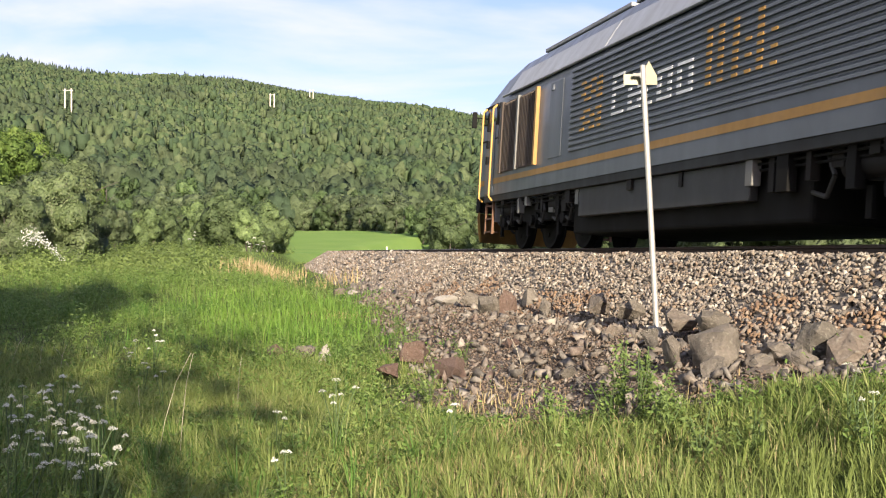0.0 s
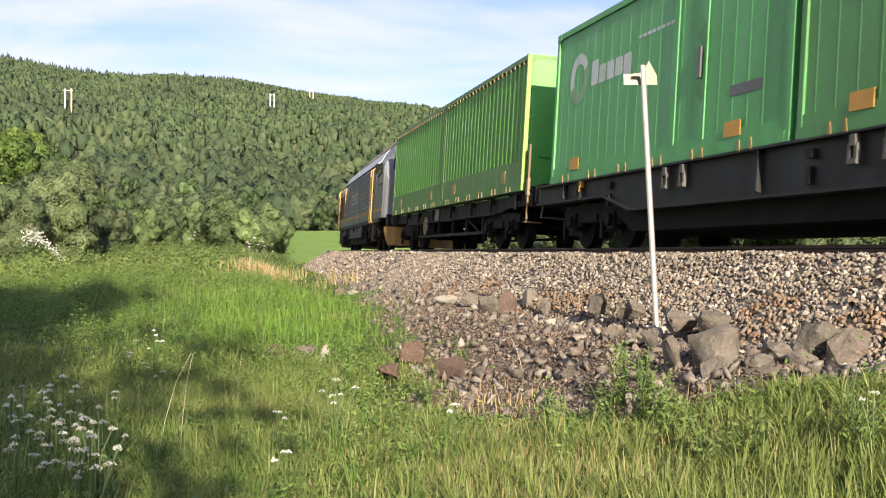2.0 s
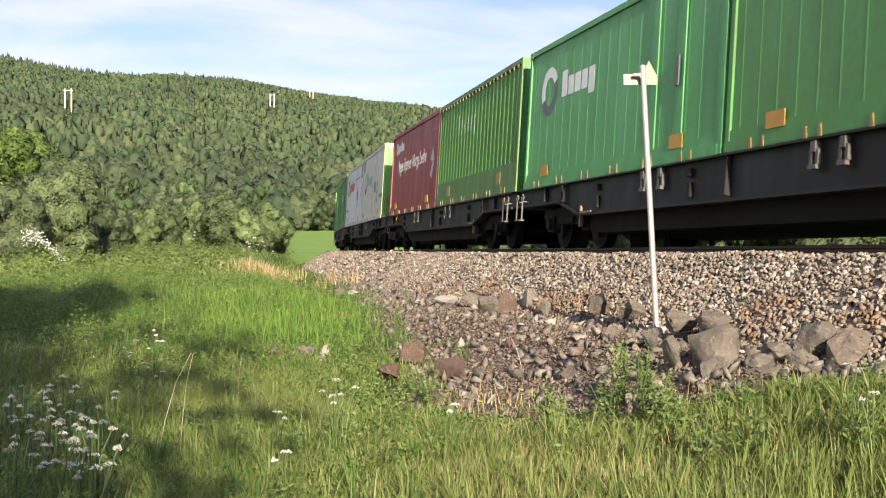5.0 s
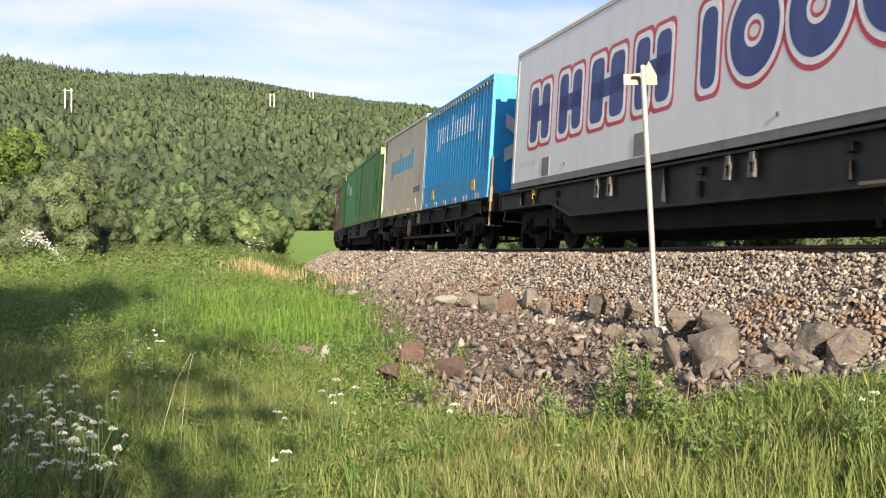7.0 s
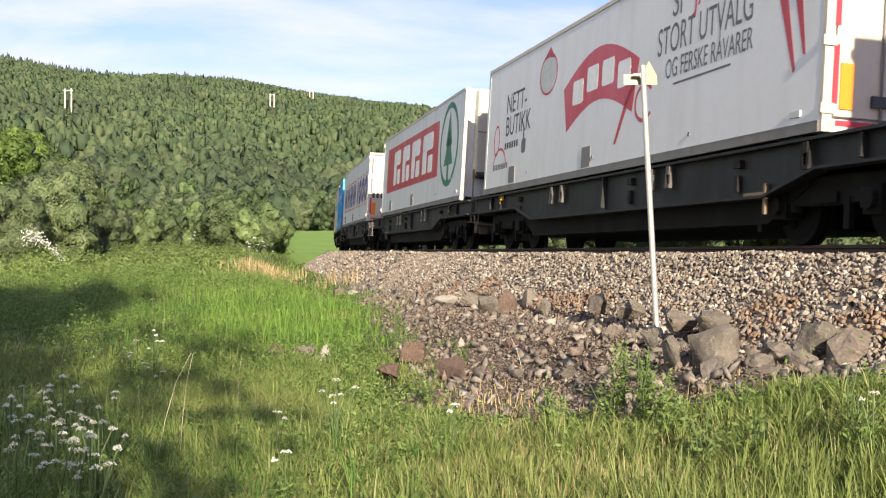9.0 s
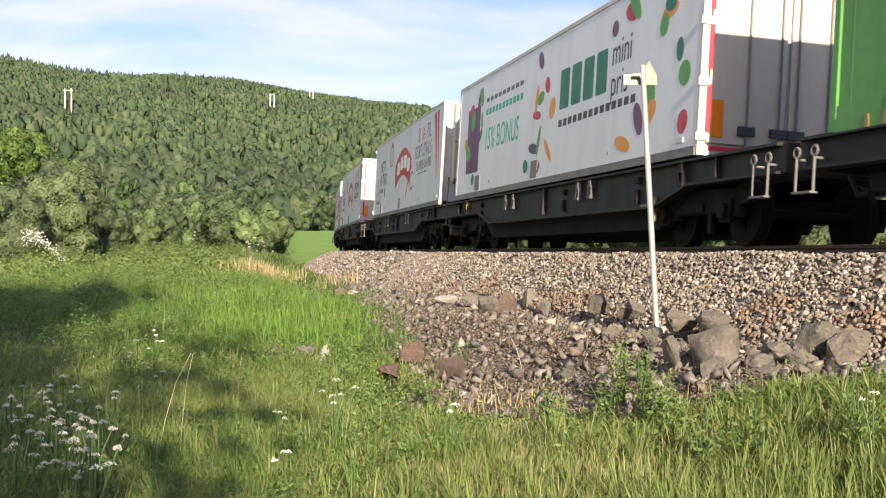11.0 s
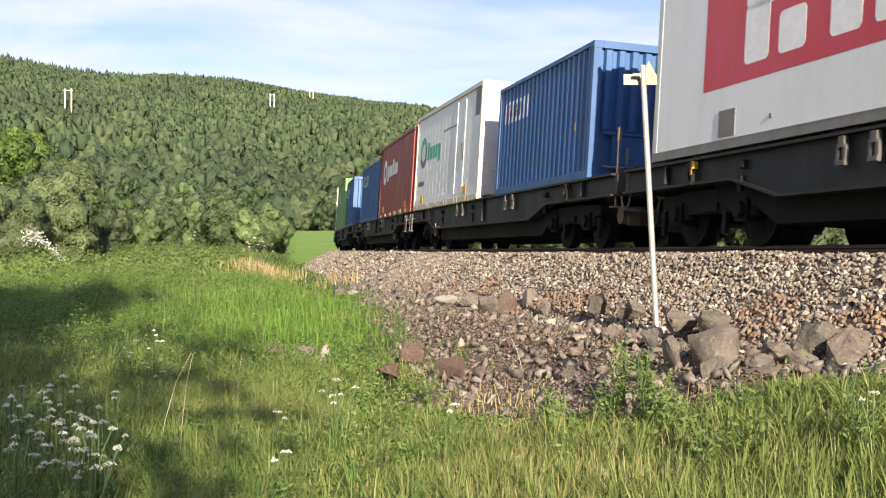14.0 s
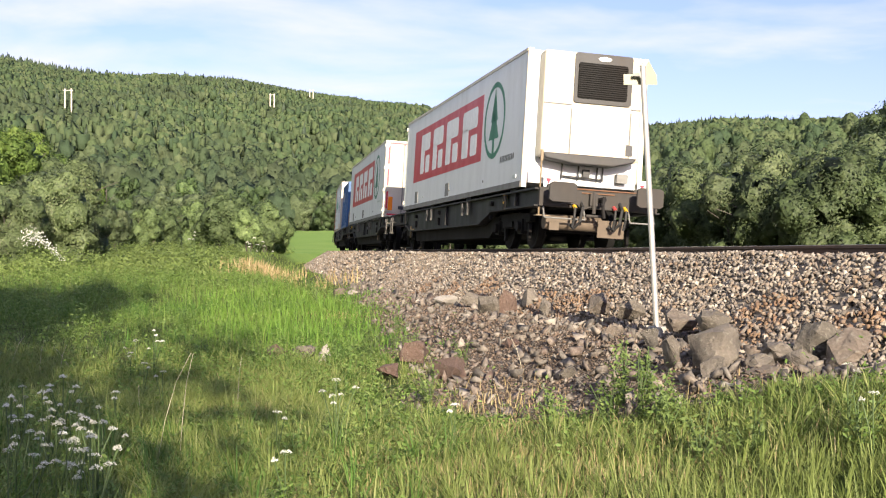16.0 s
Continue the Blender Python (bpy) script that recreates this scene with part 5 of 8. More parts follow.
    for x in (-1.18, 1.18):
        handloop(w, x * 1.135, -half + 0.25)
        if x > 0:
            rail_b = Build().tube([(x, half - 0.02, 0.62), (x, half - 0.02, 1.85)], 0.019, 8)
            rail_b.cbox(x * 0.95, half - 0.02, 0.62, 0.26, 0.18, 0.02).cbox(x, half - 0.02, 1.78, 0.05, 0.05, 0.22)
            part("shunter_rail", rail_b, DULL_OCHRE, w, "faded yellow shunter's post and step")
        clip = Build().cbox(x * 1.06, half - 2.3, 1.06, 0.06, 0.10, 0.10).cbox(x * 1.08, half - 2.3, 0.98, 0.04, 0.05, 0.10)
        part("brake_lever", clip, YELLOW, w, "yellow brake changeover handle")
        stick = Build().cbox(x * 1.05, -5.0, 0.52, 0.04, 0.05, 0.36).cbox(x * 1.05, -4.75, 0.58, 0.04, 0.5, 0.05)
        part("step_bracket", stick, DULL_OCHRE, w, "faded yellow bracket under the sill")
    drape = Build().tube([(-0.4, -half - 0.02, 0.9), (-0.35, -half - 0.2, 0.6), (-0.3, -half - 0.35, 0.62)], 0.03, 8)
    part("brake_hose", drape, RUBBER, w)
    part("drawbar", Build().cyl((0, -half, 0.98), (0, -half - 0.30, 0.98), 0.08, 8), UNDER, w)
    for y in (-6.0, 6.0):
        bogie(w, y, (-0.9, 0.9), 0.44)
    return w


def trussed_wagon():
    """An older container wagon with a shallow frame, truss rails and spoked hand wheel."""
    w = thing("flat_wagon", "old black container flat wagon with a hand wheel", "freight wagon", "wagons of the train")
    half = 8.35
    for q in (-1, 1):
        sill = Build().prism([(-half, 1.12), (half, 1.12), (half, 0.86), (6.5, 0.84), (5.5, 0.74), (-5.5, 0.74), (-6.5, 0.84), (-half, 0.86)], "x", q * 1.08, q * 1.13)
        sill.cbox(q * 1.12, 0, 1.125, 0.18, 2 * half, 0.03).cbox(q * 1.12, 0, 0.75, 0.16, 11.2, 0.03)
        s_ob = part("side_sill", sill, UNDER, w)
        tr = Build().cbox(q * 1.12, -0.4, 0.36, 0.06, 8.2, 0.07)
        for y in (-4.3, -2.6, -1.0, 0.8, 2.2, 3.4):
            tr.cbox(q * 1.11, y, 0.56, 0.07, 0.09, 0.38)
        tr.prism([(-3.9, 0.40), (-3.75, 0.40), (-2.6, 0.72), (-2.75, 0.72)], "x", q * 1.09, q * 1.13)
        part("truss_rail", tr, UNDER, s_ob)
        wheel = Build()
        ringp = [(q * 1.20, 2.4 + 0.25 * math.cos(a), 0.66 + 0.25 * math.sin(a)) for a in np.linspace(0, 2 * math.pi, 21)]
        wheel.tube(ringp, 0.017, 8)
        for a in np.linspace(0, math.pi, 4)[:3]:
            wheel.cyl((q * 1.20, 2.4 + 0.25 * math.cos(a), 0.66 + 0.25 * math.sin(a)), (q * 1.20, 2.4 - 0.25 * math.cos(a), 0.66 - 0.25 * math.sin(a)), 0.014, 6)
        part("hand_wheel", wheel, PALE_OCHRE, w, "worn yellowish spoked hand wheel")
        part("data_plate", Build().cbox(q * 1.16, 1.0, 0.93, 0.03, 0.55, 0.30), GREY_METAL, w, "grey plate on the sill")
        for y in (-7.4, -5.3, -3.4, -1.1, 1.3, 3.5, 5.5, 7.5):
            h = Build().cbox(q * 1.20, y, 1.02, 0.10, 0.16, 0.12).cbox(q * 1.22, y, 0.88, 0.06, 0.08, 0.20)
            part("spigot_hanger", h, UNDER, w)
        post_ob = Build().tube([(q * 1.22, -half + 0.1, 0.50), (q * 1.22, -half + 0.1, 2.05)], 0.024, 8)
        post_ob.cbox(q * 1.22, -half + 0.1, 1.20, 0.07, 0.12, 0.35).cbox(q * 1.1, -half + 0.1, 0.50, 0.34, 0.2, 0.02)
        part("shunter_rail", post_ob, DULL_OCHRE, w, "faded yellow shunter's post and step")
    deck = Build().box(-0.25, -half, 0.80, 0.25, half, 1.08)
    for y in np.linspace(-8.1, 8.1, 9):
        part("cross_member", Build().cbox(0, y, 1.0, 2.2, 0.14, 0.16), BLACK, w)
    part("air_tank", Build().cyl((0.3, -2.4, 0.60), (0.3, 0.4, 0.60), 0.22, 14), BLACK, w)
    part("brake_box", Build().cbox(-0.6, 3.2, 0.66, 0.5, 0.7, 0.35), BLACK, w)
    part("centre_beam", deck, BLACK, w)
    for y, q in ((half, 1), (-half, -1)):
        part("headstock", Build().cbox(0, y, 0.98, 2.36, 0.14, 0.36), UNDER, w, bevel=0.01)
        buffers(w, y, q)
    for y in (-5.7, 5.7):
        bogie(w, y, (-0.95, 0.95), 0.46)
    return w


# ---- markings: thin plates on the camera side of a box, u metres back from its front end ----
class Box:
    """What the marking helpers need of a container: its thing, length and half width."""

    def __init__(self, ob, length, half, ribs=(), recess=0.0):
        self.ob, self.length, self.half = ob, length, half
        # spans of u that stand proud, and how far the rest lies back
        self.ribs, self.recess = ribs, recess


def rrect(u0, z0, u1, z1, r=0.05, lean=0.0, n=5):
    pts = []
    for cu, cz, a0 in ((u1 - r, z1 - r, 0), (u0 + r, z1 - r, 90), (u0 + r, z0 + r, 180), (u1 - r, z0 + r, 270)):
        for i in range(n):
            a = radians(a0 + 90 * i / (n - 1))
            z = cz + r * math.sin(a)
            pts.append((cu + r * math.cos(a) + lean * (z - z0), z))
    return pts


def oval(u, z, ru, rz, n=28, turn=0.0):
    c, s_ = math.cos(turn), math.sin(turn)
    out = []
    for i in range(n):
        a = 2 * math.pi * i / n
        x_, y_ = ru * math.cos(a), rz * math.sin(a)
        out.append((u + x_ * c - y_ * s_, z + x_ * s_ + y_ * c))
    return out


def band(u, z, ru, rz, wide, a0=0, a1=360, n=32):
    """A ring, or part of one, as quads."""
    out = []
    angles = [radians(a0 + (a1 - a0) * i / n) for i in range(n + 1)]
    for a, b in zip(angles[:-1], angles[1:]):
        out.append([(u + ru * math.cos(a), z + rz * math.sin(a)), (u + ru * math.cos(b), z + rz * math.sin(b)),
                    (u + (ru - wide) * math.cos(b), z + (rz - wide) * math.sin(b)), (u + (ru - wide) * math.cos(a), z + (rz - wide) * math.sin(a))])
    return out


def clipped(shape, u0, u1):
    """The part of a convex outline between two upright lines."""
    for edge, sign in ((u0, 1), (u1, -1)):
        out = []
        for (a, za), (b, zb) in zip(shape, shape[1:] + shape[:1]):
            ina, inb = sign * (a - edge) >= 0, sign * (b - edge) >= 0
            if ina:
                out.append((a, za))
            if ina != inb:
                f = (edge - a) / (b - a)
                out.append((edge, za + (zb - za) * f))
        shape = out
        if len(shape) < 3:
            return []
    return shape


def mark(box, name, shapes, material, label="", lift=0.002, thick=0.0015, one=False):
    x = -box.half - lift
    groups = [shapes] if one or len(shapes) > 16 else [[sh] for sh in shapes]
    for group in groups:
        b = Build()
        laid = [(list(sh), 0.0) for sh in group]
        if box.ribs:
            # painted on the proud ribs and on the sheet between them
            laid = [(q, 0.0) for sh, _ in laid for q in [clipped(sh, *r) for r in box.ribs] if q] + [(sh, box.recess) for sh, _ in laid]
        for sh, back in laid:
            pts = [(box.length / 2 - u, z) for u, z in sh]
            n = len(pts)
            b.add([(x + back, y, z) for y, z in pts] + [(x + back + thick, y, z) for y, z in pts],
                  [tuple(range(n))] + [(i, (i + 1) % n, n + (i + 1) % n, n + i) for i in range(n)])
        ob = part(name, b.mesh(name, not box.ribs), material, box.ob, label)
    return ob


def words(box, text, u, z, size, material, label="", lift=0.002, squeeze=1.0, lean=0.0):
    cu = bpy.data.curves.new("lettering", "FONT")
    cu.body, cu.size, cu.extrude, cu.shear = text, size, 0.001, lean
    tmp = bpy.data.objects.new("lettering", cu)
    me = bpy.data.meshes.new_from_object(tmp)
    me.transform(Matrix(((0, 0, -1, -box.half - lift), (-squeeze, 0, 0, box.length / 2 - u), (0, 1, 0, z), (0, 0, 0, 1))))
    bpy.data.objects.remove(tmp)
    me.materials.clear()
    return part("lettering", me, material, box.ob, label)


def word_blocks(u0, u1, z, h, n, r=0.03, lean=0.0, tails=()):
    """A row of plain blocks that stand for a word mark; tails reach over or under the line."""
    w = (u1 - u0) / n
    out = []
    for i in range(n):
        t = tails[i] if i < len(tails) else 0
        out.append(rrect(u0 + i * w, z - (h * 0.35 if t < 0 else 0), u0 + (i + 0.80) * w, z + h * (1.4 if t > 0 else 1.0), min(r, w * 0.3), lean))
    return out


# ---- containers ----
def frame_parts(c, L, W, H, frame_mat, roof_mat, post=0.10, rail=0.10, base=0.14):
    for qx in (-1, 1):
        part("top_rail", Build().cbox(qx * (W / 2 - 0.03), 0, H - rail / 2, 0.09, L - 2 * post, rail), frame_mat, c)
        part("bottom_rail", Build().cbox(qx * (W / 2 - 0.03), 0, base / 2, 0.10, L - 2 * post, base), frame_mat, c)
        for qy in (-1, 1):
            b = Build().cbox(qx * (W / 2 - post / 2 + 0.012), qy * (L / 2 - post / 2), H / 2, post, post, H)
            for z in (0.06, H - 0.06):
                b.cbox(qx * (W / 2 - 0.08 + 0.016), qy * (L / 2 - 0.085 + 0.005), z, 0.165, 0.175, 0.12)
            part("corner_post", b, frame_mat, c)
    part("roof", Build().cbox(0, 0, H - 0.015, W - 0.12, L - 0.06, 0.06), roof_mat, c)


def door_end(c, L, W, H, mat, rod_mat=None, y_sign=-1, depth=0.0):
    """A pair of doors with locking rods, hinges and handles."""
    rod_mat = rod_mat or mat
    y = y_sign * (L / 2 - 0.02)
    for q in (-1, 1):
        d = Build().cbox(q * (W / 4 - 0.03), y, H / 2, W / 2 - 0.12, 0.05, H - 0.26)
        for z in (0.35, 0.9, 1.5, 2.1):
            if z < H - 0.2:
                d.cbox(q * (W / 2 - 0.13), y + y_sign * 0.03, z, 0.12, 0.03, 0.07)
        d_ob = part("door", d, mat, c, bevel=0.006)
        for x in (0.12, 0.62):
            rod = Build().cyl((q * x, y + y_sign * 0.055, 0.16), (q * x, y + y_sign * 0.055, H - 0.14), 0.018, 8)
            for z in (0.2, H * 0.5, H - 0.2):
                rod.cbox(q * x, y + y_sign * 0.045, z, 0.09, 0.04, 0.05)
            rod.cbox(q * (x + 0.17), y + y_sign * 0.06, 0.72, 0.34, 0.02, 0.04)
            part("lock_rod", rod, rod_mat, d_ob)


def grip_gear(c, L, W, count, colour=None):
    """Pockets, brackets and patches along the foot of a swap body."""
    for y in np.linspace(-L / 2 + 0.9, L / 2 - 0.9, count):
        for q in (-1, 1):
            for e in (0.0, 0.29):
                b = Build().prism([(y + e - 0.09, 0.0), (y + e - 0.02, 0.0), (y + e - 0.03, 0.14), (y + e - 0.07, 0.14)], "x", q * (W / 2 - 0.06), q * (W / 2 + 0.028))
                part("pocket_cheek", b, colour or POCKET, c, "worn yellow lifting pocket cheek")
            # flat black plate drawn as the shade inside the pocket
            part("lifting_pocket", Build().cbox(q * (W / 2 + 0.006), y + 0.09, 0.062, 0.014, 0.205, 0.125), BLACK, c, "black plate standing for the shaded pocket opening")
    for q in (-1, 1):
        rail_b = Build()
        for y0, y1 in ((-L / 2 + 1.3, -L / 2 + 2.4), (-0.8, 0.8), (L / 2 - 2.4, L / 2 - 1.3)):
            rail_b.cbox(q * (W / 2 - 0.14), (y0 + y1) / 2, -0.015, 0.10, y1 - y0, 0.09)
        part("floor_rail", rail_b, GREEN_DARK, c)


def ribbed_box(name, label, L, H, side, rib_side, end_mat, lime=True, W=2.53, patches=SIGN_OCHRE, pitch=0.325, group="swap bodies on the train"):
    """A swap body with raised upright ribs over a plain lower band."""
    c = thing(name, label, "container", group)
    part("body", Build().box(-W / 2 + 0.05, -L / 2 + 0.03, 0.10, W / 2 - 0.05, L / 2 - 0.03, H - 0.03), side, c)
    for q in (-1, 1):
        low = part("lower_band", Build().cbox(q * (W / 2 - 0.028), 0, 0.37, 0.07, L - 0.2, 0.50), side, c)
        n = int((L - 0.5) / pitch)
        for i in range(n):
            y = -L / 2 + 0.32 + i * (L - 0.64) / (n - 1)
            x0, x1 = q * (W / 2 - 0.055), q * (W / 2 + 0.004)
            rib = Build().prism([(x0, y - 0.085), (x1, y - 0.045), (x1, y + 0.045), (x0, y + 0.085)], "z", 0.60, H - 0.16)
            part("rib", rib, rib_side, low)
        cap = Build().cbox(q * (W / 2 + 0.012), 0, H - 0.135, 0.02, 0.09, 0.07).mesh("rib_cap")
        for i in range(n):
            part("rib_cap", cap, WORN_PATCH, low, "worn ochre rib cap").location.y = -L / 2 + 0.32 + i * (L - 0.64) / (n - 1)
        for y in (-L / 2 + 1.5, L / 2 - 1.5):
            part("patch", Build().cbox(q * (W / 2 + 0.010), y, 0.36, 0.006, 0.36, 0.26), WORN_PATCH if patches is SIGN_OCHRE else patches, c, "worn ochre patch plate")
    frame_parts(c, L, W, H, side, rib_side, post=0.12)
    for y_sign in (-1, 1):
        part("end_wall", Build().cbox(0, y_sign * (L / 2 - 0.02), H / 2, W - 0.2, 0.04, H - 0.2), end_mat, c)
    door_end(c, L, W, H, end_mat)
    if lime:
        for q in (-1, 1):
            part("rear_edge", Build().cbox(q * (W / 2 - 0.02), -L / 2 + 0.02, H / 2, 0.08, 0.06, H - 0.02), GREEN_LIME, c, "lime green rear edge post")
    grip_gear(c, L, W, 6)
    at = [L - 0.32 - i * (L - 0.64) / (n - 1) for i in range(n)]
    return Box(c, L, W / 2 + 0.004, [(u - 0.044, u + 0.044) for u in at], 0.054)


def seamed_box(name, label, L, H, side, end_mat, edge_mat=None, W=2.54, pitch=0.50, seam=0.010, seam_w=0.022, door_u=None, patches=YELLOW, top_mat=None, rear_edge=None):
    """A swap body with smooth panels, narrow upright seams and a side door."""
    c = thing(name, label, "container", "swap bodies on the train")
    part("body", Build().box(-W / 2 + 0.02, -L / 2 + 0.03, 0.10, W / 2 - 0.02, L / 2 - 0.03, H - 0.03), side, c)
    for q in (-1, 1):
        n = max(2, int((L - 0.4) / pitch))
        for i in range(n):
            y = -L / 2 + 0.30 + i * (L - 0.60) / (n - 1)
            x0, x1 = q * (W / 2 - 0.023), q * (W / 2 - 0.02 + seam * 0.30)
            part("seam", Build().prism([(x0, y - seam_w * 0.7), (x1, y - seam_w * 0.35), (x1, y + seam_w * 0.35), (x0, y + seam_w * 0.7)], "z", 0.2, H - 0.14), side, c)
        part("foot_band", Build().cbox(q * (W / 2 - 0.012), 0, 0.20, 0.03, L - 0.22, 0.16), side, c)
        for y in (-L / 2 + 1.35, L / 2 - 1.2):
            part("patch", Build().cbox(q * (W / 2 + 0.010), y, 0.30, 0.008, 0.42, 0.20), patches, c, "yellow patch plate")
        if door_u:
            y = L / 2 - door_u
            d = Build()
            for yy in (y - 0.45, y + 0.45):
                d.cyl((q * (W / 2 + 0.004), yy, 0.25), (q * (W / 2 + 0.004), yy, H - 0.2), 0.011, 8)
            part("door_rod", d, top_mat or side, c, "upright side door bar")
            part("door_handle", Build().cbox(q * (W / 2 + 0.01), y - 0.25, 1.30, 0.03, 0.10, 0.42), SIGN_GREY, c, "dark recessed door handle")
    frame_parts(c, L, W, H, edge_mat or side, top_mat or side)
    part("end_wall", Build().cbox(0, L / 2 - 0.02, H / 2, W - 0.2, 0.04, H - 0.2), end_mat, c)
    door_end(c, L, W, H, end_mat)
    if rear_edge:
        for q in (-1, 1):
            part("rear_edge", Build().cbox(q * (W / 2 - 0.035), -L / 2 + 0.015, H / 2, 0.085, 0.06, H - 0.02), rear_edge, c, "bright rear edge post")
    grip_gear(c, L, W, 6)
    return Box(c, L, W / 2 - 0.02 + seam * 0.30)


def iso_box(name, label, L, H, side, end_mat, W=2.438, pitch=0.277):
    """A steel shipping container with corrugated walls."""
    c = thing(name, label, "container", "steel containers on the train")
    part("floor", Build().box(-W / 2 + 0.06, -L / 2 + 0.05, 0.08, W / 2 - 0.06, L / 2 - 0.05, 0.16), side, c)
    for q in (-1, 1):
        outer, inner = W / 2 - 0.006, W / 2 - 0.066
        pts, flats, y = [], [], -L / 2 + 0.10
        while y < L / 2 - 0.30:
            pts += [(q * inner, y), (q * inner, y + 0.09), (q * outer, y + 0.138), (q * outer, y + 0.228)]
            flats.append((L / 2 - y - 0.228, L / 2 - y - 0.138))
            y += pitch
        pts.append((q * inner, L / 2 - 0.10))
        ring = [pts, [(x - q * 0.012, yy) for x, yy in pts]]
        b = Build()
        k = len(pts)
        b.add([(x, yy, 0.14) for x, yy in pts] + [(x, yy, H - 0.08) for x, yy in pts], [(i, i + 1, k + i + 1, k + i) for i in range(k - 1)])
        ob = part("side_wall", b, side, c)
        mod = ob.modifiers.new("sheet", "SOLIDIFY")
        mod.thickness, mod.offset = 0.006, 0
    frame_parts(c, L, W, H, side, side, post=0.14, rail=0.08, base=0.15)
    for y_sign in (-1, 1):
        b = Build()
        b.cbox(0, y_sign * (L / 2 - 0.09), H / 2, W - 0.2, 0.03, H - 0.2)
        e_ob = part("end_wall", b, end_mat, c)
        for x in np.linspace(-0.95, 0.95, 9):
            b = Build().prism([(x - 0.085, y_sign * (L / 2 - 0.08)), (x - 0.05, y_sign * (L / 2 - 0.004)), (x + 0.05, y_sign * (L / 2 - 0.004)), (x + 0.085, y_sign * (L / 2 - 0.08))], "z", 0.86 if y_sign < 0 else 0.2, H - 0.14)
            part("end_rib", b, end_mat, e_ob)
        for z, t_ in ((0.07, 0.14), (H - 0.06, 0.12)):
            part("end_beam", Build().cbox(0, y_sign * (L / 2 - 0.02), z, W - 0.3, 0.06, t_), side, c)
    hatch = Build().cbox(0.05, -L / 2 + 0.02, 0.48, 1.75, 0.05, 0.62)
    hatch.cbox(0.05, -L / 2 - 0.01, 0.80, 2.1, 0.05, 0.05)
    h_ob = part("discharge_hatch", hatch, end_mat, c, "blue discharge hatch low in the end wall")
    part("hatch_bar", Build().cyl((-1.0, -L / 2 - 0.03, 0.22), (1.0, -L / 2 - 0.03, 0.22), 0.022, 8).cbox(-0.55, -L / 2 - 0.03, 0.42, 0.05, 0.03, 0.30), GREY_METAL, h_ob, "grey locking bar")
    part("hatch_plate", Build().cbox(0.15, -L / 2 - 0.012, 0.62, 0.22, 0.006, 0.12), SIGN_OCHRE, h_ob, "small yellow plate")
    return Box(c, L, W / 2 - 0.003, flats, 0.060)


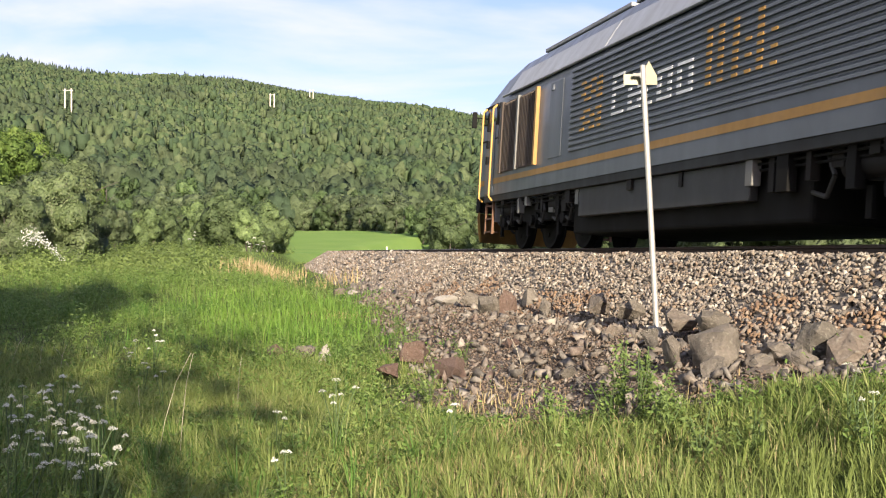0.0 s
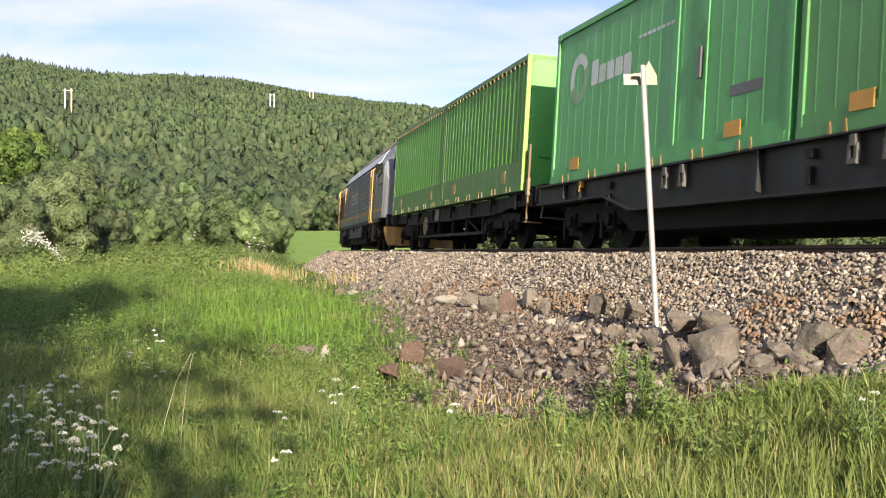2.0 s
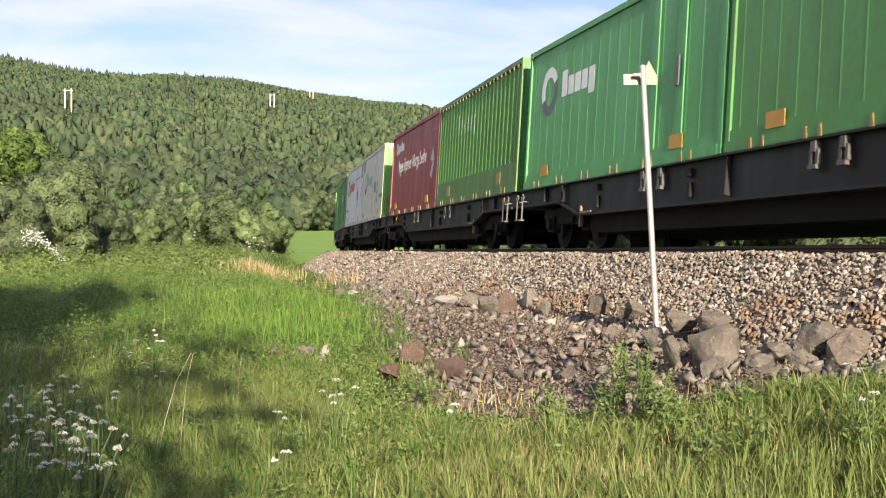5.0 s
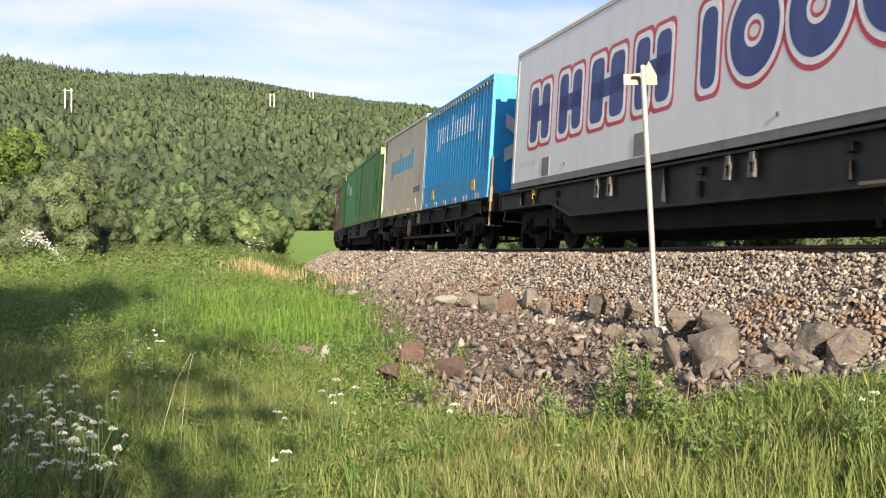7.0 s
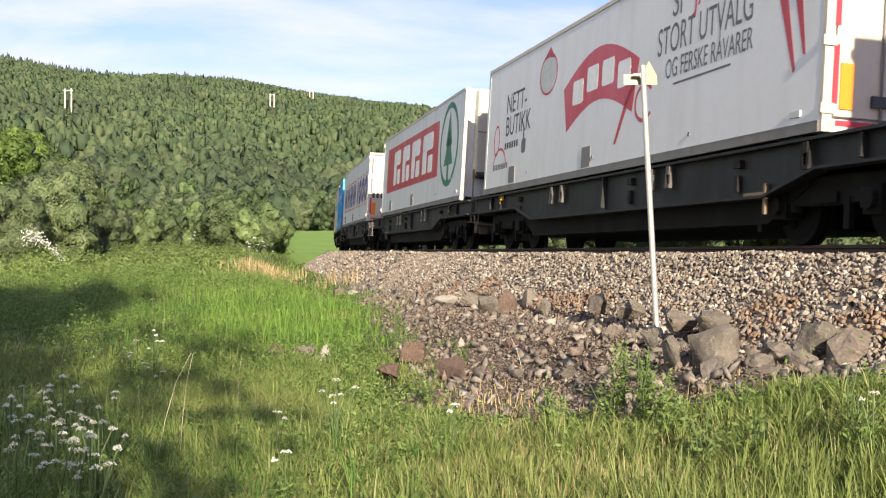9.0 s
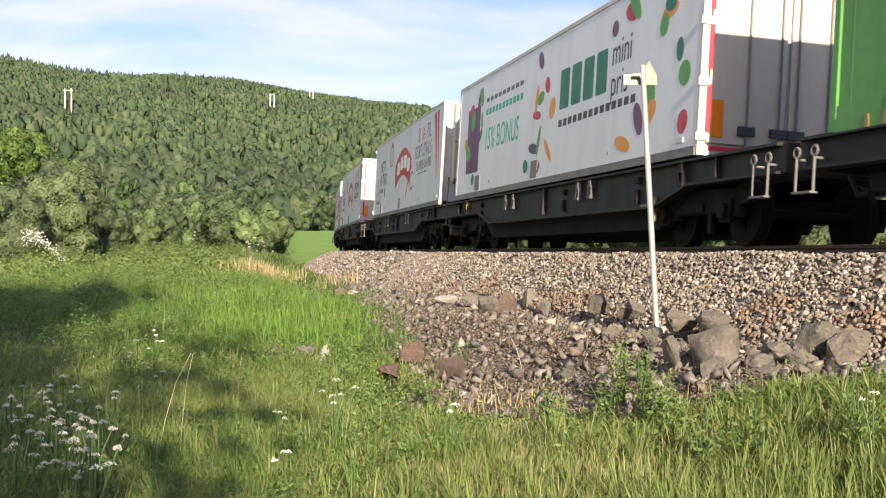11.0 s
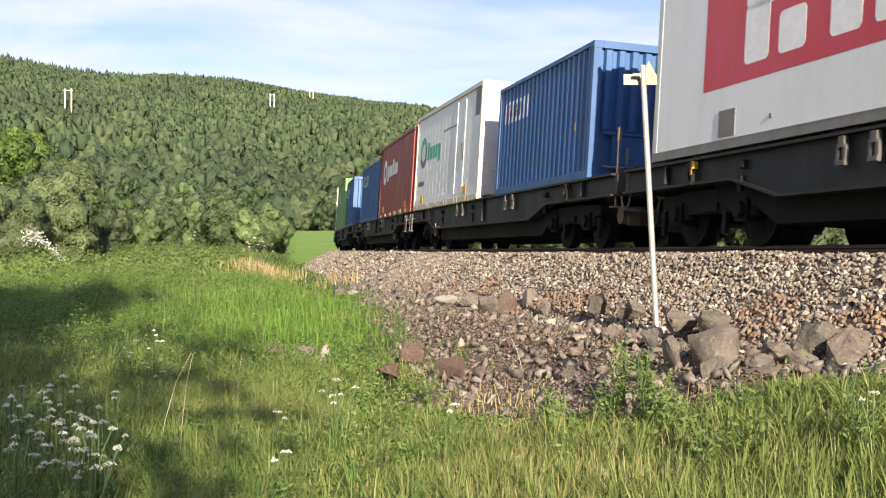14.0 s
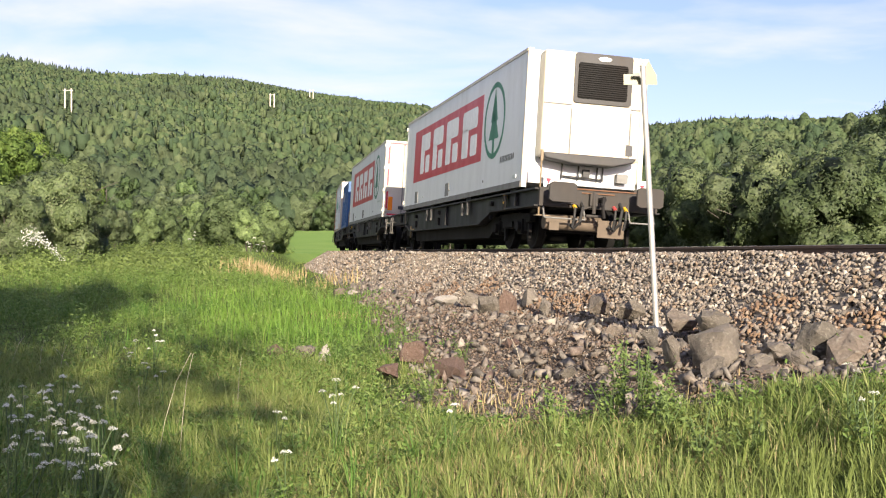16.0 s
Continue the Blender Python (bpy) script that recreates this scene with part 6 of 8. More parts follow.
def trailer_box(name, label, L, H, unit_rear, W=2.56):
    """An insulated white box body: doors at one end, a cooling unit at the other."""
    c = thing(name, label, "container", "insulated bodies on the train")
    part("body", Build().box(-W / 2, -L / 2 + 0.02, 0.10, W / 2, L / 2 - 0.02, H - 0.02), WHITE_VAN, c, bevel=0.015)
    for q in (-1, 1):
        part("bottom_rail", Build().cbox(q * (W / 2 - 0.02), 0, 0.06, 0.08, L - 0.04, 0.12).cbox(q * (W / 2 + 0.012), 0, 0.115, 0.02, L - 0.04, 0.018), GREY_METAL, c, "grey aluminium edge rail")
        part("top_rail", Build().cbox(q * (W / 2 - 0.015), 0, H - 0.035, 0.06, L - 0.02, 0.07), WHITE_PAINT, c)
        for u in (2.15, 6.55):
            part("grip_plate", Build().cbox(q * (W / 2 + 0.006), L / 2 - u, 0.33, 0.012, 0.42, 0.34), GREY_METAL, c, "grey metal rubbing plate")
        for y in (-L / 2 + 0.6, -2.2, 2.2, L / 2 - 0.6):
            part("foot", Build().cbox(q * (W / 2 - 0.12), y, -0.02, 0.2, 0.5, 0.08), BLACK, c)
        lamp = Build()
        for y in (-L / 2 + 3.2, 0, L / 2 - 3.2):
            lamp.cbox(q * (W / 2 + 0.008), y, 0.30, 0.015, 0.05, 0.05)
        part("marker_studs", lamp, SIGN_GREY, c)
        part("rail_light", Build().cbox(q * (W / 2 + 0.01), -L / 2 + 0.5, 0.24, 0.02, 0.22, 0.07), SIGN_PALE, c)
    for q in (-1, 1):
        part("edge_strip", Build().cbox(q * (W / 2 - 0.022), L / 2 - 0.05, H / 2 + 0.04, 0.056, 0.10, H - 0.12), SIGN_PALE, c)
    door_y, unit_y = (L / 2, -L / 2) if unit_rear else (-L / 2, L / 2)
    q = 1 if door_y > 0 else -1
    # door end
    fr = Build()
    for x in (-W / 2 + 0.05, W / 2 - 0.05):
        fr.cbox(x, door_y + q * 0.01, H / 2, 0.11, 0.06, H)
    fr.cbox(0, door_y + q * 0.01, H - 0.06, W - 0.1, 0.06, 0.12).cbox(0, door_y + q * 0.01, 0.06, W - 0.1, 0.06, 0.12)
    part("door_frame", fr, WHITE_PAINT, c)
    tape = Build()
    for x in (-W / 2 + 0.13, W / 2 - 0.13):
        for z0, z1 in ((0.30, 0.95), (1.15, 1.75), (1.95, H - 0.2)):
            tape.cbox(x, door_y + q * 0.045, (z0 + z1) / 2, 0.07, 0.006, z1 - z0)
    tape.cbox(0, door_y + q * 0.045, H - 0.10, W - 0.3, 0.006, 0.05).cbox(0, door_y + q * 0.045, 0.10, W - 0.3, 0.006, 0.06)
    part("reflective_tape", tape, SIGN_RED, c, "red reflective outline tape")
    for s_ in (-1, 1):
        d_ob = part("door", Build().cbox(s_ * (W / 4 - 0.05), door_y + q * 0.02, H / 2 + 0.02, W / 2 - 0.16, 0.05, H - 0.3), WHITE_PAINT, c, bevel=0.008)
        for x in (0.13, 0.60):
            rod = Build().cyl((s_ * x, door_y + q * 0.07, 0.14), (s_ * x, door_y + q * 0.07, H - 0.12), 0.016, 8)
            rod.cbox(s_ * x, door_y + q * 0.06, H - 0.15, 0.08, 0.04, 0.06)
            part("lock_rod", rod, GREY_METAL, d_ob, "grey locking rod")
            part("lock_handle", Build().cbox(s_ * x, door_y + q * 0.07, 0.36, 0.24, 0.05, 0.12), SIGN_DARK, d_ob, "dark locking handle")
        for z in (0.25, 0.98, 1.80, H - 0.2):
            part("hinge", Build().cbox(s_ * (W / 2 - 0.04), door_y + q * 0.04, z, 0.16, 0.05, 0.11), WHITE_PAINT, d_ob)
        part("rear_light", Build().cbox(s_ * (W / 2 - 0.26), door_y + q * 0.055, 0.50, 0.16, 0.02, 0.50), ORANGE_LENS, c, "orange marker panel")
    # cooling unit end
    qu = -q
    for x in (-W / 2 + 0.05, W / 2 - 0.05):
        part("end_post", Build().cbox(x, unit_y + qu * 0.01, H / 2, 0.11, 0.05, H), WHITE_PAINT, c)
    unit = thing_unit(c, unit_y, qu, W, H)
    return Box(c, L, W / 2)


def thing_unit(c, y, q, W, H):
    """The cooling unit on an end wall: a white casing with a grille above and a grey tray below."""
    def yb(a, b_):
        return min(y + q * a, y + q * b_), max(y + q * a, y + q * b_)
    y0, y1 = yb(0.0, 0.36)
    casing = Build().prism([(-1.02, 0.62), (1.06, 0.62), (1.06, H - 0.06), (-1.02, H - 0.06)], "y", y0, y1)
    u = part("cooling_unit", casing, WHITE_PAINT, c, "white cooling unit casing", bevel=0.05)
    y2, y3 = yb(0.36, 0.40)
    g = Build().prism(rrect(-0.40, H - 1.08, 0.82, H - 0.07, 0.06), "y", y2, y3)
    part("grille_surround", g, UNIT_GREY, u, "dark grey grille surround")
    y4, y5 = yb(0.40, 0.412)
    part("grille_back", Build().prism(rrect(-0.33, H - 0.99, 0.72, H - 0.27, 0.05), "y", y4, y5), BLACK, u)
    y6, y7 = yb(0.412, 0.43)
    for z in np.linspace(H - 0.95, H - 0.31, 16):
        part("grille_slat", Build().box(-0.32, y6, z - 0.012, 0.71, y7, z + 0.008), UNDER, u)
    part("badge", Build().prism(oval(0.22, H - 0.17, 0.14, 0.045, 18), "y", y4, y5), SIGN_WHITE, u, "pale oval badge")
    ya, yb_ = yb(0.34, 0.374)
    seams = Build()
    for x in (-0.42, 0.84):
        seams.box(x - 0.012, ya, 0.66, x + 0.012, yb_, H - 1.2)
    seams.box(-1.0, ya, H - 1.14, -0.42, yb_, H - 1.12).box(0.84, ya, H - 1.14, 1.04, yb_, H - 1.12)
    part("panel_seam", seams, SIGN_GREY, u, "dark seam between panels")
    t0, t1 = yb(-0.0, 0.44)
    tray = Build().prism([(-1.0, 0.70), (-0.92, 0.58), (-0.3, 0.50), (0.5, 0.50), (0.92, 0.60), (1.0, 0.70)], "y", t0, t1)
    part("unit_tray", tray, UNIT_GREY, u, "dark grey curved bottom tray", bevel=0.03)
    f0, f1 = yb(0.0, 0.10)
    pipes = Build()
    for x in (-0.45, -0.1, 0.3, 0.42):
        pipes.cyl((x, y + q * 0.06, 0.22), (x, y + q * 0.06, 0.54), 0.018, 6)
    pipes.cyl((-0.45, y + q * 0.06, 0.28), (0.42, y + q * 0.06, 0.25), 0.018, 6).cbox(0.06, y + q * 0.06, 0.36, 0.14, 0.08, 0.16)
    part("pipework", pipes, UNIT_GREY, u)
    part("socket_box", Build().cbox(0.82, y + q * 0.08, 0.30, 0.24, 0.14, 0.18), GREY_METAL, u, "grey socket box")
    part("switch_plate", Build().cbox(0.84, y + q * 0.37, 0.86, 0.14, 0.02, 0.22), SIGN_DARK, u)
    return u


# ---- the locomotive ----
def locomotive():
    w = thing("diesel_locomotive", "dark grey diesel locomotive with ochre stripe and handrails", "locomotive")
    half = 10.65

    def section(y, grow=0.0):
        a = abs(y)
        wide = float(np.interp(a, [0, 9.3, 9.8, 10.2, 10.45, 10.6, 10.68], [1.42, 1.42, 1.415, 1.38, 1.28, 1.12, 0.92])) + grow
        top = float(np.interp(a, [0, 8.5, 9.1, 9.5, 9.9, 10.2, 10.42, 10.58, 10.68], [4.20, 4.20, 4.10, 3.90, 3.50, 3.05, 2.62, 2.28, 2.0])) + grow
        low = 1.12
        pts = [(wide, low), (wide, 2.2), (wide, 2.95), (wide - 0.10, 3.18), (wide - 0.42, 3.72), (wide - 0.72, 4.08), (0.35, 4.20)]
        pts = [(x, min(z, top)) for x, z in pts]
        return [(x, y, z) for x, z in pts] + [(-x, y, z) for x, z in reversed(pts)]
    ys = [-10.2, -9.9, -9.5, -9.1, -8.5, -6, 0, 6, 8.5, 9.1, 9.5, 9.9, 10.2]
    body = part("body", Build().loft([section(y) for y in ys]), LOCO_GREY, w, "dark grey painted body shell", smooth=32)
    for s_ in (-1, 1):
        nose = [section(s_ * y, 0.004) for y in (10.12, 10.25, 10.42, 10.52, 10.6, 10.68)]
        part("cab_nose", Build().loft(nose), LOCO_CORNER, body, "rounded silver-grey cab end", smooth=50)
        lower = Build().prism([(-0.98, 1.14), (0.98, 1.14), (0.98, 2.1), (-0.98, 2.1)], "y", min(s_ * 10.66, s_ * 10.69), max(s_ * 10.66, s_ * 10.69))
        part("end_panel", lower, LOCO_GREY, body, "dark grey end panel", bevel=0.02)
    # sloping roof edges and roof hatches, reflected sky put into their pale colour
    for q in (-1, 1):
        edge = Build()
        for y0, y1 in ((-8.4, -2.7), (-2.66, 2.9), (2.94, 8.4)):
            edge.prism([(q * 1.335, 3.205), (q * 1.02, 3.735), (q * 1.035, 3.75), (q * 1.355, 3.215)], "y", y0, y1)
        part("roof_edge_panel", edge, LOCO_SILVER, body, "sloping silver roof panels, paled for the sky they reflect")
        gut = Build().cyl((q * 1.40, -8.5, 3.20), (q * 1.40, 8.5, 3.20), 0.025, 8)
        part("rain_gutter", gut, LOCO_SILVER, body)
        for y0, y1 in ((-8.2, -6.0), (-5.8, -3.9), (-1.0, 0.8)):
            g = Build().prism([(q * 1.0, 3.76), (q * 0.72, 4.10), (q * 0.74, 4.125), (q * 1.02, 3.785)], "y", y0, y1)
            for y in np.arange(y0 + 0.1, y1, 0.16):
                g.prism([(q * 1.02, 3.785), (q * 0.74, 4.125), (q * 0.755, 4.14), (q * 1.035, 3.80)], "y", y, y + 0.05)
            part("roof_grille", g, ROOF_GRILLE, body, "sooty roof grille")
    hatch = Build()
    for y0, y1 in ((-8.0, -4.4), (-4.2, -0.6), (-0.4, 3.4), (3.6, 8.2)):
        hatch.box(-0.62, y0, 4.17, 0.62, y1, 4.25)
    for y in (-6.9, -5.6, 5.0, 6.8):
        hatch.cyl((0, y, 4.24), (0, y, 4.33), 0.5, 18)
    hatch.box(-0.3, 0.6, 4.2, 0.3, 1.9, 4.38)
    part("roof_hatches", hatch, LOCO_ROOF, body, "sooty grey roof hatches and fan housings", bevel=0.015)
    for q in (-1, 1):
        x = q * 1.42
        line = [(1.382, 10.2), (1.416, 9.8), (1.42, 9.3)]
        outer = [(q * (a + 0.006), y) for a, y in line] + [(q * (a + 0.006), -y) for a, y in line[::-1]]
        inner = [(q * (a - 0.004), y) for a, y in line] + [(q * (a - 0.004), -y) for a, y in line[::-1]]
        part("stripe", Build().prism(outer + inner[::-1], "z", 1.36, 1.475), STRIPE, body, "ochre stripe along the side")
        # horizontal ribs of the side wall
        for k, z in enumerate(np.linspace(1.66, 3.04, 15)):
            rib = Build().prism([(x - q * 0.002, z - 0.035), (x + q * 0.030, z - 0.028), (x + q * 0.030, z + 0.005), (x - q * 0.002, z + 0.045)], "y", -6.75, 4.10)
            r_ob = part("side_rib", rib, LOCO_GREY, body)
            # a word mark as rows of plain bars on the ribs
            if 3 <= k <= 12 and q < 0:
                def bars(name, spans, m):
                    for y0, y1 in spans:
                        part(name, Build().box(x + q * 0.036, min(y0, y1), z - 0.030, x + q * 0.030, max(y0, y1), z + 0.012), m, r_ob)
                if 4 <= k <= 10:
                    spans = []
                    for i, yy in enumerate((2.15, 1.50, 0.92, 0.45, -0.20)):
                        wide = 0.48 if i != 2 else 0.3
                        if k > 8 and i > 0:
                            continue
                        if k in (4, 8) or i == 2 and k == 8 or (i == 0 and k == 10):
                            spans.append((yy, yy - wide))
                        elif k == 6 and i in (1,):
                            spans.append((yy, yy - wide))
                        else:
                            spans.append((yy, yy - 0.13))
                            if i in (1, 3, 4):
                                spans.append((yy - wide + 0.13, yy - wide))
                    bars("pale_bar", spans, SIGN_WHITE)
                if 4 <= k <= 11:
                    spans = []
                    for i, yy in enumerate((-1.05, -1.75, -2.35)):
                        spans.append((yy, yy - 0.14))
                        if i == 0 or k in (4, 6, 8):
                            spans.append((yy - 0.32, yy - 0.46))
                    bars("ochre_bar", spans, SIGN_OCHRE)
                if 3 <= k <= 11 and k != 7:
                    bars("ochre_bar", [(3.55, 3.35), (3.1, 2.9), (2.75, 2.6)] if k % 2 else [(3.4, 3.1), (2.85, 2.6)], SIGN_OCHRE)
        # radiator grille near the leading cab
        gr = Build().box(min(x, x + q * 0.02), 5.95, 1.56, max(x, x + q * 0.02), 8.25, 3.02)
        g_ob = part("radiator_grille", gr, GRILLE, body, "brown upright-slatted radiator grille")
        for y in np.arange(6.05, 8.2, 0.10):
            part("grille_slat", Build().box(min(x + q * 0.02, x + q * 0.045), y, 1.58, max(x + q * 0.02, x + q * 0.045), y + 0.03, 3.0), GRILLE, g_ob)
        for y, m in ((5.95, STRIPE), (7.15, GREY_METAL), (8.25, GRILLE)):
            part("grille_post", Build().box(min(x, x + q * 0.07), y - 0.05, 1.55, max(x, x + q * 0.07), y + 0.05, 3.04), m, g_ob, "edge post of the grille")
        for y in (4.9,):
            part("service_door", Build().box(min(x, x + q * 0.012), y - 0.35, 1.60, max(x, x + q * 0.012), y + 0.35, 3.0).cbox(x + q * 0.02, y + 0.2, 2.9, 0.03, 0.12, 0.1), LOCO_GREY, body, bevel=0.006)
        for y in (-7.30, 9.18):
            d_ob = part("cab_door", Build().box(min(x, x + q * 0.014), y - 0.33, 1.16, max(x, x + q * 0.014), y + 0.33, 3.0), LOCO_GREY, body, bevel=0.008)
            for z in (1.9, 2.25, 2.62):
                part("door_lock", Build().cbox(x + q * 0.03, y + 0.15, z, 0.05, 0.10, 0.16), BLACK, d_ob)
            for yy in (y - 0.39, y + 0.39):
                h = Build().tube([(x + q * 0.02, yy, 3.06), (x + q * 0.10, yy, 2.98), (x + q * 0.10, yy, 1.08), (x + q * 0.02, yy, 1.00)], 0.021, 8)
                part("handrail", h, HANDRAIL, body, "ochre yellow door handrail")
            st = Build()
            for z in (0.34, 0.62, 0.90):
                st.cbox(q * 1.30, y, z, 0.16, 0.52, 0.03)
            st.cbox(q * 1.36, y - 0.27, 0.64, 0.05, 0.05, 0.7).cbox(q * 1.36, y + 0.27, 0.64, 0.05, 0.05, 0.7)
            part("cab_steps", st, RUST, body, "rusty orange cab steps")
        for s_ in (-1, 1):
            yc = s_ * 9.25
            win = Build().prism([(yc - 0.62, 2.62 if s_ > 0 else 2.72), (yc + 0.62, 2.72 if s_ > 0 else 2.62), (yc + 0.50, 3.10), (yc - 0.50, 3.10)], "x", min(q * 1.405, q * 1.432), max(q * 1.405, q * 1.432))
            f_ob = part("cab_window", win, BLACK, body, "black-edged cab side window")
            gl = Build().prism([(yc - 0.52, 2.72), (yc - 0.03, 2.72), (yc - 0.03, 3.03), (yc - 0.42, 3.03)], "x", q * 1.432, q * 1.438)
            gl.prism([(yc + 0.03, 2.72), (yc + 0.52, 2.72), (yc + 0.42, 3.03), (yc + 0.03, 3.03)], "x", q * 1.432, q * 1.438)
            part("pane", gl, GLASS, f_ob, "dark glass")
            line = Build().box(min(q * 1.40, q * 1.426), yc - s_ * 0.62 - 0.015, 2.2, max(q * 1.40, q * 1.426), yc - s_ * 0.62 + 0.015, 3.1)
            line.box(min(q * 1.38, q * 1.424), min(yc - s_ * 0.6, s_ * 10.1), 2.33, max(q * 1.38, q * 1.424), max(yc - s_ * 0.6, s_ * 10.1), 2.36)
            part("panel_line", line, BLACK, body)
            mir = Build().tube([(q * 1.38, s_ * 9.9, 2.9), (q * 1.62, s_ * 9.95, 2.9)], 0.018, 6).cbox(q * 1.62, s_ * 9.95, 2.85, 0.10, 0.07, 0.36)
            part("mirror", mir, BLACK, body, "black wing mirror", bevel=0.012)
        # skirts, tank panel and pipework under the floor
        sk = Build().box(min(q * 1.30, q * 1.405), -9.6, 0.98, max(q * 1.30, q * 1.405), 9.6, 1.15)
        part("sole_bar", sk, SILL, body, "dusty dark sole bar", bevel=0.01)
        tank = Build().prism([(-2.15, 0.98), (3.70, 0.98), (3.70, 0.50), (-2.15, 0.50)], "x", q * 1.22, q * 1.34)
        part("tank_panel", tank, TANK_GREY, body, "plain grey fuel tank panel", bevel=0.015)
        for y in np.linspace(-9.0, 9.0, 46):
            if -2.2 < y < 3.8 and random.random() < 0.5:
                continue
            hgt = random.uniform(0.08, 0.46)
            bx_ = Build().cbox(q * random.uniform(1.18, 1.33), y + random.uniform(-0.1, 0.1), 0.98 - hgt / 2, 0.12, random.uniform(0.08, 0.26), hgt)
            part("bracket", bx_, random.choice([UNDER, UNDER, GREY_METAL, BLACK]), body)
        for y in (-8.9, -8.2, -7.6, -5.6, -5.0, -3.6, 4.4, 5.1, 5.9, 7.3, 8.0, 8.7):
            hose = Build().tube([(q * 1.22, y, 0.95), (q * 1.27, y - 0.22, 0.70), (q * 1.25, y - 0.05, 0.48), (q * 1.2, y + 0.3, 0.55)], 0.028, 8)
            part("pipe", hose, RUBBER, body)
    for q in (-1, 1):
        for y, ln, r_ in ((-8.0, 1.3, 0.13), (-4.4, 1.0, 0.15), (5.0, 1.1, 0.14), (8.1, 1.0, 0.12)):
            part("air_tank", Build().cyl((q * 1.12, y - ln / 2, 0.80), (q * 1.12, y + ln / 2, 0.80), r_, 14), UNDER, body, smooth=50)
        for z, x in ((0.93, 1.30), (0.86, 1.27)):
            part("air_pipe", Build().cyl((q * x, -9.2, z), (q * x, 9.2, z), 0.018, 6), BLACK, body)
    part("fuel_tank", Build().box(-1.2, -3.3, 0.22, 1.2, 4.3, 1.05), BLACK, body, "black fuel tank", bevel=0.05)
    # ends: windscreen, lights, bars for the number, plough and buffers
    for s_ in (-1, 1):
        y = s_ * 10.2
        ws = [(1.08, s_ * 10.30, 2.88), (-1.08, s_ * 10.30, 2.88), (-0.98, s_ * 9.90, 3.52), (0.98, s_ * 9.90, 3.52)]
        off_ = s_ * 0.03
        g = Build().add([(a, b_ + off_, z + 0.015) for a, b_, z in ws] + [(a, b_ - off_, z - 0.02) for a, b_, z in ws], [(0, 1, 2, 3), (7, 6, 5, 4), (0, 4, 5, 1), (1, 5, 6, 2), (2, 6, 7, 3), (3, 7, 4, 0)])
        part("windscreen", g, GLASS, body, "dark raked windscreen")
        for q in (-1, 1):
            # added strip, paler than the end panel, in place of sunlight on the corner
            corner = Build().prism([(q * 1.14, s_ * 10.55), (q * 1.18, s_ * 10.66), (q * 1.03, s_ * 10.69), (q * 1.03, s_ * 10.62)], "z", 1.35, 2.24)
            part("corner_panel", corner, LOCO_CORNER, body, "paler strip standing for sun on the cab corner")
            eye = Build().cyl((q * 0.92, s_ * 10.55, 1.52), (q * 0.92, s_ * 10.86, 1.52), 0.15, 18, 0.17)
            part("headlight", eye, LOCO_SILVER, body, "round silver headlight pod")
            part("lens", Build().cyl((q * 0.92, s_ * 10.86, 1.52), (q * 0.92, s_ * 10.875, 1.52), 0.12, 18), GLASS, body)
        part("end_lamp", Build().cyl((-0.35, s_ * 10.64, 1.62), (-0.35, s_ * 10.70, 1.62), 0.08, 14), SIGN_WHITE, body, "small round white lamp")
        for i, x in enumerate((0.80, 0.66, 0.52, 0.34, 0.20, 0.06)):
            part("plain_bar", Build().cbox(x * (-s_) if s_ < 0 else x, s_ * 10.695, 1.98, 0.09, 0.012, 0.14), SIGN_WHITE, body, "plain pale bar")
        rail_b = Build().tube([(-1.0, s_ * 10.42, 2.60), (-1.0, s_ * 10.52, 2.68), (-0.1, s_ * 10.52, 2.68), (-0.1, s_ * 10.42, 2.60)], 0.02, 6)
        part("windscreen_rail", rail_b, BLACK, body)
        rings = []
        for z, out, half_w in ((0.80, 0.0, 1.30), (0.66, 0.02, 1.30), (0.48, 0.05, 1.27), (0.30, 0.12, 1.22), (0.14, 0.22, 1.16)):
            bow = [(math.sin(a) * half_w, s_ * (10.25 + out + 0.85 * math.cos(a) ** 0.75), z) for a in np.radians(np.linspace(-86, 86, 19))]
            rings.append(bow + [(x * 0.97, y - s_ * 0.03, z_) for x, y, z_ in reversed(bow)])
        pl = Build().loft(rings)
        part("snowplough", pl, PLOUGH, body, "ochre snowplough blade darkened for the shade on it", smooth=60)
        part("buffer_beam", Build().cbox(0, s_ * 10.62, 1.02, 2.5, 0.30, 0.42), BLACK, body, bevel=0.02)
        buffers(body, s_ * 10.72, s_)
    for y in (-6.6, 6.6):
        bogie(w, y, (-1.85, 0.0, 1.85), 0.53, 1.08)
    return w


# ---- who stands where in the train ----
def put(ob, middle, pivot, dy=0.0, dz=0.0, turned=False):
    m = Matrix.Translation((0, dy, dz))
    if turned:
        m = m @ Matrix.Rotation(math.pi, 4, "Z")
    MOVERS.append((ob, middle, pivot, m))


loco = locomotive()
put(loco, 15.55, 6.6)
belly = fishbelly_wagon()
WAGONS = [(-21.9, False), (-39.4, True), (-57.0, False), (-74.4, True), (-109.4, False), (-126.7, True), (-144.1, False), (-161.5, True),
          (-178.6, False), (-195.9, True), (-213.7, False), (-231.05, True), (-248.4, False), (-266.1, True)]
for i, (mid, turned) in enumerate(WAGONS):
    ob = belly if i == 0 else copy_thing(belly, Matrix())
    put(ob, mid, 6.0, turned=turned)
old = trussed_wagon()
put(old, -4.45, 5.7)
put(copy_thing(old, Matrix()), -91.75, 5.7)
MIDS = [-4.45, -91.75] + [m for m, _ in WAGONS]


